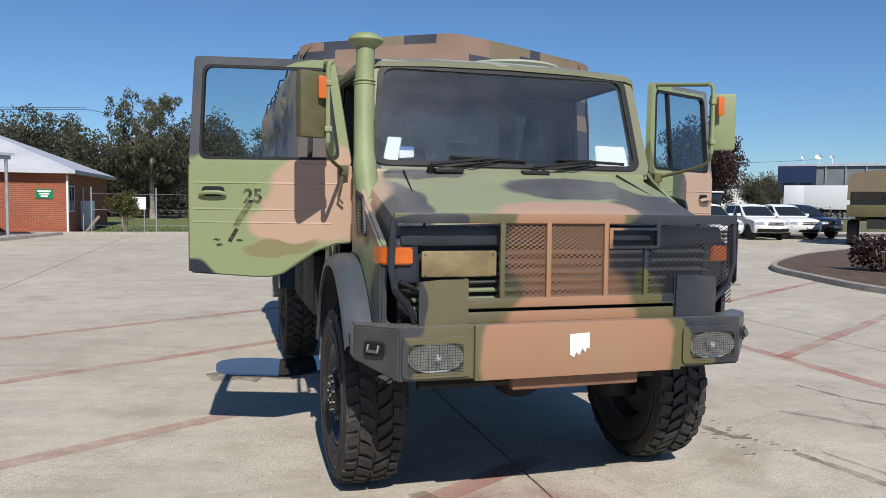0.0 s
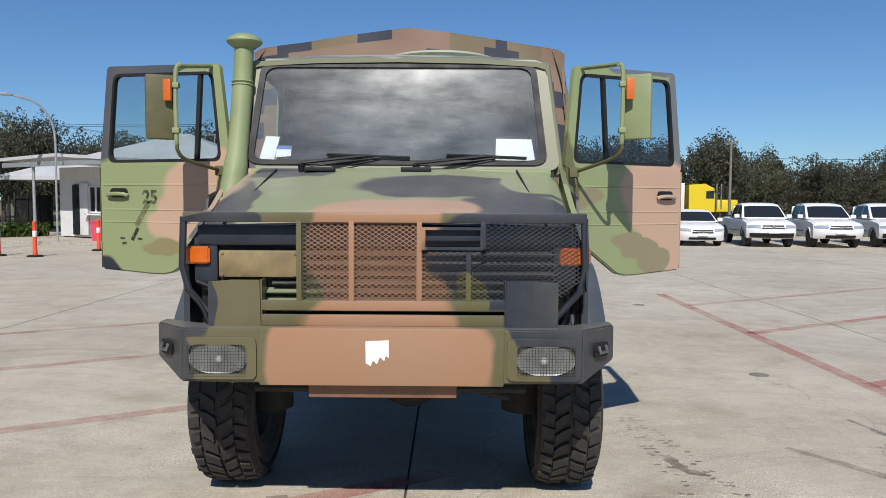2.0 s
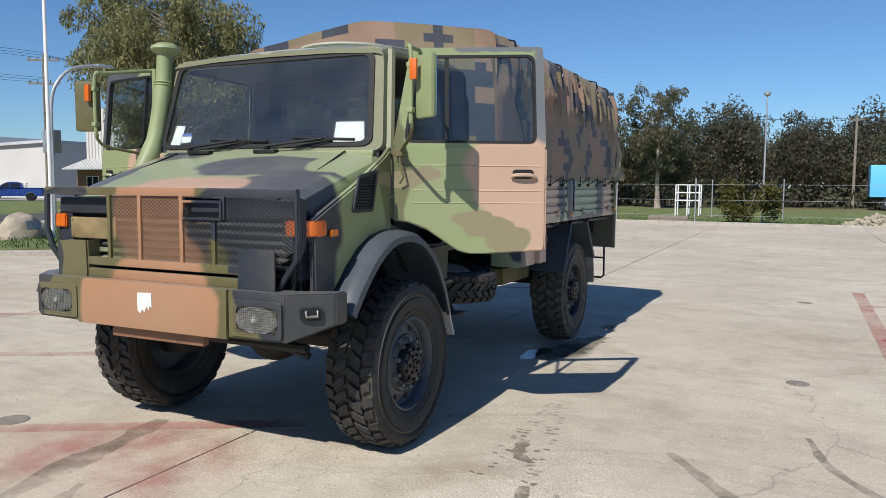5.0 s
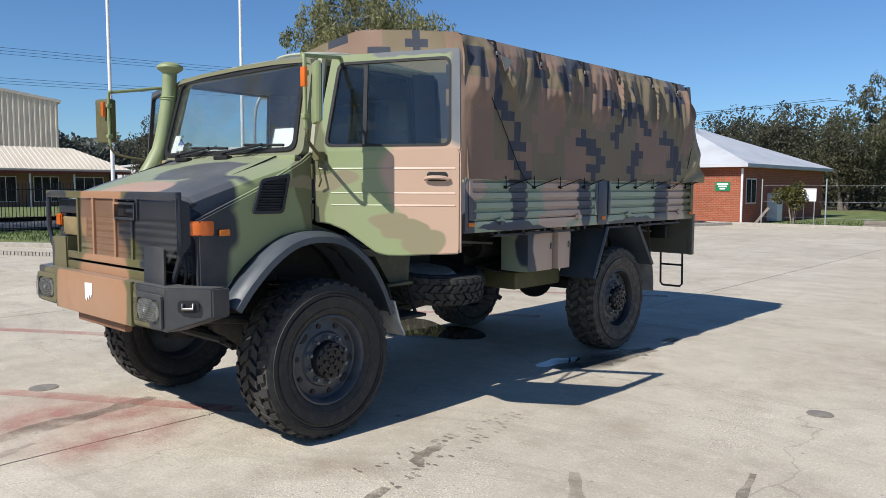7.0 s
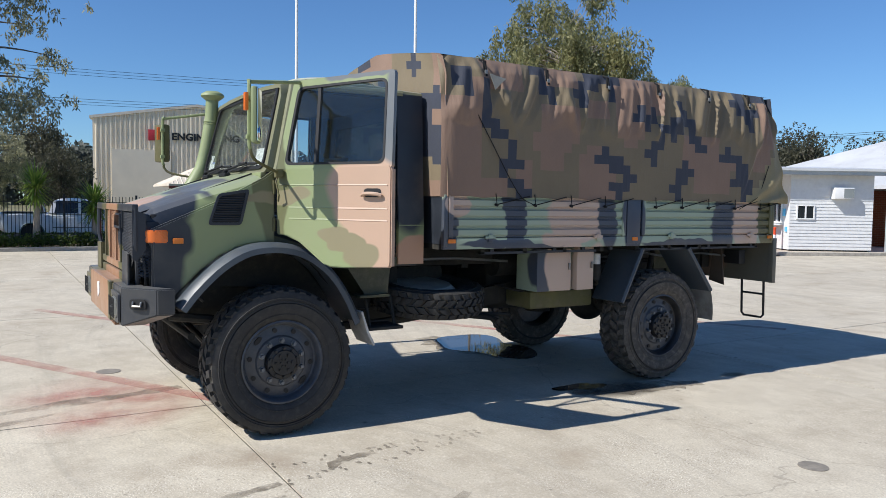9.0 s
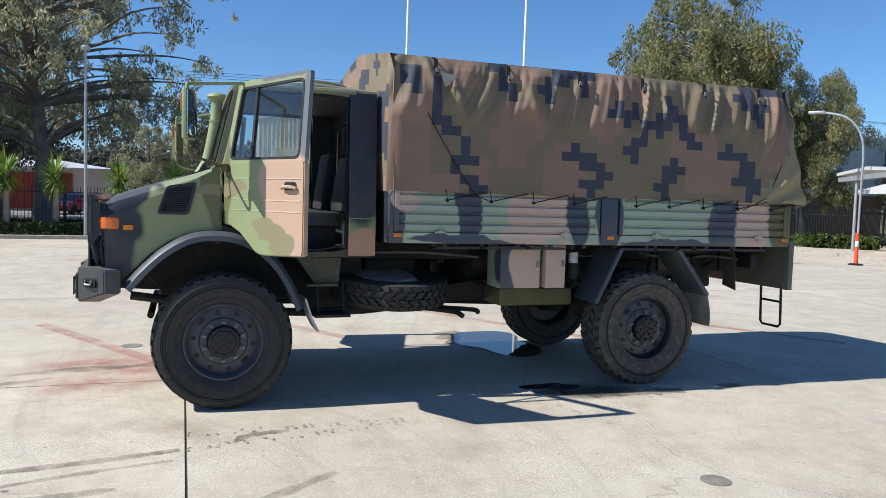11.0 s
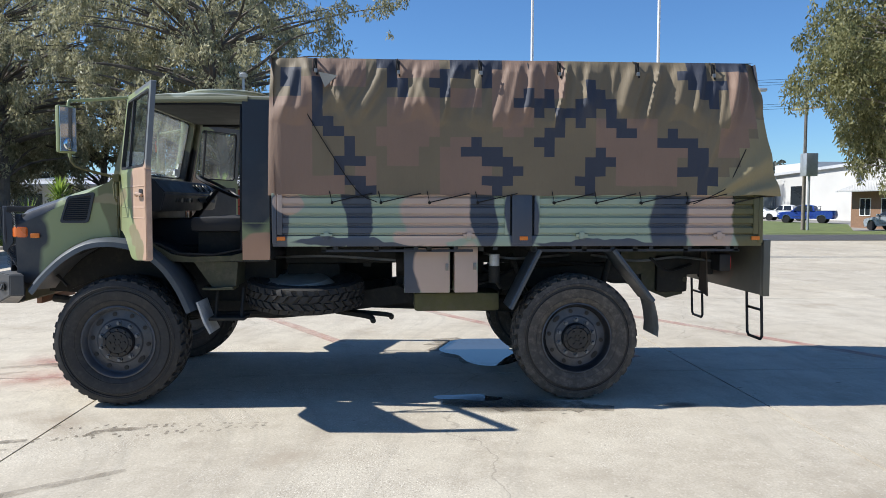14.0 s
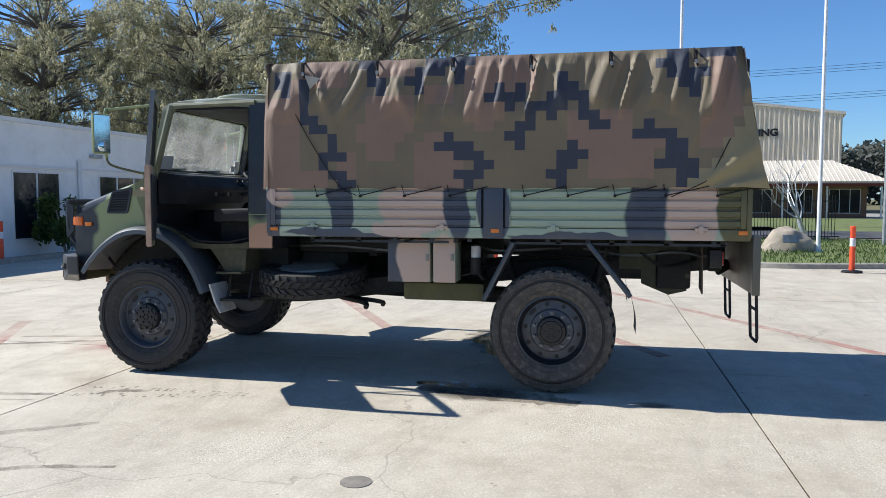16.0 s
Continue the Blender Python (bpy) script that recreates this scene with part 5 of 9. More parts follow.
# cargo bed
bf = B()
box(bf, -1.20, 1.20, 1.30, 5.42, 1.33, 1.375)
part("bed_floor", bf, M_CHASSIS, truck)
for s in (-1, 1):
    rl = B()
    box(rl, s * 1.195, s * 1.235, 1.29, 5.42, 1.335, 1.425, 0.006)
    part("bed_rail", rl, M_BED, truck)
    ln_ = B()
    box(ln_, s * 1.172, s * 1.190, 1.32, 5.40, 1.376, 1.755)
    part("side_lining", ln_, M_DARK, truck)
    for y0, y1 in ((1.33, 3.25), (3.46, 5.38)):
        sd = B()
        prof = [(0.0, 1.43)]
        z = 1.43
        for k in range(4):
            z0 = 1.432 + k * 0.081
            prof += [(0.0, z0 + 0.006), (0.018, z0 + 0.014), (0.018, z0 + 0.058), (0.0, z0 + 0.066), (0.0, z0 + 0.070), (-0.006, z0 + 0.072), (-0.006, z0 + 0.077), (0.0, z0 + 0.079)]
        prof += [(0.012, 1.757), (0.018, 1.765), (-0.03, 1.765), (-0.03, 1.43)]
        prism(sd, prof, lambda u, v, w, s=s, y0=y0: Vector((s * (1.222 + u), y0 + w, v)), y1 - y0)
        dsd = part("drop_side", sd, M_BED, truck, "ribbed drop side of the cargo bed")
        for y in (y0 + 0.02, y1 - 0.02):
            ed = B()
            box(ed, s * 1.225, s * 1.247, y - 0.022, y + 0.022, 1.432, 1.768, 0.004)
            part("side_edge", ed, M_BED, dsd)
        for y in (y0 + 0.40, y1 - 0.34):
            la = B()
            box(la, s * 1.238, s * 1.256, y - 0.05, y + 0.05, 1.412, 1.44, 0.005)
            box(la, s * 1.240, s * 1.262, y - 0.022, y + 0.022, 1.39, 1.455, 0.005)
            part("side_latch", la, M_BED, dsd)
    for y in (1.305, 3.355, 5.405):
        po = B()
        w = 0.085 if y == 3.355 else 0.02
        box(po, s * 1.20, s * 1.242, y - w, y + w, 1.36, 1.775, 0.006)
        part("bed_post", po, M_BED, truck)
    for y in (1.36, 3.37, 5.36):
        mk = B()
        box(mk, s * 1.236, s * 1.25, y - 0.035, y + 0.035, 1.385, 1.418, 0.004)
        part("side_reflector", mk, M_ORANGE, truck)
    for y0, y1 in ((1.68, 2.95), (3.45, 5.25)):
        under = B()
        box(under, s * 1.14, s * 1.18, y0, y1, 1.285, 1.305)
        part("bed_stringer", under, M_DARK, truck)
    for k in range(9):
        y = 1.7 + k * 0.44
        under = B()
        box(under, s * 0.5, s * 1.18, y - 0.02, y + 0.02, 1.29, 1.335)
        part("bed_bearer", under, M_CHASSIS, truck)
    # rear mudguards: two slanted boards, flap
    for (ya, za), (yb, zb) in (((3.52, 1.30), (3.27, 0.80)), ((4.15, 1.30), (4.50, 0.86))):
        bd = B()
        d = Vector((yb - ya, zb - za)).normalized()
        nn = Vector((-d.y, d.x)) * 0.012
        prism(bd, [(ya + nn.x, za + nn.y), (yb + nn.x, zb + nn.y), (yb - nn.x, zb - nn.y), (ya - nn.x, za - nn.y)], lambda u, v, w, s=s: Vector((s * (0.80 + w), u, v)), 0.40)
        tube(bd, [(s * 1.2, ya, za), (s * 1.2, yb, zb)], 0.022, 6)
        part("mudguard", bd, M_FENDER, truck)
    fp = B()
    rows = []
    for i in range(5):
        t = i / 4
        rows.append([(s * x, 4.50 + 0.05 * math.sin(t * 2.0), 0.88 - 0.33 * t) for x in (0.80, 0.95, 1.08, 1.2)])
    grid(fp, rows)
    bmesh.ops.solidify(fp, geom=fp.faces[:], thickness=0.012)
    part("mud_flap", fp, surf("rear_mud_flap", (0.36, 0.345, 0.31), 0.8, dirt=0.4), truck)
for y0, y1, x0, x1, z0, z1 in ((2.37, 2.765, 0.75, 1.06, 0.925, 1.31), (2.80, 3.0, 0.80, 1.10, 0.93, 1.325)):
    bx = B()
    box(bx, x0, x1, y0, y1, z0, z1, 0.010)
    bo = part("stowage_box", bx, M_BED, truck, "camouflaged metal stowage box under the bed")
    lt = B()
    box(lt, x1, x1 + 0.014, y1 - 0.04, y1 - 0.015, (z0 + z1) / 2, (z0 + z1) / 2 + 0.06, 0.003)
    part("latch", lt, M_STEEL, bo)
tk = B()
box(tk, 0.45, 0.85, 2.46, 3.22, 0.735, 0.90, 0.03)
part("fuel_tank", tk, M_OLIVE, truck, "long olive tank under the chassis")
ca = B()
cyl(ca, (0.95, 3.16, 1.15), (0.95, 3.16, 1.25), 0.045, seg=18)
part("air_filter_canister", ca, surf("canister_white", (0.6, 0.6, 0.58), 0.5), truck)
cb = B()
cyl(cb, (0.95, 3.16, 1.0), (0.95, 3.16, 1.15), 0.05, seg=14)
tube(cb, smooth_path([(0.95, 3.16, 1.05), (0.9, 3.22, 0.95), (0.7, 3.2, 1.0)], 4), 0.015)
cyl(cb, (0.45, 2.3, 1.15), (0.45, 3.1, 1.15), 0.13, seg=18)
part("air_tank", cb, M_CHASSIS, truck)
ex = B()
tube(ex, smooth_path([(0.55, 1.75, 0.70), (0.75, 2.05, 0.68), (0.86, 2.10, 0.655)], 4), 0.025)
tube(ex, smooth_path([(0.55, 1.85, 0.70), (0.78, 2.22, 0.70), (0.84, 2.26, 0.68)], 4), 0.022)
part("drain_pipe", ex, M_CHASSIS, truck)
hb = B()
box(hb, -0.5, 0.5, 5.2, 5.32, 1.02, 1.28, 0.02)
box(hb, 0.25, 0.55, 4.75, 5.05, 0.86, 1.2, 0.03)
tube(hb, smooth_path([(-0.1, 5.3, 1.1), (0.0, 5.46, 1.05), (0.12, 5.34, 0.98)], 5), 0.03)
part("rear_crossmember", hb, M_CHASSIS, truck)
# tow bracket panel, tail lamp, hanging flap and hangers behind the rear axle
for s in (-1, 1):
    bp_ = B()
    prism(bp_, [(4.42, 1.27), (5.02, 1.27), (5.02, 0.84), (4.86, 0.80), (4.62, 0.90), (4.62, 1.03), (4.42, 1.03)], lambda u, v, w, s=s: Vector((s * (0.47 + w), u, v)), 0.03)
    cyl(bp_, (s * 0.50, 4.83, 1.14), (s * 0.52, 4.83, 1.14), 0.035, seg=14)
    cyl(bp_, (s * 0.50, 5.02, 0.98), (s * 0.56, 5.02, 0.98), 0.022, seg=10)
    part("bracket_panel", bp_, M_STEP, truck)
    lb = B()
    box(lb, s * 0.84, s * 1.04, 5.14, 5.24, 1.10, 1.25, 0.012)
    lamp_box = part("tail_lamp", lb, M_BLACK, truck, "dark box tail lamp with a red lens")
    ll = B()
    box(ll, s * 0.86, s * 1.02, 5.241, 5.252, 1.12, 1.23, 0.004)
    part("red_lens", ll, surf("red_lens_plastic", (0.45, 0.025, 0.015), 0.3, var=0.1, coat=0.4), lamp_box)
    hf = B()
    prism(hf, [(-0.055, 1.27), (0.055, 1.27), (0.10, 0.86), (-0.10, 0.90)], lambda u, v, w, s=s: Vector((s * (0.78 + u), 5.10 + w, v)), 0.012)
    part("hanging_flap", hf, surf("brown_rubber_flap", (0.10, 0.075, 0.055), 0.8, var=0.3), truck)
    for k in range(11):
        y = 1.80 + k * 0.335
        hg = B()
        box(hg, s * 1.15, s * 1.175, y - 0.018, y + 0.018, 1.30, 1.345)
        part("rail_hanger", hg, M_DARK, truck)
    for pts in (((0.62, 4.1, 1.22), (0.70, 4.5, 1.17), (0.66, 4.9, 1.20), (0.86, 5.15, 1.18)), ((0.55, 1.2, 1.20), (0.72, 1.7, 1.22), (0.70, 2.3, 1.18)), ((0.66, 3.1, 1.24), (0.78, 3.35, 1.20), (0.60, 3.9, 1.22))):
        pp = B()
        tube(pp, smooth_path([(s * x, y, z) for x, y, z in pts], 6), 0.012, 6)
        part("brake_pipe", pp, M_STEEL, truck)
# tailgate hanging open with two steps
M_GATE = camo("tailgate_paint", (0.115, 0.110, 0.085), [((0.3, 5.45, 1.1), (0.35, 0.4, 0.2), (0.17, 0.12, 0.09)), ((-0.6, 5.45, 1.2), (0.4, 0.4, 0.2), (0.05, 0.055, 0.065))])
tg = B()
prof = [(0.0, 0.905)]
for k in range(5):
    z0 = 0.91 + k * 0.088
    prof += [(0.0, z0 + 0.008), (0.016, z0 + 0.016), (0.016, z0 + 0.062), (0.0, z0 + 0.070)]
prof += [(0.0, 1.365), (-0.025, 1.365), (-0.025, 0.905)]
prism(tg, prof, lambda u, v, w: Vector((-1.20 + w, 5.475 + u, v)), 2.40)
gate = part("tailgate", tg, M_GATE, truck, "lowered ribbed tailgate hanging from the bed")
for s in (-1, 1):
    e = B()
    box(e, s * 1.18, s * 1.235, 5.44, 5.50, 0.90, 1.385, 0.006)
    part("gate_edge", e, M_GATE, gate)
for x in (-0.35, 0.95):
    lad = B()
    z0 = 0.50
    tube(lad, [(x - 0.14, 5.50, 0.93), (x - 0.14, 5.515, z0 + 0.03), (x - 0.11, 5.515, z0), (x + 0.11, 5.515, z0), (x + 0.14, 5.515, z0 + 0.03), (x + 0.14, 5.50, 0.93)], 0.013, 8)
    tube(lad, [(x - 0.14, 5.51, 0.76), (x + 0.14, 5.51, 0.76)], 0.012, 8)
    part("step_ladder", lad, M_BLACK, gate)

# canvas cover
TARP = [
    "....bbbbb.KKbbbb.KKKKKbbbbbb............KK.KKKK.",
    ".KK.bbbbb..KbbbbKKK.Kbbbbbbb...........KKK..bbb.",
    ".KKbKbbbb..KK..KK...Kbbbbbbb..K.........KKKKbbb.",
    "..KbK.......K...Kbbb.bbbKbKb..KK.........KK.bbb.",
    "bbbbK......bbbbb.bbb.bbKKKK..KKKK.........K.bbb.",
    "bbbbK......bbbbb.....bbbbK.KKKK.K...........bbb.",
    "bbbbKK.....bbbbb.....bbbb..K.K.bKKbbb.......bbb.",
    "bbbb.KK...bbbbbb......bb..KK...bbKKbb.K....bbb..",
    "bbbb...K..bbbbb..bbK.....KK....bbbbbbKKKK..bbb..",
    "bbbb...K...bbb..bbKKKK....K....KbbbbbbbbKK.bbb..",
    "bbbb..KKKb.bbb..bbbbKKK.......KKKbbbbbb.KK......",
    "bbbb..K.bb......bbbbb.KK......KK.bbbbbbKKKK.....",
    "bbbbbbbKKb......bbbbKKK......KK..bbbbbb..KK.....",
    "bbbbbbb.KK......bbbbbK........K..........K......",
]


def canvas(name, col):
    m, n, l = tree_of(name)
    bsdf = n["Principled BSDF"]
    geo = n.new("ShaderNodeNewGeometry").outputs["Position"]
    c = mix_of(n, l, ramp_of(n, l, noise_of(n, l, geo, 2.2, 5, 0.6), 0.3, 0.75, 0, 0.45), col, tuple(v * 1.45 for v in col))
    c = mix_of(n, l, ramp_of(n, l, noise_of(n, l, geo, 200, 2), 0.3, 0.7, 0, 0.3), c, tuple(v * 0.6 for v in col))
    l.new(c, bsdf.inputs["Base Color"])
    bsdf.inputs["Roughness"].default_value = 0.68
    bsdf.inputs["Sheen Weight"].default_value = 0.1
    fold = n.new("ShaderNodeMapping")
    fold.inputs["Scale"].default_value = (1, 8, 1.2)
    fold.inputs["Rotation"].default_value = (radians(14), 0, 0)
    l.new(geo, fold.inputs["Vector"])
    bump_of(n, l, noise_of(n, l, fold.outputs[0], 2.5, 6, 0.6), 0.22, 0.03, bsdf)
    return m


M_TARP = [canvas("canvas_olive", (0.178, 0.138, 0.082)), canvas("canvas_brown", (0.232, 0.148, 0.102)), canvas("canvas_navy", (0.033, 0.038, 0.055)), canvas("canvas_lining", (0.26, 0.215, 0.115))]


def tarp_fold(y, z, s):
    """How far the canvas stands out: narrow slanting folds that hang from the roof edge and end at a soft crease half way down."""
    crease = 2.36 + 0.05 * noise.noise(Vector((y * 1.1, s, 2.0)))
    reach = crease - 0.02 + 0.16 * noise.noise(Vector((y * 3.1, s, 5.0)))
    top = max(0.0, min(1.0, (z - reach) / 0.14)) * max(0.0, min(1.0, (2.885 - z) / 0.10))
    lean = y - (z - 2.6) * 0.30 * (1 + noise.noise(Vector((y * 1.3, s, 8.0)))) + 0.04 * noise.noise(Vector((y * 1.5, z * 2, s)))
    a = math.exp(-(noise.noise(Vector((lean * 5.0, z * 0.3 + s * 7, 1.3))) * 5.0) ** 2)
    b_ = math.exp(-(noise.noise(Vector((lean * 8.5, z * 0.4 + s * 3, 6.1))) * 4.8) ** 2)
    v = (a * 0.034 + b_ * 0.022) * top
    for y0, z0, r in ((1.62, 2.72, 0.30), (1.85, 2.55, 0.25), (2.55, 2.55, 0.2), (3.9, 2.55, 0.2)):
        d = (y - y0 - 0.35 * (z0 - z)) / 0.045
        v += 0.035 * math.exp(-d * d) * math.exp(-((z - z0) / r) ** 2)
    if y > 4.75:
        k = min(1, (y - 4.75) / 0.3)
        a_ = math.atan2(z - 1.62, y - 4.78)
        v += 0.050 * k * math.exp(-(noise.noise(Vector((a_ * 3.6, 2.2, 3.3))) * 4.0) ** 2) * min(1, (y - 4.75) * 2 + (z - 1.7)) * max(0.0, min(1.0, (2.86 - z) / 0.2))
    return v + noise.noise(Vector((y * 1.3, z * 1.2, 9.0 + s))) * 0.014


def tarp_side(s):
    bm = B()
    nc, nr, sub = 48, 14, 6
    rows = []
    for i in range(nr * sub + 1):
        v = i / (nr * sub)
        z = 2.885 - v * 1.13
        row = []
        for j in range(nc * sub + 1):
            u = j / (nc * sub)
            y = 1.275 + u * 4.17
            q = min(1.0, v / 0.46)
            out = 1.158 + 0.088 * (q * 0.75 + 0.25 * math.sin(q * math.pi / 2)) + 0.006 * v + tarp_fold(y, z, s)
            if v < 0.04:
                out -= 0.004 * (1 - v / 0.04) ** 2
            edge = max(0, 1 - (y - 1.275) / 0.10)
            out -= 0.05 * edge ** 2 * (1 - v * 0.6)
            if u > 0.9:
                k = (u - 0.9) / 0.1
                out += 0.03 * k * v + 0.02 * math.sin(k * 9 + v * 4) * v * k - 0.05 * max(0, k - 0.7) / 0.3 * (1 - v)
                y += 0.09 * k * v ** 1.3 - 0.10 * k * (1 - v) ** 0.7
            sag = 0.012 * math.sin(u * math.pi * 11) ** 2 * v ** 6
            row.append((s * out, y - 0.02 * v * (u < 0.01), z + sag))
        rows.append(row)

    def colour(i, j):
        r, c = i // sub, j // sub
        ch = TARP[r][c if s > 0 else nc - 1 - c]
        if r > 2 and c >= 48 - 6.4 * ((r - 2) / 11) ** 1.5:
            return 3 if s > 0 else 0
        return {"K": 2, "b": 1, ".": 0}[ch]

    grid(bm, rows, colour)
    if s < 0:
        bmesh.ops.reverse_faces(bm, faces=bm.faces[:])
    return bm


cover = part("canvas_cover", tarp_side(1), M_TARP, truck, "digital-camouflage canvas cover over the cargo bed", smooth=60)
part("cover_side", tarp_side(-1), M_TARP, cover, smooth=60)


def roof_z(x, y):
    a = abs(x) / 1.15
    ridge = 3.050 - 0.004 * (y - 1.3)
    return ridge - (ridge - 2.885) * a ** 1.2 + 0.008 * noise.noise(Vector((x * 3, y * 2, 0))) - 0.014 * (1 - a) * math.sin((y - 1.3) / 4.1 * math.pi * 5) ** 2


rt, pick = B(), random.Random(11)
rows = []
for i in range(97):
    y = 1.275 + 4.07 * i / 96
    rows.append([(x, y, roof_z(x, y)) for x in (-1.15 + 2.30 * j / 54 for j in range(55))])


def blocky(i, j, seed):
    n1 = noise.noise(Vector((i * 0.35, j * 0.28, seed)))
    n2 = noise.noise(Vector((i * 0.23, j * 0.23, seed + 20)))
    return 2 if n1 > 0.10 else (1 if n2 > 0.08 else 0)


grid(rt, rows, lambda i, j: blocky(i // 2, j // 2, 3.3))
part("cover_roof", rt, M_TARP, cover, smooth=60)
ft = B()
rows = []
for i in range(37):
    v = i / 36
    row = []
    for j in range(55):
        x = -1.20 + 2.40 * j / 54
        zt = roof_z(max(-1.15, min(1.15, x)), 1.3) + 0.004 - (0.03 * max(0, abs(x) - 1.15) / 0.05)
        z = zt + (1.76 - zt) * v
        y = 1.275 + (0.01 + 0.02 * noise.noise(Vector((x * 5, z * 1.2, 2))) - 0.015 * math.sin(v * 3) + 0.03 * (abs(x) / 1.2) ** 8) * min(1, v * 8)
        row.append((x * (1 + 0.045 * v), y, z))
    rows.append(row)
grid(ft, rows, lambda i, j: blocky(i // 2 + 40, j // 2, 7.7))
part("cover_front", ft, M_TARP, cover, smooth=60)
bk = B()
rows = []
for i in range(25):
    v = i / 24
    rows.append([(x * (1 + 0.05 * v), 5.335 + 0.18 * v + 0.02 * noise.noise(Vector((x * 4, v * 3, 5))), (roof_z(max(-1.15, min(1.15, x)), 5.4) - 0.02) * (1 - v) + 1.75 * v) for x in (-1.20 + 2.4 * j / 40 for j in range(41))])
grid(bk, rows, lambda i, j: blocky(i // 2 + 80, j // 2, 9.1))
part("cover_back", bk, M_TARP, cover, smooth=60)
for y in (1.65, 2.32, 3.00, 3.66, 4.31, 4.97):
    for s in (-1, 1):
        stand = 1.172 + tarp_fold(y, 2.80, s)
        tp = B()
        box(tp, -0.005, 0.005, -0.016, 0.016, -0.05, 0.05, 0.003, Matrix.Translation((s * (stand + 0.026), y, 2.812)) @ Euler((0, s * -0.12, 0)).to_matrix().to_4x4())
        tube(tp, [(s * 1.14, y - 0.004, 2.885), (s * (stand + 0.018), y - 0.008, 2.862), (s * (stand + 0.034), y + 0.006, 2.80), (s * (stand + 0.036), y + 0.016, 2.735)], 0.008, 6)
        clip = part("cover_tie", tp, M_ROPE, cover)
        bk_ = B()
        box(bk_, -0.005, 0.005, -0.013, 0.013, -0.016, 0.016, 0.003, Matrix.Translation((s * (stand + 0.040), y + 0.006, 2.768)))
        part("buckle", bk_, M_BOLT, clip)
# loose corner of a torn patch, showing the pale lining
fp = B()
prism(fp, [(1.68, 2.755), (1.83, 2.725), (1.73, 2.63)], lambda u, v, w: Vector((1.215 + tarp_fold(u, v, 1) + 0.25 * (2.80 - v) + w, u, v)), 0.004)
part("torn_flap", fp, surf("pale_lining", (0.30, 0.29, 0.25), 0.7, var=0.2), cover, "torn triangle of canvas folded over")
sm = B()
tube(sm, [(1.168 + 0.064 * min(1, k / 12 / 0.46) + tarp_fold(3.40, 2.86 - 1.1 * k / 12, 1), 3.40 + 0.01 * math.sin(k), 2.86 - 1.1 * k / 12) for k in range(13)], 0.003, 5)
part("cover_seam", sm, M_TARP[2], cover)
# lashing cord zigzag
for s in (-1, 1):
    hooks = [1.78, 2.18, 2.58, 2.98, 3.62, 3.98, 4.36, 4.76, 5.16]
    for k, y in enumerate(hooks):
        zz = B()
        tube(zz, [(s * 1.272, y - 0.02, 1.79), (s * 1.262, y, 1.70), (s * 1.272, y + 0.33, 1.775)], 0.005, 5)
        cyl(zz, (s * 1.24, y, 1.70), (s * 1.268, y, 1.695), 0.012, seg=8)
        part("lashing_cord", zz, M_ROPE, cover)
di = B()
tube(di, smooth_path([(1.235, 1.47, 2.62), (1.272, 1.70, 2.22), (1.278, 1.98, 1.80), (1.275, 2.15, 1.70)], 5), 0.004, 5)
part("cover_cord", di, M_ROPE, cover)
di = B()
tube(di, smooth_path([(1.275, 4.80, 1.69), (1.29, 5.0, 1.78), (1.29, 5.1, 1.86), (1.285, 5.24, 2.15)], 5), 0.004, 5)
part("cover_cord", di, M_ROPE, cover)
hoop = B()
for y in (1.35, 2.37, 3.38, 4.40, 5.38):
    tube(hoop, [(1.13, y, 1.40), (1.11, y, 2.78), (0.6, y, 2.90), (0, y, 2.98), (-0.6, y, 2.90), (-1.11, y, 2.78), (-1.13, y, 1.40)], 0.02, 6)
part("cover_hoops", hoop, M_CHASSIS, truck)
# headboard behind the cab
hbd = B()
prism(hbd, [(1.37, 0.0), (1.90, 0.0), (1.90, 0.03), (1.37, 0.03)], lambda u, v, w: Vector((-1.2 + w, 1.30 + v, u)), 2.4)
part("headboard", hbd, M_DARK, truck)

# ---- ground ----
M_GRASS = surf("lawn_grass", (0.135, 0.170, 0.050), 0.9, var=0.4, scale=1.2, fine=60, bump=0.6, dirt=0.45, dirt_col=(0.16, 0.14, 0.06))
M_EARTH = surf("dry_grass_land", (0.16, 0.14, 0.065), 0.95, var=0.4, scale=0.3, fine=20, bump=0.4, dirt=0.5, dirt_col=(0.07, 0.10, 0.03))
M_KERB = surf("kerb_concrete", (0.36, 0.33, 0.28), 0.85, var=0.2, dirt=0.4)
M_ASPH = surf("road_asphalt", (0.07, 0.07, 0.072), 0.85, var=0.2, scale=1, fine=120)
gd = B()
for q in (((-1500, -1500), (1500, 1500)),):
    (a, b), (c, d) = q
    gd.faces.new([gd.verts.new(p) for p in ((a, b, -0.03), (c, b, -0.03), (c, d, -0.03), (a, d, -0.03))])
ground = tagged(part("ground", gd, M_EARTH, smooth=0), "dry grassy ground reaching to the horizon", "ground", kind="structure")
SLAB, GX, GY = 5.7, 0.07, -0.28
pav = B()
box(pav, GX - 7 * SLAB, GX + 8 * SLAB, GY - 6 * SLAB, GY + 5.6 * SLAB, -0.028, -0.010)
yard = tagged(part("pavement", pav, M_JOINT, smooth=0), "weathered concrete yard of large square slabs with faded red lines", "pavement", kind="structure")
sb = B()
box(sb, 0.008, SLAB - 0.008, 0.008, SLAB - 0.008, -0.012, 0.0)
first = part("slab", sb, M_CON, yard, smooth=0)
first.location = (GX, GY, 0)
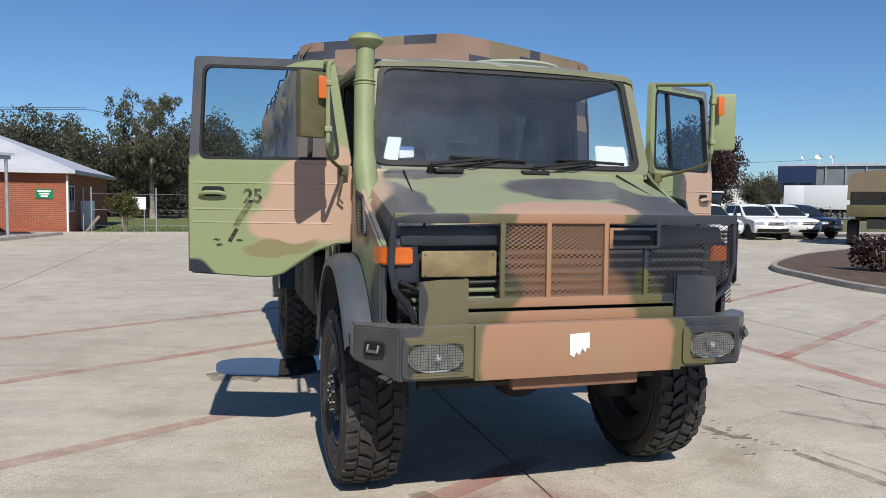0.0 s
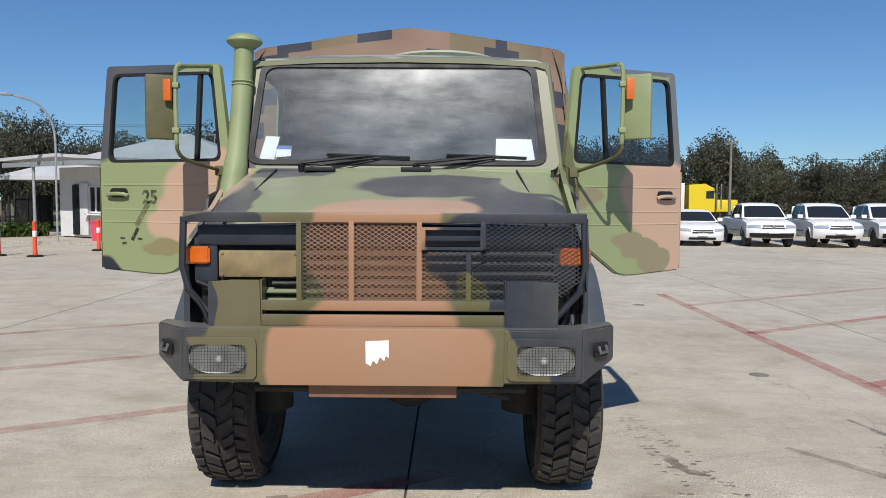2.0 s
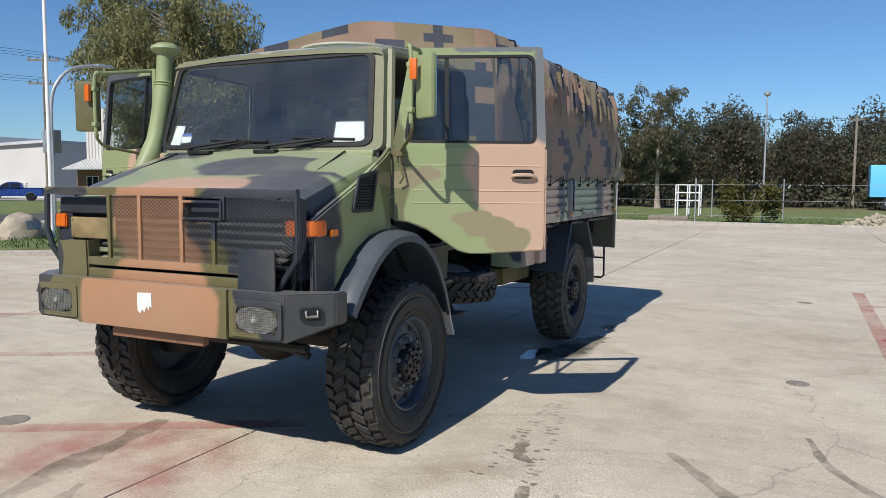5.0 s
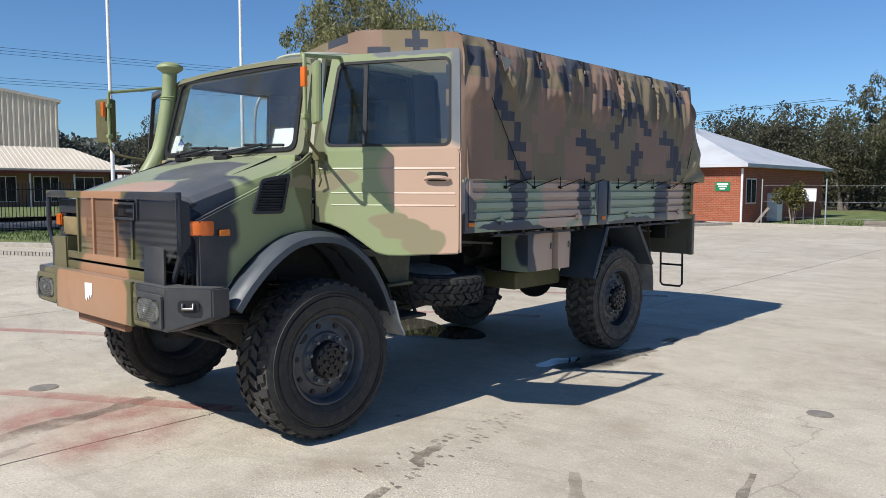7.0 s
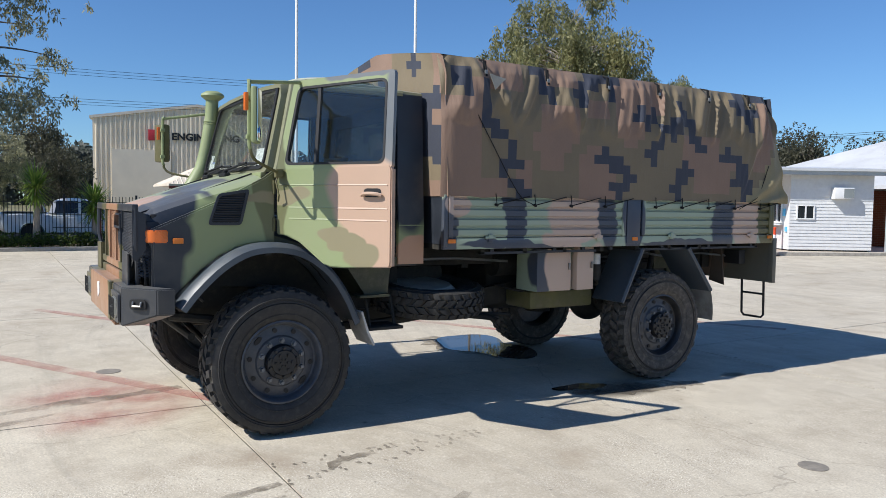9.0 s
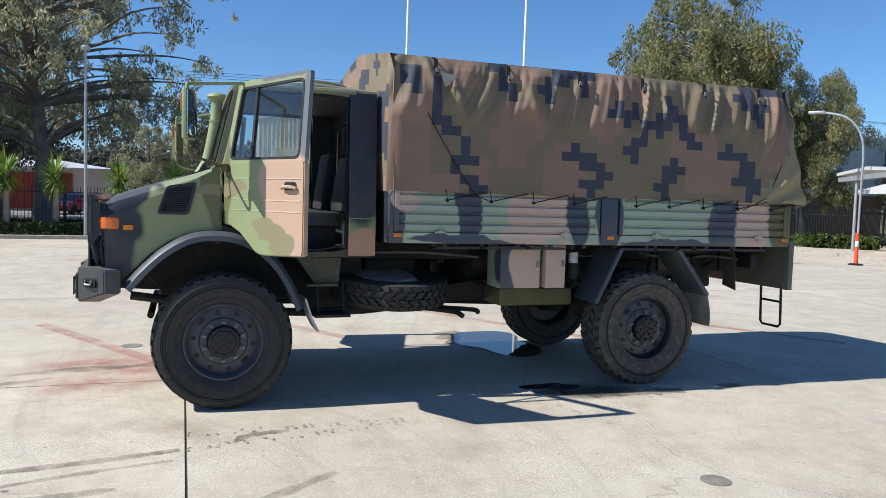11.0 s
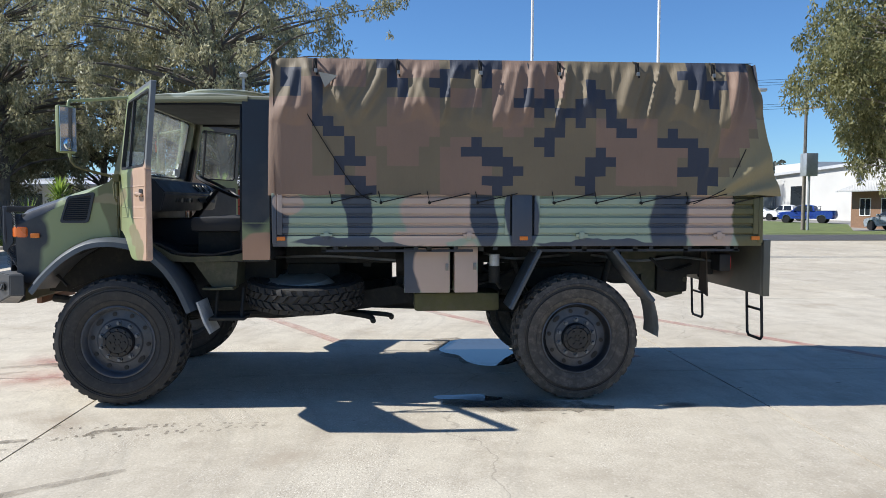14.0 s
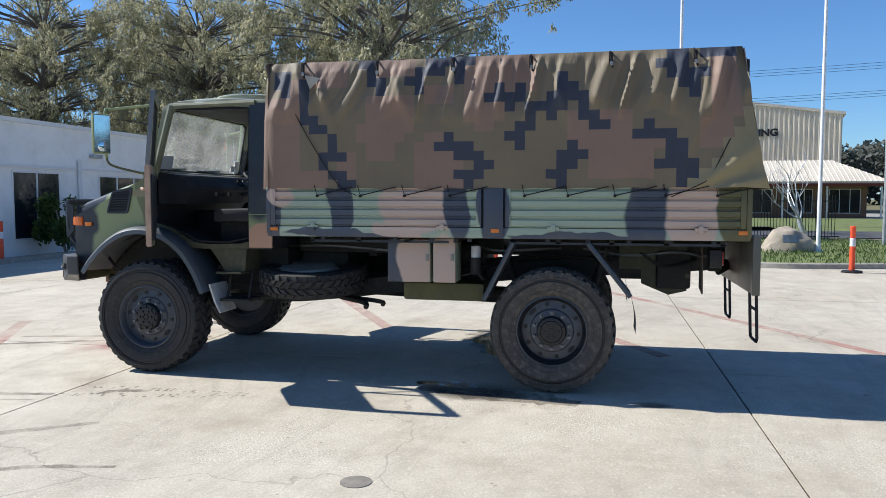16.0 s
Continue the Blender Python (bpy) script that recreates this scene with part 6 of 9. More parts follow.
for i in range(-7, 8):
    for j in range(-6, 6):
        if (i, j) == (0, 0) or (j == 5 and i > 3):
            continue
        o = new("slab", first.data)
        o.parent, o.location = yard, (GX + i * SLAB, GY + j * SLAB, 0)


def line(x0, y0, x1, y1, w=0.17):
    bm = B()
    a, b = Vector((x0, y0)), Vector((x1, y1))
    d = (b - a).normalized()
    n_ = Vector((-d.y, d.x)) * w / 2
    k = max(2, int((b - a).length / 0.5))
    rows = []
    for i in range(k + 1):
        p = a + (b - a) * i / k
        rows.append([(p.x + n_.x, p.y + n_.y, 0.004), (p.x - n_.x, p.y - n_.y, 0.004)])
    grid(bm, rows)
    return part("painted_line", bm, M_RED, yard, smooth=0)


S30, C30 = 0.5, math.sqrt(3) / 2
for v, x0, x1 in ((6.88, -7.2, -0.2), (4.58, -7.2, -0.6), (2.22, -6.6, -1.65), (-0.1, -3.2, 0.3), (-2.35, -1.2, 1.5), (-0.05, 4.3, 10.0), (2.4, 4.3, 12.0), (4.7, 4.3, 10.0)):
    y_of = lambda x: (v + S30 * x) / C30
    line(x0, y_of(x0), x1, y_of(x1))
line(4.30, -2.0, 4.28, 9.5)

# ---- surroundings: materials ----
def brick_wall(name):
    m, n, l = tree_of(name)
    bsdf = n["Principled BSDF"]
    geo = n.new("ShaderNodeNewGeometry")
    sep = n.new("ShaderNodeSeparateXYZ")
    l.new(geo.outputs["Position"], sep.inputs[0])
    com = n.new("ShaderNodeCombineXYZ")
    l.new(math_of(n, l, "ADD", sep.outputs[0], sep.outputs[1]), com.inputs[0]), l.new(sep.outputs[2], com.inputs[1])
    b = n.new("ShaderNodeTexBrick")
    b.inputs["Color1"].default_value, b.inputs["Color2"].default_value, b.inputs["Mortar"].default_value = (0.36, 0.088, 0.036, 1), (0.27, 0.066, 0.028, 1), (0.34, 0.24, 0.17, 1)
    b.inputs["Scale"].default_value, b.inputs["Brick Width"].default_value, b.inputs["Row Height"].default_value, b.inputs["Mortar Size"].default_value = 1.0, 0.24, 0.086, 0.006
    l.new(com.outputs[0], b.inputs["Vector"])
    c = mix_of(n, l, ramp_of(n, l, noise_of(n, l, geo.outputs["Position"], 1.2, 4), 0.3, 0.7, 0, 0.3), b.outputs["Color"], (0.2, 0.07, 0.04))
    l.new(c, bsdf.inputs["Base Color"])
    bsdf.inputs["Roughness"].default_value = 0.85
    bump_of(n, l, b.outputs["Fac"], -0.5, 0.01, bsdf)
    return m


M_BRICK = brick_wall("red_brick")
M_ROOFW = surf("white_steel_roof", (0.52, 0.53, 0.54), 0.45, var=0.06, scale=0.6, dirt=0.15)
M_WHITE = surf("white_wall_paint", (0.86, 0.86, 0.84), 0.7, var=0.06, scale=0.8, dirt=0.12)
M_CREAM = surf("cream_steel_sheet", (0.82, 0.71, 0.53), 0.55, var=0.08, scale=0.4)
M_CREAMROOF = surf("cream_roof_sheet", (0.68, 0.60, 0.48), 0.5, var=0.08, scale=0.4)
M_FACTORY = surf("pale_factory_wall", (0.56, 0.55, 0.52), 0.6, var=0.06, scale=0.3)
M_GREYB = surf("grey_steel_wall", (0.20, 0.22, 0.22), 0.6, var=0.12, scale=0.5)
M_NAVY = surf("navy_fascia", (0.02, 0.035, 0.085), 0.5)
M_BROWNW = surf("brown_render", (0.22, 0.13, 0.08), 0.8, var=0.15)
M_REDTRIM = surf("dark_red_trim", (0.18, 0.03, 0.02), 0.5)
M_DARKWIN = surf("dark_window", (0.018, 0.022, 0.026), 0.08, var=0.1, bump=0)
M_FRAME = surf("white_frame", (0.75, 0.75, 0.74), 0.5, var=0.04)
M_POLE = surf("galvanised_pole", (0.42, 0.44, 0.45), 0.45, 0.5, var=0.1)
M_FLAG = surf("white_pole_paint", (0.80, 0.80, 0.80), 0.4, var=0.04)
M_FENCE = surf("black_fence_steel", (0.010, 0.011, 0.012), 0.5)
M_WOODPOLE = surf("weathered_timber_pole", (0.22, 0.19, 0.155), 0.85, var=0.25)
M_HIVIS = surf("orange_bollard_plastic", (0.80, 0.085, 0.025), 0.5, var=0.08)
M_BAND = surf("reflective_band", (0.75, 0.76, 0.77), 0.4)
M_PINK = surf("pink_plastic_bin", (0.62, 0.06, 0.11), 0.5, var=0.06)
M_SIGN = surf("green_sign", (0.01, 0.20, 0.075), 0.4, var=0.05)
M_BLUE = surf("blue_panel", (0.13, 0.50, 0.78), 0.4, var=0.04)
M_YEL = surf("yellow_cab_paint", (0.75, 0.54, 0.02), 0.35, var=0.05)
M_CARW = surf("white_car_paint", (0.80, 0.79, 0.765), 0.35, var=0.03, scale=2, bump=0, coat=0.25)
M_CARS = surf("silver_car_paint", (0.34, 0.37, 0.40), 0.3, 0.3, var=0.05, bump=0, coat=0.6)
M_CARB = surf("blue_car_paint", (0.015, 0.045, 0.25), 0.25, var=0.05, bump=0, coat=0.6)
M_CARG = surf("faded_green_car_paint", (0.10, 0.15, 0.14), 0.45, var=0.15, bump=0)
M_CARK = surf("black_car_paint", (0.012, 0.013, 0.016), 0.25, var=0.1, bump=0, coat=0.6)
M_CARR = surf("red_car_paint", (0.62, 0.02, 0.10), 0.3, var=0.05, bump=0, coat=0.6)
M_LAMPC = surf("clear_headlamp", (0.62, 0.65, 0.68), 0.12, 0.5, var=0.05, bump=0)
M_ALLOY = surf("alloy_wheel", (0.42, 0.43, 0.44), 0.35, 0.8)
M_MULCH = surf("bark_mulch", (0.11, 0.072, 0.045), 0.95, var=0.5, scale=5, fine=35, bump=0.9)
M_ROCK = surf("pale_rubble", (0.42, 0.36, 0.27), 0.9, var=0.3, scale=3, fine=40, bump=0.5, vary=0.4)
M_BOULDER = surf("sandstone_boulder", (0.37, 0.315, 0.245), 0.9, var=0.35, scale=2.5, fine=30, bump=0.8)
M_BRONZE = surf("plaque_metal", (0.22, 0.24, 0.24), 0.4, 0.6)
M_BARK = surf("gum_bark", (0.30, 0.26, 0.21), 0.9, var=0.4, scale=2, fine=25, bump=0.6)
M_BARKD = surf("dark_bark", (0.075, 0.060, 0.048), 0.95, var=0.4, scale=2, fine=25, bump=0.6)
M_BARKM = surf("brown_bark", (0.15, 0.13, 0.11), 0.95, var=0.4, scale=2, fine=25, bump=0.6)
M_LEAF = leafy("gum_leaves", (0.16, 0.172, 0.068), (0.48, 0.445, 0.21))
M_LEAF2 = leafy("gum_leaves_grey", (0.25, 0.25, 0.14), (0.62, 0.58, 0.38))
M_LEAFFAR = leafy("far_leaves", (0.080, 0.083, 0.050), (0.165, 0.155, 0.098), 0.25)
M_LEAFFAR2 = leafy("far_leaves_olive", (0.10, 0.105, 0.055), (0.20, 0.19, 0.11), 0.25)
M_LEAFRED = leafy("reddish_leaves", (0.045, 0.026, 0.024), (0.14, 0.075, 0.062), 0.6)
M_HEDGE = leafy("hedge_leaves", (0.045, 0.080, 0.016), (0.17, 0.24, 0.045), 1.5)
M_SHRUB = leafy("shrub_leaves", (0.05, 0.062, 0.02), (0.26, 0.22, 0.055), 1.5)
M_YUCCA = leafy("yucca_leaves", (0.102, 0.204, 0.034), (0.384, 0.480, 0.088), 1.0)
M_TUFT = leafy("grass_blades", (0.045, 0.090, 0.016), (0.13, 0.20, 0.045), 0.8)


# ---- lawns, kerbs, roads ----
def sheet(name, poly, z, m, label, cat):
    bm = B()
    f = bm.faces.new([bm.verts.new((x, y, z)) for x, y in poly])
    if f.normal.z < 0:
        f.normal_flip()
    bm.normal_update()
    bmesh.ops.recalc_face_normals(bm, faces=bm.faces[:])
    for f in bm.faces:
        if f.normal.z < 0:
            f.normal_flip()
    return tagged(part(name, bm, m, smooth=0), label, cat, kind="structure")


def kerb(pts, name="kerb", w=0.16, h=0.13, closed=False):
    bm = B()
    pts = [Vector(p) for p in pts]
    rows = []
    n = len(pts)
    for i, p in enumerate(pts):
        a, b = (pts[i - 1], pts[(i + 1) % n]) if closed else (pts[max(0, i - 1)], pts[min(n - 1, i + 1)])
        d = (b - a).normalized()
        nn = Vector((-d.y, d.x))
        rows.append([(p.x + nn.x * u, p.y + nn.y * u, z) for u, z in ((-w / 2, 0.0), (-w / 2 + 0.015, h - 0.02), (-w / 2 + 0.035, h), (w / 2, h), (w / 2, 0.0))])
    if closed:
        rows.append(rows[0])
    grid(bm, rows)
    bmesh.ops.recalc_face_normals(bm, faces=bm.faces[:])
    return tagged(part(name, bm, M_KERB), "low concrete kerb edging the yard", "kerb", kind="structure")


def soft(poly, n=5):
    """A closed polygon made into a soft loop."""
    pts = [Vector(p) for p in poly]
    k = len(pts)
    out = []
    for i in range(k):
        a, b, c, d = pts[i - 1], pts[i], pts[(i + 1) % k], pts[(i + 2) % k]
        for s in range(n):
            t = s / n
            out.append(0.5 * (2 * b + (c - a) * t + (2 * a - 5 * b + 4 * c - d) * t * t + (3 * b - a - 3 * c + d) * t ** 3))
    return [(p.x, p.y) for p in out]


lawn_poly = soft([(-20.6, 2.6), (-16.6, 5.0), (-13.0, 6.9), (-11.75, 8.2), (-11.9, 10.2), (-12.7, 12.0), (-14.6, 13.1), (-23.2, 15.2), (-23.6, 8), (-23.2, 2.4)])
sheet("lawn", lawn_poly, 0.11, M_GRASS, "mown green lawn with a boulder and flagpoles", "lawn")
kerb(lawn_poly, closed=True)
isl = soft([(12.2, 11.9), (11.3, 9.6), (10.75, 7.0), (11.5, 4.2), (14.5, 2.2), (19, 2.5), (24, 6), (26, 12), (24, 18.6), (18.2, 16.6), (14.6, 14.2)])
sheet("planting_bed", isl, 0.12, M_MULCH, "raised bed of brown bark mulch", "garden bed")
kerb(isl, closed=True)
sheet("back_lawn", [(-8.0, 31.6), (40, 31.6), (40, 58), (-30, 58), (-30, 41), (-8.0, 41)], 0.02, M_GRASS, "rough green lawn behind the yard", "lawn")
kerb([(x, 31.45) for x in range(-15, 42, 3)])
sheet("hedge_bed", [(-24, -13), (-21.1, -13), (-21.1, 2.2), (-24, 2.2)], 0.08, M_MULCH, "narrow planting bed along the fence", "garden bed")
kerb([(-21.0, y) for y in range(-13, 4, 2)])
sheet("verge", [(-40, -90), (-23.6, -90), (-23.6, 14.8), (-26, 16), (-40, 16)], 0.0, M_GRASS, "green verge beyond the fence", "lawn")
sheet("road", [(-34, -90), (-27, -90), (-27, 90), (-34, 90)], 0.012, M_ASPH, "asphalt street beyond the fence", "road")
sheet("far_verge", [(-40, 14), (-34.1, 14), (-34.1, 60), (-40, 60)], 0.01, M_GRASS, "grass strip beside the street", "lawn")
sheet("car_park", [(-85, -30), (-40, -30), (-40, 60), (-85, 60)], 0.004, surf("pale_car_park", (0.30, 0.28, 0.25), 0.85, var=0.15), "pale car park across the street", "car park")
sheet("office_lawn", [(-60.5, -3), (-40.2, -3), (-40.2, 30), (-60.5, 30)], 0.016, M_GRASS, "green lawn in front of the low office", "lawn")
sheet("street_lawn", [(-37, 20.0), (-35, 29.0), (-56, 41.5), (-82, 40.3)], 0.02, M_GRASS, "green grass strip along the side street", "lawn")
kerb([(-20.4, 25.9), (-18, 24.6), (-15, 23.8), (-12.4, 22.7), (-11.1, 22.9), (-9.6, 26.4), (-8.4, 31.2)])
sheet("house_path", [(-22, 26.3), (-20.4, 26.0), (-18, 24.7), (-15, 23.9), (-12.4, 22.8), (-11.15, 23.0), (-9.65, 26.5), (-8.45, 31.4), (-8.4, 32), (-22, 33)], 0.10, surf("pale_path", (0.46, 0.40, 0.32), 0.85, var=0.12), "raised pale concrete path round the guard house", "path")
sheet("brick_path", [(-8.2, 31.75), (-3.2, 31.75), (-3.4, 33.2), (-8.2, 33.2)], 0.05, surf("sandy_path", (0.42, 0.33, 0.20), 0.9), "sandy path beside the brick building", "path")
for at, r in (((3.43, 2.85), 0.095), ((3.50, 7.95), 0.10), ((-1.62, -0.83), 0.115), ((8.7, 9.1), 0.22)):
    bm = B()
    lathe(bm, [(r, -0.004), (r, 0.004), (r - 0.02, 0.006), (0.0, 0.006)], Matrix.Translation((*at, 0)), 28)
    part("drain_cover", bm, surf("rusty_iron_cover", (0.24, 0.215, 0.18), 0.8, 0.1, var=0.3, scale=12), yard, "round iron drain cover")


def puddle(at, rx, ry, seed, turn=0, label="thin puddle of water on the concrete under the truck"):
    bm = B()
    rng = random.Random(seed)
    ph = [rng.uniform(0, 6.28) for _ in range(4)]
    vs = []
    for k in range(40):
        a = 2 * math.pi * k / 40
        q = 1 + 0.22 * math.sin(2 * a + ph[0]) + 0.14 * math.sin(3 * a + ph[1]) + 0.08 * math.sin(5 * a + ph[2])
        u, v = rx * q * math.cos(a), ry * q * math.sin(a)
        c_, s_ = math.cos(radians(turn)), math.sin(radians(turn))
        vs.append(bm.verts.new((at[0] + u * c_ - v * s_, at[1] + u * s_ + v * c_, 0.0035)))
    bm.faces.new(vs)
    return tagged(part("puddle", bm, M_WATER, smooth=0), label, "puddle", kind="structure")


M_WATER, n_, l_ = tree_of("standing_water")
n_["Principled BSDF"].inputs["Base Color"].default_value = (0.05, 0.045, 0.04, 1)
n_["Principled BSDF"].inputs["Roughness"].default_value = 0.03
puddle((-15.9, 3.45), 2.3, 0.42, 5, 27, "shallow water standing along the kerb of the lawn")
puddle((-1.12, 3.28), 0.66, 0.52, 4)
puddle((1.03, 2.93), 0.11, 0.27, 2)

def stain(name_seed, pts, w, alpha=0.5):
    """Damp or oily tongue on the concrete along pts."""
    bm = B()
    rng = random.Random(name_seed)
    path = smooth_path([(x, y, 0.0030) for x, y in pts], 6)
    rows = []
    n = len(path)
    for i, p in enumerate(path):
        d = (path[min(i + 1, n - 1)] - path[max(i - 1, 0)]).normalized()
        nn = Vector((-d.y, d.x, 0))
        ww = w * (0.5 + 0.6 * rng.random()) * math.sin(math.pi * (0.08 + 0.84 * i / (n - 1))) ** 0.5
        rows.append([p + nn * ww, p - nn * ww])
    grid(bm, rows)
    return part("damp_stain", bm, M_STAIN, yard, "dark damp stain on the concrete", smooth=0)


M_STAIN = worn_paint("damp_concrete", (0.19, 0.16, 0.12), 0.44, 6.0, 0.72, 0.16)
# wet concrete round the small puddle and a damp spot beside it
for x, y, rx, ry in ((1.22, 3.22, 0.34, 0.52), (1.36, 4.68, 0.10, 0.18)):
    wet = B()
    wet.faces.new([wet.verts.new((x + u * rx * 1.1, y + v * ry * 1.1, 0.0036)) for u, v in ((-1, -1), (1, -1), (1, 1), (-1, 1))])
    part("damp_stain", wet, worn_paint("wet_concrete", (0.075, 0.064, 0.05), 0.30, 5.0, 0.9, 0.12, (x, y, rx, ry)), yard, "dark wet patch on the concrete", smooth=0)
# pink wash of old line paint
wash = B()
vs_ = [(-1.9, -2.1), (0.9, -2.1), (0.9, -0.2), (-1.9, -0.2)]
wash.faces.new([wash.verts.new((x, y, 0.002)) for x, y in vs_])
part("paint_wash", wash, worn_paint("washed_red", (0.46, 0.19, 0.155), 0.47, 1.6, 0.75, 0.2, (-0.45, -1.05, 1.1, 0.85)), yard, "faint red wash of old paint", smooth=0)
STREAKS = (
    ([(2.35, -2.4), (2.19, -1.1), (2.13, -0.7), (2.05, -0.32)], 0.055), ([(2.5, -1.4), (2.36, -0.9), (2.25, -0.36)], 0.035), ([(2.85, -1.9), (2.70, -0.95), (2.66, -0.66)], 0.06),
    ([(1.95, 0.05), (1.84, 0.15), (1.80, 0.42)], 0.06), ([(-0.2, -2.6), (-0.5, -1.3), (-0.56, -0.85), (-0.68, -0.34)], 0.12), ([(0.3, -2.6), (0.0, -1.9), (-0.2, -1.4)], 0.06),
    ([(4.1, -1.2), (3.2, -0.1), (2.7, 0.6)], 0.06), ([(4.5, -0.4), (3.7, 0.6), (3.5, 1.3)], 0.05), ([(1.15, 2.7), (1.28, 3.2), (1.35, 3.75), (1.45, 4.1)], 0.22), ([(-1.9, 2.9), (-1.2, 3.05), (-0.4, 3.2)], 0.42))
for k, (pts, w) in enumerate(STREAKS):
    stain(k, pts, w)
# wet prints of the tyre tread
rng = random.Random(12)
for x0, x1 in ((1.70, 1.70), (1.76, 1.76), (2.02, 1.78), (2.08, 1.83)):
    b = B()
    for k in range(26):
        t_ = k / 25
        x, y = x0 + (x1 - x0) * t_ + rng.uniform(-0.012, 0.012), -0.26 + 1.55 * t_ + rng.uniform(-0.01, 0.01)
        if rng.random() < 0.5:
            continue
        a_, l_ = rng.uniform(-0.5, 0.5), rng.uniform(0.010, 0.022)
        vs_ = []
        for q in range(7):
            an = 2 * math.pi * q / 7
            u_, v_ = 0.026 * math.cos(an) * rng.uniform(0.7, 1.2), l_ * math.sin(an) * rng.uniform(0.7, 1.2)
            vs_.append(b.verts.new((x + u_ * math.cos(a_) - v_ * math.sin(a_), y + u_ * math.sin(a_) + v_ * math.cos(a_), 0.0026)))
        b.faces.new(vs_)
    part("tread_print", b, M_STAIN, yard, "wet print of a tyre tread", smooth=0)


# ---- trees and plants ----
def leaf_quad(vs, fs, p, d, side_, ln, wd):
    i = len(vs)
    vs += [p, p + d * ln * 0.5 + side_ * wd, p + d * ln, p + d * ln * 0.5 - side_ * wd]
    fs.append((i, i + 1, i + 2, i + 3))


def crown_mesh(name, clumps, count, ln, wd, droop, seed, m):
    """Leaves scattered in clumps: (centre, radius) pairs."""
    rng = np.random.RandomState(seed)
    vs, fs = [], []
    weights = np.array([r ** 2 for c, r in clumps])
    pick = rng.choice(len(clumps), size=count, p=weights / weights.sum())
    dirs = rng.normal(size=(count, 3))
    rad = rng.uniform(0.25, 1.0, size=count) ** 0.5
    tip = rng.normal(size=(count, 3))
    size = rng.uniform(0.6, 1.3, size=count)
    for k in range(count):
        c, r = clumps[pick[k]]
        d = Vector(dirs[k]).normalized()
        p = Vector(c) + Vector((d.x * 0.85, d.y * 0.85, d.z * 1.15)) * r * rad[k]
        t = (Vector(tip[k]) * 0.6 + Vector((0, 0, -droop))).normalized()
        s = t.orthogonal()
        s.rotate(Matrix.Rotation(float(dirs[k][0]) * 3, 3, t))
        leaf_quad(vs, fs, p, t, s.normalized(), ln * size[k], wd * size[k])
    me = bpy.data.meshes.new(name)
    me.from_pydata([tuple(v) for v in vs], [], fs)
    me.materials.append(m)
    return me


def limb(bm, p, d, length, r, rng, depth, tips, bend=0.25, split=(2, 3)):
    pts, radii = [p.copy()], [r]
    q, dd = p.copy(), d.normalized()
    n = 5
    for i in range(n):
        dd = (dd + Vector((rng.uniform(-1, 1), rng.uniform(-1, 1), rng.uniform(-0.4, 0.8))) * bend * 0.5).normalized()
        q = q + dd * length / n
        pts.append(q.copy())
        radii.append(r * (1 - 0.5 * (i + 1) / n))
    tube(bm, pts, r, 7 if depth > 1 else 5, radii)
    if depth <= 0:
        tips.append((q, length))
        return
    if depth <= 1:
        tips.append((pts[3], length * 0.8))
    for k in range(rng.randint(*split)):
        a = rng.uniform(0, 2 * math.pi)
        nd = (dd + Vector((math.cos(a), math.sin(a), rng.uniform(0.0, 0.5))) * rng.uniform(0.6, 1.1)).normalized()
        limb(bm, pts[rng.choice((3, 4, 5))], nd, length * rng.uniform(0.55, 0.8), radii[4] * 0.8, rng, depth - 1, tips, bend, split)


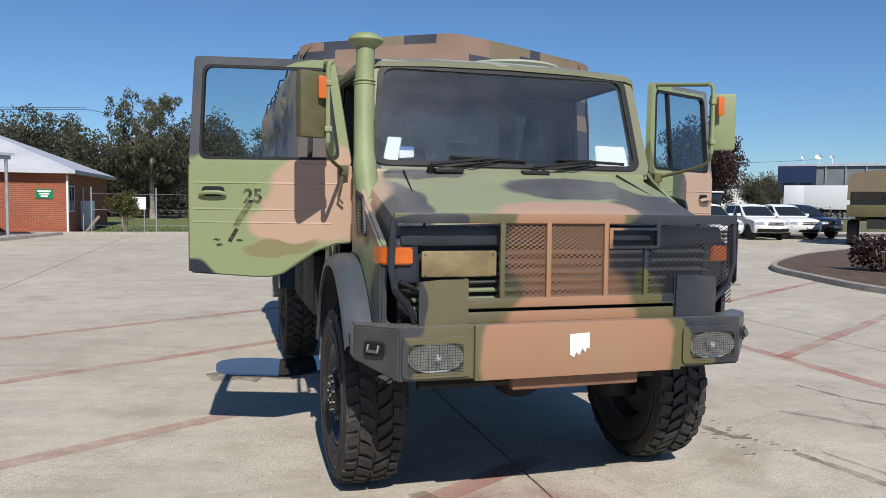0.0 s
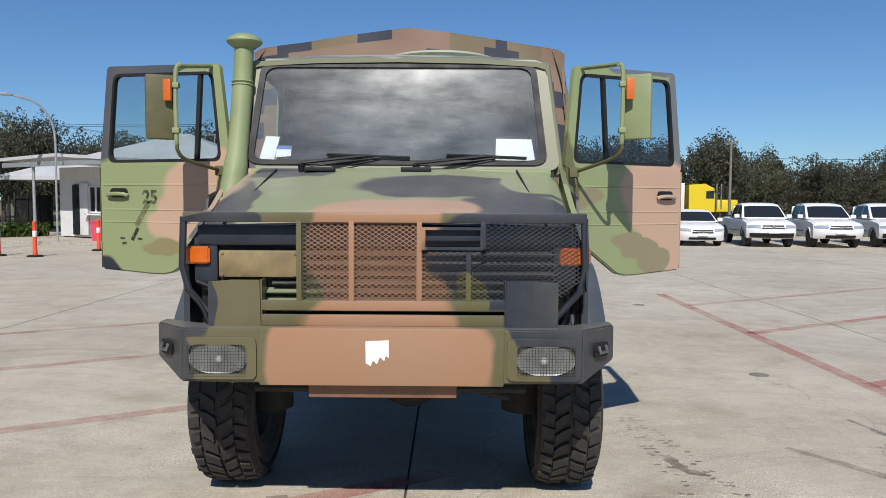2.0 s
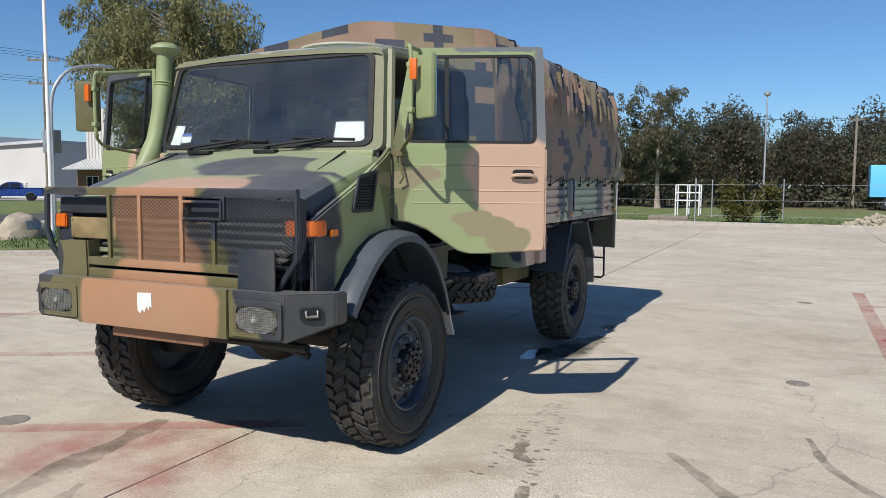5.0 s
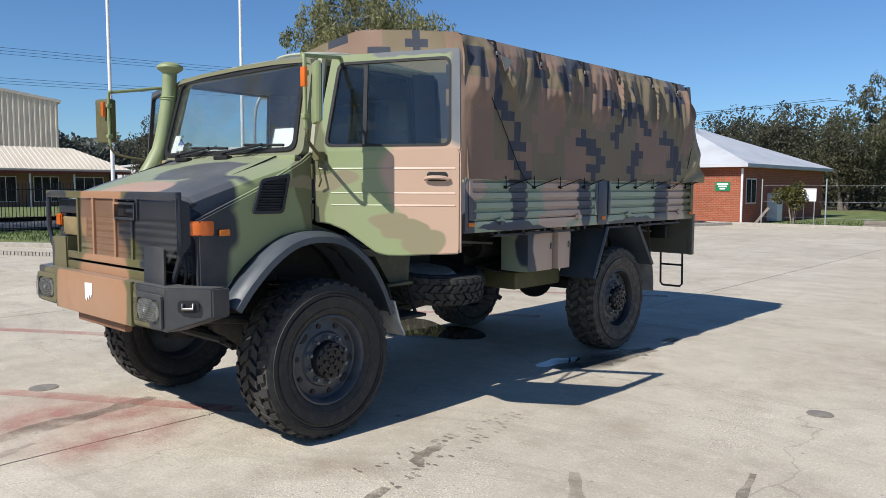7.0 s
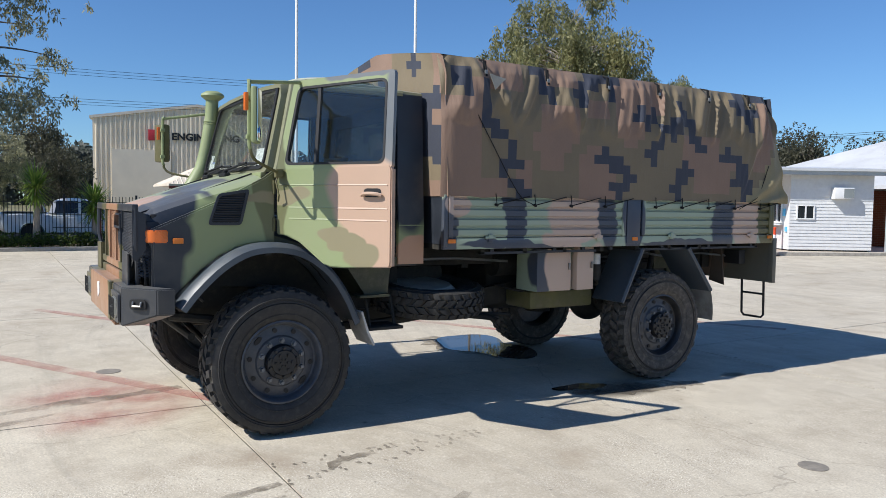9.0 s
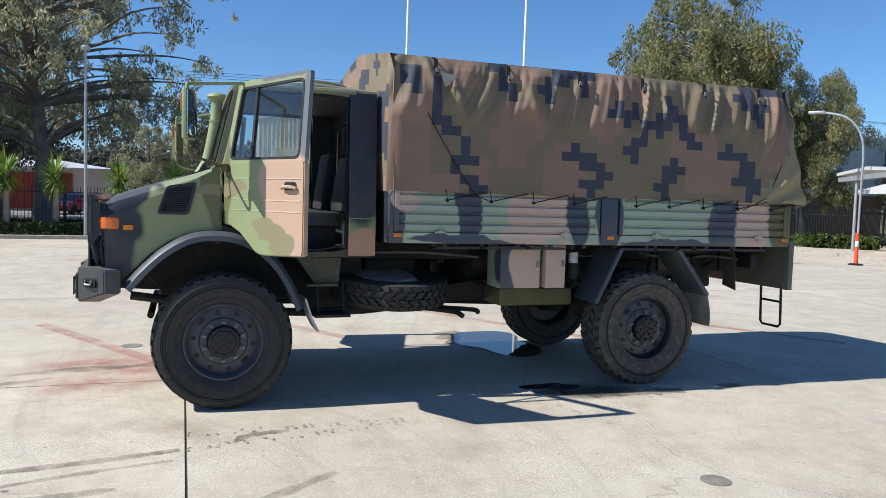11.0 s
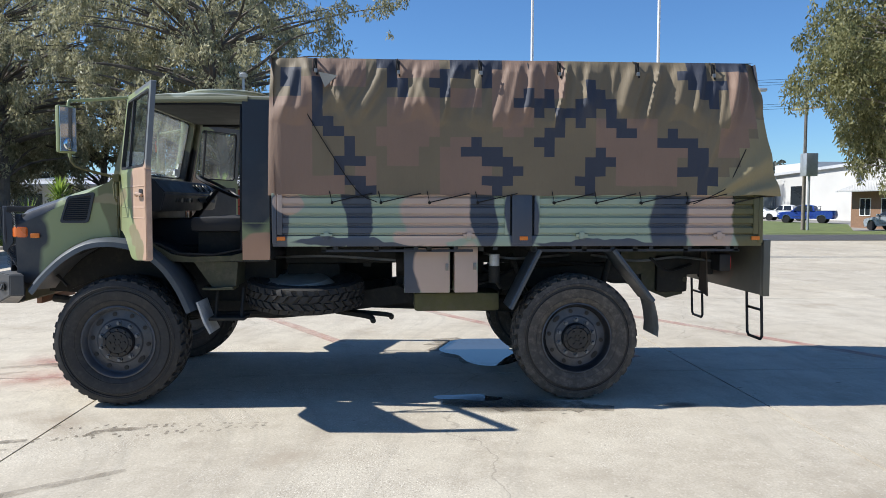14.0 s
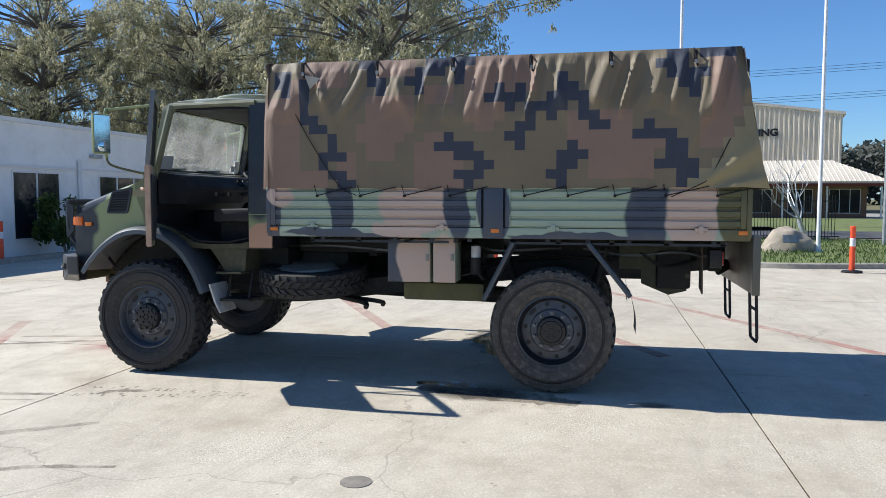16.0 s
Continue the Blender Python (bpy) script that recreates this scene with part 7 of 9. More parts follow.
def gum(seed, height, r, rx, base, leaves, ln, wd, bark, leafm, clumps=60, size=(0.8, 1.4), stems=1, label="", lean=0.0, squash=1.0, airy=False):
    """A gum tree at the origin: trunk, curved limbs and leafy clumps that fill an uneven crown from base to height."""
    rng = random.Random(seed)
    t = thing("gum_tree", (0, 0, 0), label, "tree")
    mid, rz = (base + height) / 2, (height - base) / 2
    bm = B()
    forks = []
    for s in range(stems):
        a = 2 * math.pi * s / stems + rng.uniform(0, 1)
        off = 0.35 * (stems > 1)
        p = Vector((math.cos(a) * off, math.sin(a) * off, -0.1))
        d = Vector((math.cos(a) * off * 0.6 + lean, math.sin(a) * off * 0.6, 1)).normalized()
        pts = [p]
        for k in range(8):
            d = (d + Vector((rng.uniform(-1, 1), rng.uniform(-1, 1), 0.6)) * 0.13).normalized()
            pts.append(pts[-1] + d * height * 0.78 / 8)
        tube(bm, pts, r, 10, [r * (1.4 if k == 0 else 1.0 - 0.1 * k) for k in range(9)])
        forks += [(q, r * (1 - 0.1 * k)) for k, q in enumerate(pts) if q.z > base * 0.55]
    cl = []
    for k in range(clumps):
        while True:
            v = Vector((rng.uniform(-1, 1), rng.uniform(-1, 1), rng.uniform(-1, 1)))
            if 0.25 < v.length < 1:
                break
        bulge = 0.78 + 0.35 * noise.noise(v.normalized() * 1.7 + Vector((seed, 0, 0)))
        c = Vector((v.x * rx * bulge, v.y * rx * bulge * squash, mid + v.z * rz * bulge))
        cl.append((c, rng.uniform(*size)))
        q, rr = min(forks, key=lambda f: (f[0] - c).length + max(0, f[0].z - c.z + 0.6) * 1.5)
        m1 = q.lerp(c, 0.4) + Vector((rng.uniform(-0.4, 0.4), rng.uniform(-0.4, 0.4), 0.35))
        m2 = q.lerp(c, 0.75) + Vector((rng.uniform(-0.3, 0.3), rng.uniform(-0.3, 0.3), 0.3))
        path = smooth_path([q, m1, m2, c], 3)
        r0 = min(rr * 0.5, 0.019 * (c - q).length + 0.014)
        tube(bm, path, r0, 5, [r0 * (1 - 0.85 * i / (len(path) - 1)) for i in range(len(path))])
    part("trunk", bm, bark, t)
    leafy_clumps = []
    for c, s in cl:
        leafy_clumps.append(((c.x, c.y, c.z), s * (0.5 if airy else 0.9)))
        for k in range(6 if airy else 3):
            o = Vector((rng.gauss(0, 0.62), rng.gauss(0, 0.62), rng.gauss(-0.25, 0.5))) * s
            leafy_clumps.append(((c.x + o.x, c.y + o.y, c.z + o.z), s * (rng.uniform(0.22, 0.42) if airy else rng.uniform(0.35, 0.6))))
    o = new("crown", crown_mesh("crown", leafy_clumps, leaves, ln, wd, 0.9, seed, leafm))
    o.parent = t
    return t


# big gums beyond the fence
g1 = gum(3, 18.5, 0.36, 11.4, 2.2, 60000, 0.22, 0.034, M_BARKM, M_LEAF2, 150, (0.65, 1.2), airy=True, label="large dark-barked gum tree with spreading limbs beyond the fence")
g1.matrix_basis = pose(-29.8, -6.1, 0, 0, 0, 40)
for x, y, rz, sc in ((-31.5, -17.5, 120, 0.85), (-30, -27, 300, 0.9)):
    copy_thing(g1, pose(x, y, 0, 0, 0, rz)).scale = (sc, sc, sc)
g3 = gum(5, 17.5, 0.32, 8.0, 1.6, 24000, 0.34, 0.06, M_BARKM, M_LEAF2, 90, (0.9, 1.6), airy=True, label="grey-green gum tree in the grove across the street")
g3.matrix_basis = pose(-41, -10, 0, 0, 0, 75)
for x, y, rz, sc in ((-52, -2.2, 300, 0.45), (-42, -24, 160, 1.0), (-38.5, -15.5, 20, 0.8), (-37, -21.5, 230, 0.75), (-36, -34, 110, 0.9)):
    copy_thing(g3, pose(x, y, 0, 0, 0, rz)).scale = (sc, sc, sc)
g2 = gum(8, 14.6, 0.34, 6.4, 2.6, 60000, 0.25, 0.042, M_BARK, M_LEAF, 130, (0.65, 1.2), label="dense rounded gum tree with a pale trunk beside the street")
g2.matrix_basis = pose(-28.0, 27.2, 0, 0, 0, 10)
copy_thing(g2, pose(-25.6, 32.2, 0, 0, 0, 250)).scale = (0.60, 0.60, 0.68)
copy_thing(g2, pose(-33.0, 33.5, 0, 0, 0, 130)).scale = (0.80, 0.80, 0.78)

# far tree line
rng = random.Random(21)
far = [gum(40 + k, 10.2, 0.22, 3.6, 1.4, 7600, 0.29, 0.072, M_BARKD if k != 1 else M_BARKM, (M_LEAFFAR, M_LEAFFAR2, M_LEAFFAR)[k], 46, (0.8, 1.4), stems=1 + k % 2, label="grey-green gum tree in the row behind the yard") for k in range(3)]
red = gum(77, 10.5, 0.25, 4.6, 1.0, 18000, 0.26, 0.07, M_BARKD, M_LEAFRED, 60, (0.9, 1.6), label="dark reddish-leaved tree behind the parked cars")
red.matrix_basis = pose(36, 49.0, 0)
red.scale = (0.86, 0.86, 0.86)
for t in far:
    tagged(t, group="far row of trees")
placed = 0
for row, (y0, step, s0) in enumerate(((68, 4.6, 0.80), (76, 5.4, 0.92))):
    x = -44.0 + row * 2
    while x < 66:
        k = rng.randrange(3)
        y = y0 + rng.uniform(-2.5, 2.5) - (6 if x < -2 else 0) + (0.16 * max(0, x - 20))
        sc = s0 * rng.uniform(0.82, 1.12) * (1.06 if -12 < x < 8 else 1) * (0.82 if x > 30 else 1)
        m = pose(x, y, 0, 0, 0, rng.uniform(0, 360))
        if placed < 3:
            t = far[placed]
            t.matrix_basis = m
        else:
            t = copy_thing(far[k], m)
        t.scale = (sc * 1.15, sc * 1.15, sc)
        placed += 1
        x += step * rng.uniform(0.75, 1.2)
copy_thing(g1, pose(-27.0, -33.0, 0, 0, 0, 60)).scale = (0.7, 0.7, 0.8)
tall = gum(61, 10.6, 0.20, 3.6, 2.4, 9000, 0.25, 0.05, M_BARK, M_LEAFFAR2, 34, (0.6, 1.1), airy=True, label="tall open-crowned gum with pale limbs behind the brick building")
tall.matrix_basis = pose(-6.65, 55.3, 0, 0, 0, 30)
copy_thing(far[0], pose(-33.0, 51.0, 0, 0, 0, 90)).scale = (0.8, 0.8, 0.72)
copy_thing(far[2], pose(-38.0, 50.0, 0, 0, 0, 190)).scale = (0.9, 0.9, 0.8)
# trees beyond the street
for x, y, sc, k in ((-62, -30, 1.0, 0), (-70, -14, 1.1, 1), (-72, 2, 1.0, 2), (-66, -45, 1.1, 0), (-48, -34, 0.9, 1), (-50, -12, 0.8, 2), (-88, 44, 1.1, 0), (-60, 58, 1.0, 1), (-44, 62, 1.1, 2), (-46, 2, 0.55, 0)):
    copy_thing(far[k], pose(x, y, 0, 0, 0, x * 31 % 360)).scale = (sc, sc, sc)


def woods(name, x0, y0, x1, y1, h, count, ln, seed, label, m=M_LEAFFAR):
    """Far wooded rise: one mass of leaves over a low hump."""
    r = np.random.RandomState(seed)
    a, b = Vector((x0, y0)), Vector((x1, y1))
    vs, fs = [], []
    n = Vector((-(b - a).y, (b - a).x)).normalized()
    for k in range(count):
        t, dpt = r.uniform(), r.uniform(0, 30)
        top = h * (0.62 + 0.22 * noise.noise(Vector((t * 9, seed, 0))) + 0.16 * noise.noise(Vector((t * 40, seed, 3)))) * math.sin(math.pi * min(1, max(0, 0.06 + 0.88 * t))) ** 0.35
        p = a.lerp(b, t) + n * dpt
        z = top * r.uniform(0.0, 1.0) ** 0.6
        d = Vector(r.normal(size=3))
        d.z -= 0.4
        d.normalize()
        leaf_quad(vs, fs, Vector((p.x, p.y, z)), d, d.orthogonal().normalized(), ln * r.uniform(0.6, 1.3), ln * 0.35)
    me = bpy.data.meshes.new(name)
    me.from_pydata([tuple(v) for v in vs], [], fs)
    me.materials.append(m)
    return tagged(new(name, me), label, "woods", kind="stuff")


# distance haze is put into the hill's leaf colour as a greyer tone
M_LEAFHILL = leafy("hazy_hill_leaves", (0.085, 0.098, 0.082), (0.16, 0.17, 0.14), 0.05)
woods("wooded_hill", -210, -60, -190, 140, 25, 36000, 1.5, 5, "dark wooded hill far behind the buildings", M_LEAFHILL)
woods("far_woods", 40, 92, 190, 70, 8, 24000, 0.8, 6, "distant line of trees behind the grey building")
woods("far_woods", -60, 96, 60, 104, 10, 24000, 0.8, 7, "distant line of trees behind the yard")
woods("undergrowth", -34, 63, 70, 66, 3.0, 26000, 0.42, 8, "scrub and undergrowth below the far trees")


def bush(name, at, rx, ry, h, count, ln, seed, m, label, stem=True):
    t = thing(name, (*at, 0.0 if len(at) == 2 else 0), label, "bush")
    r = random.Random(seed)
    bm = B()
    for k in range(7):
        a = r.uniform(0, 6.28)
        tube(bm, smooth_path([(0.05 * math.cos(a), 0.05 * math.sin(a), 0), (rx * 0.25 * math.cos(a), ry * 0.25 * math.sin(a), h * 0.4), (rx * 0.5 * math.cos(a), ry * 0.5 * math.sin(a), h * 0.75)], 3), 0.02, 5)
    part("stems", bm, M_BARK, t)
    cl = [((r.uniform(-0.7, 0.7) * rx, r.uniform(-0.7, 0.7) * ry, h * r.uniform(0.3 if not stem else 0.5, 0.85)), min(rx, ry, h) * r.uniform(0.28, 0.45)) for _ in range(16)]
    c = new("foliage", crown_mesh("foliage", cl, count, ln, ln * 0.3, 0.1, seed, m))
    c.parent = t
    return t


bush("shrub", (-5.9, 31.8), 0.78, 0.75, 2.0, 1600, 0.14, 1, M_SHRUB, "upright yellowish shrub in front of the brick building")
bush("bush", (1.1, 33.0), 1.6, 1.3, 1.9, 4200, 0.16, 2, M_SHRUB, "wide flowering bush beside the lawn", False)
bush("bush", (13.7, 9.9), 0.75, 0.7, 0.85, 2600, 0.10, 3, M_LEAFRED, "dark purple-leaved bush in the mulch bed", False)
bush("bush", (14.8, 9.0), 0.8, 0.8, 0.95, 2600, 0.10, 4, M_LEAFRED, "dark purple-leaved bush in the mulch bed", False)
bush("bush", (-11.9, -11.2), 1.05, 0.8, 1.75, 4600, 0.12, 5, M_HEDGE, "dense dark green bush against the white office wall", False)
for k, (x, y) in enumerate(((-20.6, 24.6), (-20.0, 27.0), (-18.9, 27.3), (-18.2, 27.8), (-23.0, 26.6), (-17.9, 28.2), (-19.4, 26.6))):
    bush("bush", (x, y), 0.6, 0.6, 0.6, 900, 0.16, 30 + k, M_HEDGE, "low bright green bush by the guard house", False)
bush("bush", (-52.6, 9.1), 0.7, 0.7, 1.9, 3200, 0.20, 41, M_YUCCA, "rounded yellow-green bush by the low office", False)
hd = []
r_ = random.Random(5)
for k in range(130):
    hd.append(((-21.75 + r_.uniform(-0.28, 0.28), -12.5 + k * 0.112, 0.28 + r_.uniform(-0.05, 0.08)), 0.25))
he = new("hedge", crown_mesh("hedge", hd, 16000, 0.075, 0.028, 0.0, 9, M_HEDGE))
tagged(he, "low clipped green hedge along the kerb", "hedge")


def yucca(at, h, seed, label="yucca with a tall trunk and spiky rosette of leaves"):
    t = thing("yucca", (*at, 0.05), label, "yucca", group="yuccas along the fence")
    r = random.Random(seed)
    if h > 1.0:
        bm = B()
        tube(bm, [(0, 0, 0), (0.03, 0.02, h * 0.4), (0.0, 0.05, h * 0.85)], 0.1, 8, [0.13, 0.10, 0.09])
        part("trunk", bm, M_BARK, t)
    vs, fs = [], []
    for k in range(260):
        a = r.uniform(0, 6.28)
        el = r.uniform(-1.2, 1.3)
        d = Vector((math.cos(a) * math.cos(el), math.sin(a) * math.cos(el), math.sin(el)))
        p = Vector((0, 0, max(0.2, h * 0.85) + r.uniform(-0.35, 0.1) * min(1, h)))
        s = d.cross(Vector((0, 0, 1))).normalized()
        leaf_quad(vs, fs, p, d, s, r.uniform(0.55, 0.95), 0.028)
    me = bpy.data.meshes.new("leaves")
    me.from_pydata([tuple(v) for v in vs], [], fs)
    me.materials.append(M_YUCCA)
    o = new("leaves", me)
    o.parent = t


for k, (x, y, h) in enumerate(((-22.0, -4.5, 2.55), (-21.9, -2.45, 2.45), (-22.1, -0.55, 2.5), (-21.9, -6.0, 2.6), (-21.9, -7.4, 2.6), (-21.9, -9.1, 0.9), (-21.9, 1.2, 1.9), (-22.0, -10.6, 2.4), (-21.8, -8.3, 1.1), (-22.1, -11.8, 1.2))):
    yucca((x, y), h, k)

# loose grass along the lawns' edges
vs, fs = [], []
r_ = random.Random(13)
for k in range(14000):
    if k % 2:
        x, y, z = r_.uniform(-23, -11.7), r_.uniform(3, 14), 0.11
        if y < 8.2 + (-11.75 - x) * -0.55 or y > 12.2 + (-12.7 - x) * 0.28:
            continue
    else:
        x, y, z = r_.uniform(-7.5, 30), 31.6 + abs(r_.gauss(0, 4)), 0.02
    d = Vector((r_.uniform(-0.5, 0.5), r_.uniform(-0.5, 0.5), 1)).normalized()
    a = r_.uniform(0, 6.28)
    leaf_quad(vs, fs, Vector((x, y, z)), d, Vector((math.cos(a), math.sin(a), 0)), r_.uniform(0.06, 0.16), 0.012)
me = bpy.data.meshes.new("grass")
me.from_pydata([tuple(v) for v in vs], [], fs)
me.materials.append(M_TUFT)
tagged(new("grass", me), "loose tufts of green grass on the lawns", "grass", kind="stuff")


# ---- street furniture ----
def bollard(at, name="traffic_bollard"):
    t = thing(name, (*at, 0), "orange plastic traffic bollard with a white band on a black base", "bollard", group="orange bollards")
    b = B()
    lathe(b, [(0.23, 0.0), (0.23, 0.03), (0.20, 0.05), (0.07, 0.06)], Matrix.Identity(4), 8)
    part("base", b, M_BLACK, t)
    p = B()
    lathe(p, [(0.065, 0.05), (0.058, 0.55), (0.056, 1.0), (0.062, 1.01), (0.062, 1.045), (0.045, 1.06), (0.0, 1.06)], Matrix.Identity(4), 18)
    part("post", p, M_HIVIS, t)
    w = B()
    lathe(w, [(0.0595, 0.60), (0.062, 0.605), (0.061, 0.775), (0.058, 0.78)], Matrix.Identity(4), 18)
    part("reflective_band", w, M_BAND, t)
    return t


b0 = bollard((-10.9, 9.85))
for x, y in ((-11.5, 20.5), (-10.95, 22.7), (-14.6, 17.9), (-13.35, 17.95), (-12.1, 17.7), (-8.07, 2.1), (-9.5, -11.3)):
    copy_thing(b0, pose(x, y, 0, 0, 0, x * 50))
for x, y in ((-16.95, 6.63), (-16.2, 10.53)):
    t = thing("flagpole", (x, y, 0.1), "tall white flagpole standing on the lawn", "flagpole", group="flagpoles")
    b = B()
    cyl(b, (0, 0, 0), (0, 0, 13.5), 0.060, 0.035, seg=14)
    part("pole", b, M_FLAG, t)
    b = B()
    lathe(b, [(0.14, 0), (0.14, 0.03), (0.08, 0.05), (0.07, 0.3)], Matrix.Identity(4), 14)
    part("socket", b, M_FLAG, t)
    b = B()
    tube(b, [(0.07, 0, 1.2), (0.065, 0, 13)], 0.006, 4)
    part("halyard", b, M_POLE, t)


def lamp(at, h, reach, turn, label, r=0.06):
    t = thing("street_lamp", (*at, 0), label, "street lamp", turn=turn)
    b = B()
    if reach:
        tube(b, smooth_path([(0, 0, 0), (0, 0, h * 0.4), (0, 0, h * 0.72), (reach * 0.12, 0, h * 0.86), (reach * 0.45, 0, h * 0.96), (reach, 0, h)], 5), r, 10)
    else:
        cyl(b, (0, 0, 0), (0, 0, h), r, r * 0.7, seg=12)
    box(b, -0.14, 0.14, -0.14, 0.14, 0, 0.03)
    part("post", b, M_POLE, t)
    b = B()
    if reach:
        box(b, reach - 0.05, reach + 0.55, -0.11, 0.11, h - 0.05, h + 0.06, 0.04)
    else:
        lathe(b, [(0.05, -0.05), (0.14, 0.0), (0.16, 0.10), (0.08, 0.17), (0, 0.18)], Matrix.Translation((0, 0, h)), 16)
    part("lamp_head", b, M_POLE, t)


lamp((-20.1, 13.6), 5.9, 1.7, 78, "curved grey street lamp on the lawn")
lamp((-14.85, 24.25), 5.6, 1.45, 215, "curved grey street lamp by the guard house", 0.042)
lamp((-21.15, -3.45), 6.4, 0, 0, "straight grey lamp post by the hedge")
lamp((1.75, 34.5), 6.0, 0, 0, "grey lamp post at the edge of the lawn", 0.045)
lamp((26.5, 16.5), 5.2, 1.2, 180, "curved black lamp post by the parked cars", 0.045)


def power_pole(at, h, arm, label, box_=False):
    t = thing("power_pole", (*at, 0), label, "power pole")
    b = B()
    cyl(b, (0, 0, 0), (0, 0, h), 0.13, 0.085, seg=12)
    part("pole", b, M_WOODPOLE, t)
    for z in (h - 0.4, h - 1.9)[:2 if box_ else 1]:
        b = B()
        m = Euler((0, 0, arm)).to_matrix().to_4x4()
        w_ = 1.0 if box_ else 0.55
        box(b, -w_, w_, -0.05, 0.05, z - 0.05, z + 0.05, 0, m)
        for x in (-0.9 * w_, -0.4 * w_, 0.4 * w_, 0.9 * w_):
            cyl(b, m @ Vector((x, 0, z + 0.06)), m @ Vector((x, 0, z + 0.22)), 0.04, seg=8)
        part("crossarm", b, M_WOODPOLE, t)
    if box_:
        b = B()
        box(b, 0.15, 0.95, -0.4, 0.4, 3.6, 5.1, 0.05)
        cyl(b, (0.6, 0, 0), (0.6, 0, 3.6), 0.08)
        part("transformer", b, M_POLE, t)


power_pole((-41.5, 29.4), 10.0, 0.5, "timber power pole with a grey transformer across the street", True)
power_pole((7.2, 66), 7.6, 0.1, "timber power pole in front of the trees")
power_pole((-17.2, 63), 7.4, 0.2, "timber power pole behind the brick building")
power_pole((23.5, 58), 7.0, 0.2, "timber power pole behind the parked cars")


def wire(p0, p1, sag, n=3, gap=0.35, r=0.012):
    for k in range(n):
        bm = B()
        a, b = Vector(p0), Vector(p1)
        d = (b - a).normalized()
        off = Vector((-d.y, d.x, 0)) * gap * (k - (n - 1) / 2) + Vector((0, 0, 0.12 * k))
        tube(bm, [a.lerp(b, t) + off - Vector((0, 0, 4 * sag * t * (1 - t))) for t in (i / 14 for i in range(15))], r, 4)
        tagged(part("power_line", bm, M_ROPE), "thin black overhead power line", "cable")


wire((-41.5, 29.4, 9.8), (-46, -60, 10.5), 1.2)
wire((-41.5, 29.4, 8.2), (-46, -60, 8.5), 1.2)
wire((-41.5, 29.4, 9.8), (-30, 100, 9.0), 1.0)
wire((7.2, 66, 7.4), (-11.2, 56, 8.0), 0.5, 1, 0.3, 0.02)
wire((-11.2, 56, 8.0), (-50, 52, 8.5), 0.8, 2, 0.3, 0.02)
wire((7.2, 66, 7.2), (60, 62, 6.6), 1.2, 1, 0.3, 0.02)


def fence(x0, y0, x1, y1, h, label, gap=0.115, post_every=2.4):
    """Black tubular pool-type fence: posts, two rails and pickets."""
    t = thing("steel_fence", (x0, y0, 0.05), label, "fence")
    d = Vector((x1 - x0, y1 - y0, 0))
    ln = d.length
    d.normalize()
    m = Matrix.Rotation(math.atan2(d.y, d.x), 4, "Z")
    for z in (0.18, h - 0.22):
        b = B()
        box(b, 0, ln, -0.018, 0.018, z - 0.018, z + 0.018, 0, m)
        part("rail", b, M_FENCE, t)
    k = 0
    pb = B()
    box(pb, -0.035, 0.035, -0.035, 0.035, 0, h + 0.06, 0.004)
    pm = None
    while k * post_every <= ln:
        p = d * k * post_every
        if pm is None:
            pm = part("post", pb, M_FENCE, t)
            pm.location = p
        else:
            o = new("post", pm.data)
            o.parent, o.location = t, p
        k += 1
    b = B()
    cyl(b, (0, 0, 0.06), (0, 0, h), 0.0125, seg=5)
    pk = part("picket", b, M_FENCE, t)
    for i in range(1, int(ln / gap)):
        o = new("picket", pk.data)
        o.parent, o.location = t, d * i * gap
    return t


fence(-23.5, -14, -23.5, 13.2, 1.75, "black tubular steel fence along the lawn")
fence(-25.0, 24.5, -19.6, 29.6, 1.75, "black tubular steel fence by the guard house")
fence(-19.6, 29.6, -22.0, 37.5, 1.9, "black tubular steel fence running back past the guard house")
bl = B()
bmesh.ops.create_icosphere(bl, subdivisions=4, radius=1.0)
for v in bl.verts:
    q = v.co.copy()
    k = 1 + 0.16 * noise.noise(q * 1.6) + 0.06 * noise.noise(q * 5)
    v.co = Vector((q.x * 0.55 * k, q.y * 0.72 * k, max(-0.1, q.z) * 0.72 * k))
bl.transform(Matrix.Translation((-16.4, 9.75, 0.11)))
boulder = tagged(part("boulder", bl, M_BOULDER), "rough sandstone boulder with a metal plaque on the lawn", "boulder")
pq = B()
box(pq, -0.02, 0.02, -0.22, 0.22, -0.12, 0.12, 0.006, Matrix.Translation((-15.86, 9.70, 0.50)) @ Euler((0, radians(-14), 0)).to_matrix().to_4x4())
part("plaque", pq, M_BRONZE, boulder, "grey metal plaque")


# ---- buildings ----
def wall_box(name, x0, x1, y0, y1, z0, z1, m, parent, label=""):
    b = B()
    box(b, x0, x1, y0, y1, z0, z1)
    return part(name, b, m, parent, label, smooth=0)


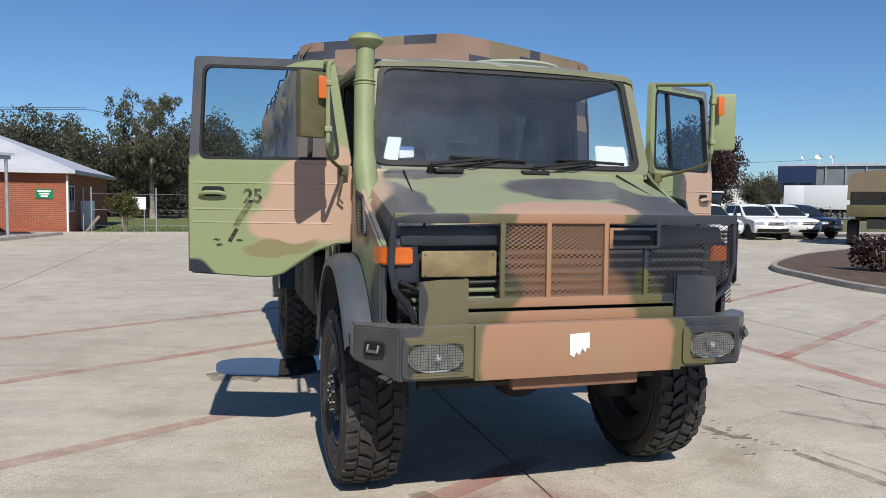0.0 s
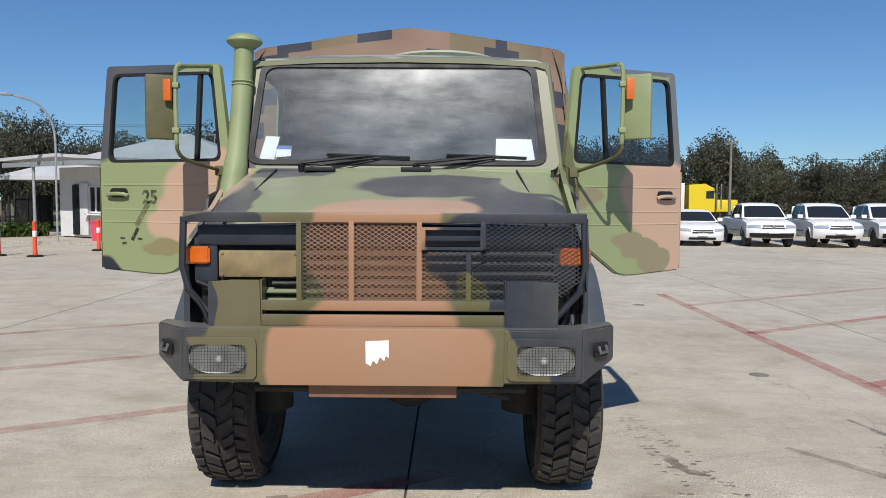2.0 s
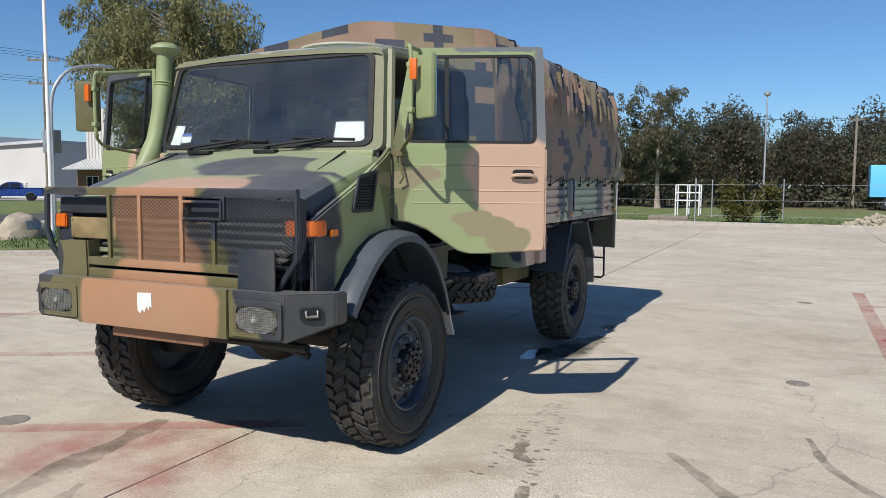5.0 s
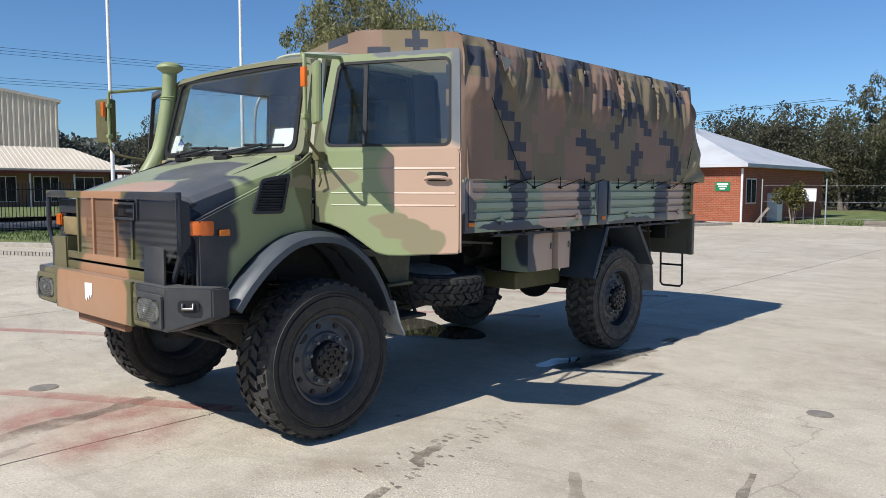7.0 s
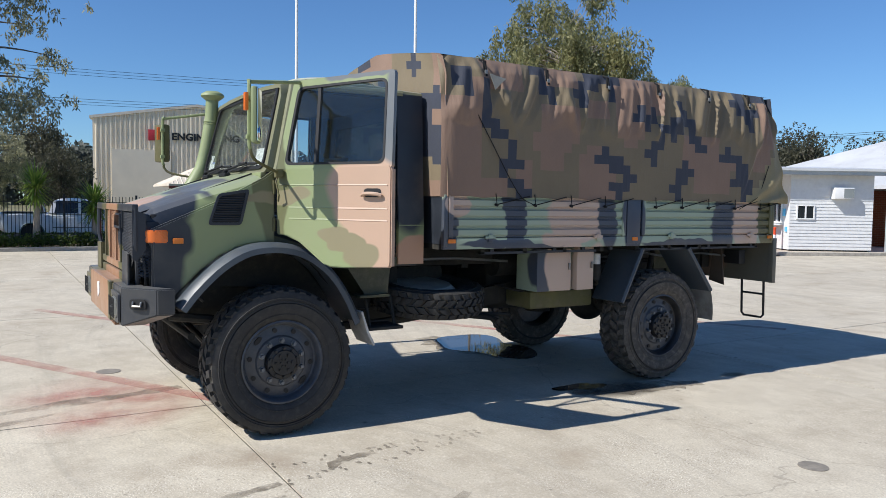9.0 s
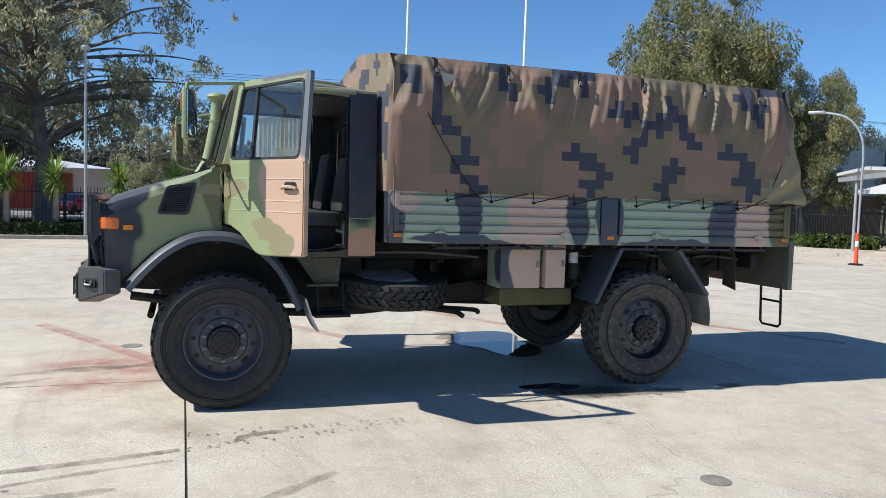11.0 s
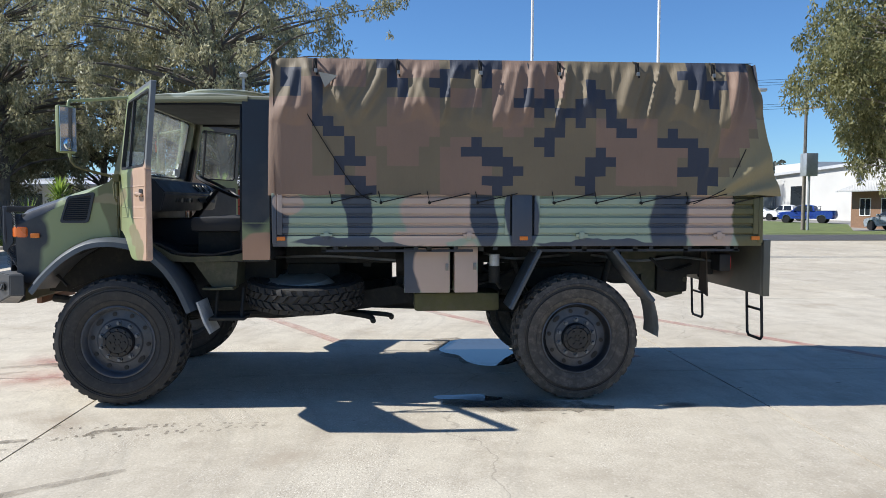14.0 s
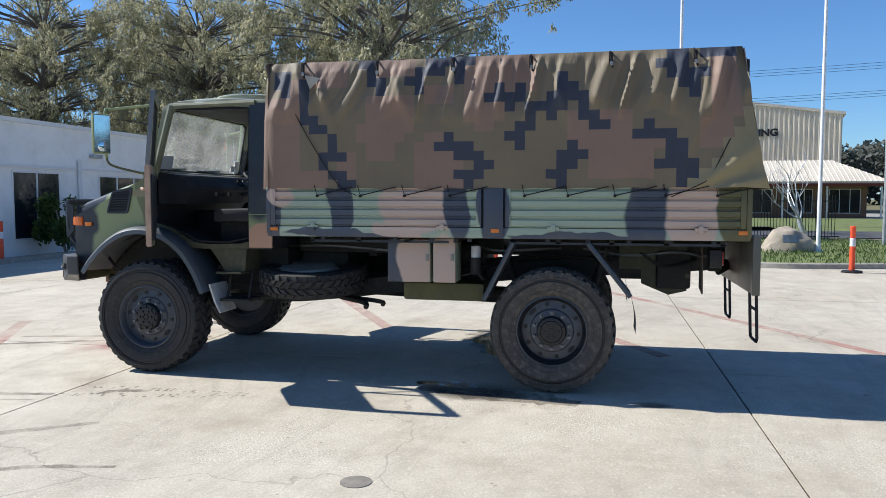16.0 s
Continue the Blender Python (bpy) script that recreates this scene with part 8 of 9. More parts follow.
def hip_roof(x0, x1, y0, y1, ze, zt, m, parent, over=0.45, rib=0.0):
    b = B()
    X0, X1, Y0, Y1 = x0 - over, x1 + over, y0 - over, y1 + over
    cx, cy = (X0 + X1) / 2, (Y0 + Y1) / 2
    dx, dy = X1 - X0, Y1 - Y0
    if dx > dy:
        r0, r1 = (X0 + dy / 2, cy), (X1 - dy / 2, cy)
    else:
        r0, r1 = (cx, Y0 + dx / 2), (cx, Y1 - dx / 2)
    base = [b.verts.new(p) for p in ((X0, Y0, ze), (X1, Y0, ze), (X1, Y1, ze), (X0, Y1, ze))]
    low = [b.verts.new(p) for p in ((X0, Y0, ze - 0.16), (X1, Y0, ze - 0.16), (X1, Y1, ze - 0.16), (X0, Y1, ze - 0.16))]
    p, q = b.verts.new((*r0, zt)), b.verts.new((*r1, zt))
    if dx > dy:
        fs = ((base[0], base[1], q, p), (base[1], base[2], q), (base[2], base[3], p, q), (base[3], base[0], p))
    else:
        fs = ((base[0], base[1], p), (base[1], base[2], q, p), (base[2], base[3], q), (base[3], base[0], p, q))
    for f in fs:
        b.faces.new(f)
    for i in range(4):
        b.faces.new((low[i], low[(i + 1) % 4], base[(i + 1) % 4], base[i]))
    b.faces.new(low[::-1])
    bmesh.ops.recalc_face_normals(b, faces=b.faces[:])
    roof = part("roof", b, m, parent, smooth=0)
    half = min(dx, dy) / 2
    rise = (zt - ze) / half
    k = 1
    while rib and k * rib < max(dx, dy):
        # raised seams running up each slope
        for u0_, u1_, edge, d, f in ((X0, X1, Y0, 1, lambda u, v: (u, v)), (X0, X1, Y1, -1, lambda u, v: (u, v)), (Y0, Y1, X0, 1, lambda u, v: (v, u)), (Y0, Y1, X1, -1, lambda u, v: (v, u))):
            u = u0_ + k * rib
            run = min(half, u - u0_, u1_ - u)
            if run > 0.1:
                lo0, lo1, top = f(u - 0.06, edge), f(u + 0.06, edge), f(u, edge)
                hi0, hi1, htop = f(u - 0.06, edge + d * run), f(u + 0.06, edge + d * run), f(u, edge + d * run)
                z0_, z1_ = ze + 0.004, ze + 0.004 + rise * run
                sm = B()
                vs = [sm.verts.new(p) for p in ((*lo0, z0_), (*top, z0_ + 0.05), (*lo1, z0_), (*hi1, z1_), (*htop, z1_ + 0.05), (*hi0, z1_))]
                sm.faces.new((vs[0], vs[1], vs[4], vs[5]))
                sm.faces.new((vs[1], vs[2], vs[3], vs[4]))
                part("roof_seam", sm, m, roof, smooth=0)
        k += 1
    return roof


def window(x0, x1, z0, z1, at, axis, parent, panes=2, depth=0.04):
    """A framed window on a wall; axis 'y-' means that the wall looks towards -y, and so on."""
    def f(u, v, w):
        return {"y-": Vector((u, at - w, v)), "y+": Vector((u, at + w, v)), "x+": Vector((at + w, u, v)), "x-": Vector((at - w, u, v))}[axis]
    b = B()
    ring(b, [(x0, z0), (x1, z0), (x1, z1), (x0, z1)], [(x0 + 0.05, z0 + 0.05), (x1 - 0.05, z0 + 0.05), (x1 - 0.05, z1 - 0.05), (x0 + 0.05, z1 - 0.05)], f, depth)
    for k in range(1, panes):
        x = x0 + (x1 - x0) * k / panes
        prism(b, [(x - 0.025, z0 + 0.04), (x + 0.025, z0 + 0.04), (x + 0.025, z1 - 0.04), (x - 0.025, z1 - 0.04)], f, depth)
    w = part("window", b, M_FRAME, parent, smooth=0)
    for k in range(panes):
        xa, xb = x0 + (x1 - x0) * k / panes + 0.03, x0 + (x1 - x0) * (k + 1) / panes - 0.03
        g_ = B()
        prism(g_, [(xa, z0 + 0.03), (xb, z0 + 0.03), (xb, z1 - 0.03), (xa, z1 - 0.03)], f, 0.012)
        part("pane", g_, M_DARKWIN, w, smooth=0)
    return w


# red brick office with a white hip roof
bb = thing("brick_building", (0, 0, 0), "low red brick building with a white steel hip roof", "building")
wall_box("wall", -19.4, -12.05, 34.6, 44.2, 0, 2.80, M_BRICK, bb)
wall_box("wall", -12.05, -8.3, 31.7, 44.2, 0, 2.80, M_BRICK, bb)
hip_roof(-21.3, -8.3, 31.7, 44.2, 2.83, 5.5, M_ROOFW, bb)
bb.matrix_basis = pose(-0.05, 0.45, 0)
for z_, p_ in ((5.0, (-12.6, 36.4)),):
    b = B()
    cyl(b, (*p_, 4.2), (*p_, z_ + 0.35), 0.03, seg=8)
    box(b, p_[0] - 0.45, p_[0] + 0.45, p_[1] - 0.02, p_[1] + 0.02, z_ + 0.28, z_ + 0.32)
    part("roof_aerial", b, M_POLE, bb)
window(32.3, 33.6, 0.95, 2.15, -8.3, "x+", bb, 2, 0.02)
ac = B()
box(ac, -8.29, -7.75, 35.1, 35.8, 0.05, 1.45, 0.03)
part("air_conditioner", ac, M_FRAME, bb)
dp = B()
cyl(dp, (-8.24, 31.64, 0.05), (-8.24, 31.64, 2.6), 0.05, seg=10)
part("downpipe", dp, M_FRAME, bb)
dp = B()
prism(dp, [(-9.52, 1.56), (-8.82, 1.56), (-8.82, 1.98), (-9.52, 1.98)], lambda u, v, w: Vector((u, 31.695 - w, v)), 0.03)
sg = part("sign", dp, M_SIGN, bb, "green sign with white lettering too small to read")
for z, a, b_ in ((1.88, -9.44, -8.90), (1.77, -9.37, -8.97), (1.66, -9.31, -9.03)):
    w = B()
    prism(w, [(a, z - 0.035), (b_, z - 0.035), (b_, z + 0.035), (a, z + 0.035)], lambda u, v, w_: Vector((u, 31.664 - w_, v)), 0.004)
    part("lettering_bar", w, M_PAPER, sg)
for px_, py_ in ((-7.9, 33.6), (-7.3, 31.9), (-4.6, 31.9), (-1.0, 31.9), (2.6, 36), (-1.0, 39)):
    b = B()
    cyl(b, (px_, py_, 0), (px_, py_, 2.1), 0.03, seg=8)
    tagged(part("fence_post", b, M_POLE), "thin galvanised wire-fence post on the lawn", "post", group="wire fence posts")
wf = B()
for z in (0.4, 1.1, 1.8):
    tube(wf, [(-7.3, 31.9, z), (-4.6, 31.9, z), (-1.0, 31.9, z), (12, 31.9, z)], 0.006, 4)
tagged(part("fence_wire", wf, M_POLE), "thin wires strung between the posts", "fence")
nb = thing("notice_board", (-5.35, 32.1, 0), "white notice board on thin legs", "sign")
b = B()
box(b, -0.30, 0.30, -0.02, 0.02, 1.12, 1.68)
part("board", b, M_FRAME, nb)
b = B()
for x in (-0.22, 0.22):
    cyl(b, (x, 0.03, 0), (x, 0.03, 1.6), 0.02, seg=8)
part("legs", b, M_POLE, nb)
rk = thing("steel_rack", (-3.2, 41, 0), "white tubular steel frame standing on the far lawn", "rack")
b = B()
for x in (0, 0.65, 1.3):
    for y in (0, 0.9):
        cyl(b, (x, y, 0), (x, y, 1.8), 0.04, seg=6)
for z in (0.9, 1.35, 1.8):
    for y in (0, 0.9):
        cyl(b, (0, y, z), (1.3, y, z), 0.035, seg=6)
part("frame", b, M_FRAME, rk)
pl = thing("plank", (-7.6, 31.9, 0.02), "weathered plank leaning against a post", "plank")
b = B()
box(b, -0.06, 0.06, -0.02, 0.02, 0, 1.0, 0.004, Euler((0, radians(38), 0)).to_matrix().to_4x4())
part("board", b, M_WOODPOLE, pl)

M_HUT = surf("white_weatherboard", (0.66, 0.66, 0.65), 0.6, var=0.06)
# white guard house with a flat awning
gh = thing("guard_house", (0, 0, 0), "white weatherboard guard house with dark windows under a flat awning", "house")
wall_box("wall", -19.05, -13.45, 31.2, 34.4, 0.16, 3.28, M_HUT, gh)
for k in range(23):
    b = B()
    prism(b, [(0.0, 0.18 + k * 0.135), (0.022, 0.18 + k * 0.135), (0.004, 0.31 + k * 0.135), (0.0, 0.31 + k * 0.135)], lambda u, v, w: Vector((-13.45 + u, 31.2 + w, v)), 3.2)
    part("weatherboard", b, M_HUT, gh, smooth=0)
b = B()
box(b, -19.0, -13.5, 31.3, 34.3, 0.02, 0.16)
part("plinth", b, M_BLACK, gh)
b = B()
box(b, -18.0, -17.45, 31.12, 31.21, 0.25, 2.5)
part("doorway", b, M_DARKWIN, gh)
b = B()
box(b, -17.45, -16.9, 31.10, 31.16, 0.25, 2.55, 0.01)
part("door", b, M_HUT, gh)
window(-16.85, -15.45, 1.25, 2.42, 31.2, "y-", gh, 3, 0.07)
window(-15.40, -14.05, 1.25, 2.42, 31.2, "y-", gh, 3, 0.07)
window(31.45, 32.15, 1.42, 2.02, -13.43, "x+", gh, 2)
b = B()
box(b, -16.9, -14.0, 30.85, 31.2, 1.15, 1.21)
part("counter", b, M_FRAME, gh)
for x0_, x1_, z0_, z1_ in ((-13.95, -13.8, 1.55, 1.85), (-13.7, -13.6, 0.9, 1.1)):
    b = B()
    box(b, x0_, x1_, 31.14, 31.2, z0_, z1_)
    part("notice", b, M_BLUE, gh)
b = B()
box(b, -13.44, -13.12, 32.75, 33.50, 2.28, 2.74, 0.02)
unit = part("air_conditioner", b, M_FRAME, gh)
b = B()
box(b, -13.12, -13.105, 33.10, 33.48, 2.32, 2.70)
part("air_grille", b, M_GREYB, unit)
b = B()
prism(b, [(-20.6, 3.52), (-16.5, 3.62), (-12.9, 3.40), (-12.9, 3.50), (-16.5, 3.76), (-20.6, 3.66)], lambda u, v, w: Vector((u, 29.5 + w, v)), 5.5)
part("awning", b, M_ROOFW, gh, smooth=0)
b = B()
box(b, -20.5, -13.0, 29.55, 29.65, 3.24, 3.44)
box(b, -13.12, -12.98, 29.65, 34.9, 3.24, 3.42)
part("fascia", b, M_POLE, gh)
for x, y in ((-13.2, 29.72), (-18.4, 29.72), (-13.05, 34.75)):
    b = B()
    cyl(b, (x, y, 0.1), (x, y, 3.42), 0.06, seg=10)
    part("awning_post", b, M_POLE, gh)
gh.matrix_basis = Matrix.Translation((-11.8, 24.79, 0)) @ Matrix.Rotation(radians(-32), 4, "Z") @ Matrix.Diagonal((1, 1, 0.94, 1)) @ Matrix.Translation((13.45, -31.2, 0))
bn = thing("plastic_bin", (-13.35, 24.85, 0.1), "pink-red square plastic tub outside the guard house", "bin")
b = B()
prism(b, [(-0.30, 0), (0.30, 0), (0.38, 0.75), (-0.38, 0.75)], lambda u, v, w: Vector((u, -0.3 + w, v)), 0.6)
part("tub", b, M_PINK, bn)
b = B()
box(b, -0.41, 0.41, -0.33, 0.33, 0.72, 0.79, 0.01)
part("rim", b, M_PINK, bn)

# white office on the near street side
of = thing("office_building", (0, 0, 0), "long white rendered office building with dark windows", "building")
wall_box("wall", -18.25, -4.0, -22, -12.2, 0, 3.85, M_WHITE, of)
b = B()
box(b, -18.35, -3.9, -22.1, -12.1, 3.85, 3.97)
part("roof_edge", b, M_FRAME, of)
b = B()
box(b, -18.25, -4.0, -12.2, -12.17, 0, 0.35)
part("plinth", b, M_WHITE, of)
window(-12.9, -10.95, 0.45, 2.46, -12.2, "y+", of, 2, 0.03)
window(-17.65, -14.75, 0.45, 2.43, -12.2, "y+", of, 3, 0.03)
window(-9.2, -7.2, 0.45, 2.46, -12.2, "y+", of, 2, 0.03)
for x in (-13.75, -10.0):
    b = B()
    cyl(b, (x, -12.12, 0), (x, -12.12, 2.9), 0.06, seg=10)
    part("downpipe", b, M_FRAME, of)
b = B()
box(b, -14.75, -14.3, -12.2, -12.0, 2.98, 3.1, 0.02)
part("wall_lamp", b, M_POLE, of)
b = B()
box(b, -18.2, -4.0, -12.18, -12.12, 2.56, 2.62)
part("window_ledge", b, M_FRAME, of)
kerb([(-21, -10.6), (-16, -10.6), (-11, -10.6), (-7, -10.6)])


def ribbed(x0, x1, z0, z1, f, pitch=0.35, depth=0.06):
    """Corrugated sheet between x0 and x1."""
    b = B()
    n = int((x1 - x0) / pitch)
    prof = []
    for i in range(n):
        x = x0 + i * pitch
        prof += [(x, 0), (x + pitch * 0.55, 0), (x + pitch * 0.65, depth), (x + pitch * 0.9, depth)]
    prof.append((x0 + n * pitch, 0))
    top = z1 if callable(z1) else (lambda x: z1)
    rows = [[f(x, z0, d) for x, d in prof], [f(x, top(x), d) for x, d in prof]]
    grid(b, rows)
    return b


# engineering works: tall gable-fronted shed far across the street
ew = thing("steel_shed", (0, 0, 0), "tall cream corrugated steel shed with a company sign", "shed")
EY0, EY1, EX = 8.0, 31.0, -87.0
gable = lambda y: 12.2 + 2.0 * (1 - abs(y - (EY0 + EY1) / 2) / ((EY1 - EY0) / 2))
b = B()
prism(b, [(EY0, 0), (EY1, 0), (EY1, 12.2), ((EY0 + EY1) / 2, 14.2), (EY0, 12.2)], lambda u, v, w: Vector((EX - w, u, v)), 30)
part("body", b, M_CREAM, ew, smooth=0)
part("front_sheeting", ribbed(EY0, EY1, 0.0, gable, lambda u, v, w: Vector((EX + 0.05 + w, u, v)), 0.52, 0.16), M_CREAM, ew, smooth=0)
b = B()
prism(b, [(EY0 - 0.3, 12.0), ((EY0 + EY1) / 2, 14.05), (EY1 + 0.3, 12.0), (EY1 + 0.3, 12.35), ((EY0 + EY1) / 2, 14.4), (EY0 - 0.3, 12.35)], lambda u, v, w: Vector((EX - 30 + w, u, v)), 30.3)
part("roof", b, M_CREAMROOF, ew, smooth=0)
b = B()
box(b, EX + 0.1, EX + 0.3, 10.0, 16.5, 0, 8.3)
part("roller_door", b, surf("cream_roller_door", (0.74, 0.65, 0.49), 0.6, var=0.06, scale=0.5, bump=0), ew)


def lettering(text, size, parent, place, m, label=""):
    c = bpy.data.curves.new("lettering", "FONT")
    c.body, c.size, c.extrude, c.offset = text, size, 0.03, 0.05
    o = new("lettering_source", c)
    me_ = bpy.data.meshes.new_from_object(o.evaluated_get(bpy.context.evaluated_depsgraph_get()))
    bpy.data.objects.remove(o)
    me_.materials.clear()
    me_.materials.append(m)
    me_.transform(place)
    o = new("lettering", me_)
    o.parent = parent
    return tagged(o, label)


lettering("ENGINEERING", 1.22, ew, Matrix.Translation((EX + 0.25, 16.6, 9.7)) @ Euler((radians(90), 0, radians(90))).to_matrix().to_4x4(), M_BLACK, "black company lettering")
b = B()
box(b, EX + 0.15, EX + 0.3, 14.0, 16.2, 9.5, 10.9, 0.05)
part("logo_panel", b, surf("logo_red", (0.40, 0.02, 0.03), 0.5), ew, "red logo panel")
ew.matrix_basis = Matrix.Translation((EX, 20, 0)) @ Matrix.Rotation(radians(-12), 4, "Z") @ Matrix.Diagonal((1, 1, 0.92, 1)) @ Matrix.Translation((-EX, -20, 0))
# low office in front of it
lo = thing("low_office", (0, 0, 0), "low office with a cream hip roof and dark red trim", "building")
wall_box("wall", -66.4, -62.5, 13.0, 26.5, 0, 2.8, M_BROWNW, lo)
hip_roof(-67.5, -62, 12.1, 27, 3.12, 5.05, M_CREAMROOF, lo, 0.9, 0.40)
b = B()
box(b, -61.09, -61.04, 11.2, 27.9, 2.72, 2.95)
part("fascia", b, M_REDTRIM, lo)
for y0, y1 in ((14.2, 15.6), (16.5, 18.9), (20.2, 22.2), (23.5, 26.0)):
    window(y0, y1, 0.4, 2.5, -62.5, "x+", lo, 3)
for y in (12.4, 16.0, 19.5, 23.0, 27.2):
    b = B()
    cyl(b, (-61.2, y, 0), (-61.2, y, 2.98), 0.08, seg=8)
    part("verandah_post", b, M_FRAME, lo)

# sign of the works on its lawn
ws_ = thing("sign_board", (-44.9, 9.3, 0), "white company sign board with a red logo on two posts", "sign", turn=14)
b = B()
box(b, -0.03, 0.03, -0.92, 0.92, 1.45, 2.45, 0.01)
part("board", b, M_FRAME, ws_)
b = B()
box(b, 0.033, 0.045, -0.38, 0.38, 2.02, 2.34, 0.01)
part("logo_panel", b, surf("logo_red_board", (0.40, 0.02, 0.04), 0.5), ws_, "red logo panel")
for z, h_ in ((1.88, 0.72), (1.72, 0.62), (1.58, 0.66)):
    b = B()
    box(b, 0.033, 0.038, -h_, h_, z - 0.045, z + 0.045)
    part("lettering_bar", b, M_INK, ws_, "dark lettering too small to read")
for y in (-0.8, 0.8):
    b = B()
    cyl(b, (-0.06, y, 0), (-0.06, y, 2.5), 0.04, seg=8)
    part("sign_post", b, M_POLE, ws_)

# factory along the side street
fa = thing("factory_building", (0, 0, 0), "long pale factory with a dark opening and ribbed panels", "building")
b = B()
prism(b, [(-77, 0), (-46.0, 0), (-46.0, 5.7), (-77, 4.4)], lambda u, v, w: Vector((u, 36 + w, v)), 16)
part("wall", b, M_FACTORY, fa, smooth=0)
b = B()
prism(b, [(-77.3, 4.35), (-45.9, 5.65), (-45.9, 5.95), (-77.3, 4.65)], lambda u, v, w: Vector((u, 35.7 + w, v)), 17)
part("roof", b, M_ROOFW, fa, smooth=0)
part("ribbed_panel", ribbed(-62.5, -57.5, 0.1, 4.2, lambda u, v, w: Vector((u, 35.9 - w, v)), 0.4, 0.08), M_GREYB, fa, smooth=0)
b = B()
box(b, -60.5, -57.8, 35.7, 35.8, 1.2, 3.8)
part("grey_door", b, M_GREYB, fa)
b = B()
box(b, -55.0, -53.0, 35.85, 36.1, 0.8, 3.8)
part("opening", b, M_DARKWIN, fa)
b = B()
box(b, -60, -53.5, 37, 44, 4.6, 6.6)
part("roof_unit", b, M_FACTORY, fa)
for x in (-73, -70):
    window(x, x + 1.4, 0.8, 3.2, 36, "y-", fa, 2)
b = B()
tube(b, [(-47.5, 33, 1.2), (-42, 31, 1.2)], 0.05)
tube(b, [(-47.5, 33, 0.5), (-42, 31, 1.15)], 0.05)
cyl(b, (-47.5, 33, 0), (-47.5, 33, 1.6), 0.07)
part("gate_rail", b, M_POLE, fa)
fa.matrix_basis = Matrix.Translation((7.5 - 7.5 * 1.45, 2.8 - 2.8 * 1.45, 0)) @ Matrix.Diagonal((1.45, 1.45, 1.05, 1))
fb_ = thing("workshop_building", (0, 0, 0), "white-clad workshop with a sign and an awning over brown walls", "building")
wall_box("wall", -47.6, -36.0, 36.5, 50, 0, 3.0, M_BROWNW, fb_)
wall_box("upper_wall", -47.6, -36.0, 37.5, 50, 3.0, 7.4, M_FACTORY, fb_)
part("upper_cladding", ribbed(-47.6, -36.0, 3.4, 7.4, lambda u, v, w: Vector((u, 37.45 - w, v)), 0.35, 0.08), M_FACTORY, fb_, smooth=0)
b = B()
for i in range(32):
    x = -47.6 + i * 0.365
    prism(b, [(35.2, 2.7), (37.4, 3.5), (37.4, 3.55), (35.2, 2.75)], lambda u, v, w, x=x: Vector((x + w, u, v)), 0.25)
part("awning_sheet", b, M_FACTORY, fb_, smooth=0)
b = B()
prism(b, [(35.2, 2.66), (37.4, 3.46), (37.4, 3.5), (35.2, 2.70)], lambda u, v, w: Vector((-47.6 + w, u, v)), 11.6)
part("awning", b, M_POLE, fb_, smooth=0)
lettering("ENGINEERING", 0.95, fb_, Matrix.Translation((-40.9, 37.3, 4.75)) @ Euler((radians(90), 0, 0)).to_matrix().to_4x4(), M_BLACK, "black company lettering")
b = B()
box(b, -42.9, -41.2, 37.2, 37.35, 4.7, 5.6, 0.03)
part("logo_panel", b, surf("logo_red_panel", (0.40, 0.02, 0.03), 0.5), fb_, "red logo panel")
for x in (-46.5, -44, -41.5, -38.8):
    window(x, x + 1.3, 0.9, 2.2, 36.5, "y-", fb_, 2)

# sheds behind the gums
sh = thing("warehouse", (0, 0, 0), "pale warehouse partly hidden by the gums", "building")
wall_box("wall", -82, -56, -32, -5.6, 0, 3.2, M_FACTORY, sh)
hip_roof(-82, -56, -32, -5.6, 3.32, 5.3, M_ROOFW, sh, 0.5)
for y in (-28, -24, -19):
    window(y - 1.2, y + 1.2, 0.4, 2.6, -56, "x+", sh, 2)
part("red_door", ribbed(-15.4, -8.0, 0.2, 2.9, lambda u, v, w: Vector((-55.95 + w, u, v)), 0.30, 0.10), surf("rust_red_door", (0.36, 0.07, 0.05), 0.7), sh, smooth=0)

# grey and navy depot
gb2 = thing("depot_building", (0, 0, 0), "long grey steel depot with a navy front and roof dishes", "building")
gm = Matrix.Translation((67.9, 76.7, 0)) @ Matrix.Rotation(radians(-49), 4, "Z") @ Matrix.Diagonal((1.4, 1.4, 1.25, 1))
for nm, x0, x1, y0, y1, z0, z1, mm in (("wall", 0, 34, 0, 20, 0, 5.25, M_GREYB), ("navy_front", -0.3, 2.9, -0.3, 8, 2.6, 5.3, M_NAVY), ("roof", -0.2, 34.2, -0.2, 20.2, 5.25, 5.5, M_ROOFW)):
    b = B()
    box(b, x0, x1, y0, y1, z0, z1, 0, gm)
    part(nm, b, mm, gb2, smooth=0)
for x in (3.6, 5.2, 6.8, 8.4, 10, 12, 14, 16, 18, 21):
    b = B()
    box(b, x, x + 0.12, -0.10, 0.02, 0, 5.25, 0, gm)
    part("pilaster", b, M_POLE, gb2)
for x in (0.3, 1.6):
    b = B()
    box(b, x, x + 1.0, -0.36, 0.05, 2.75, 3.6, 0, gm)
    part("window", b, M_DARKWIN, gb2)
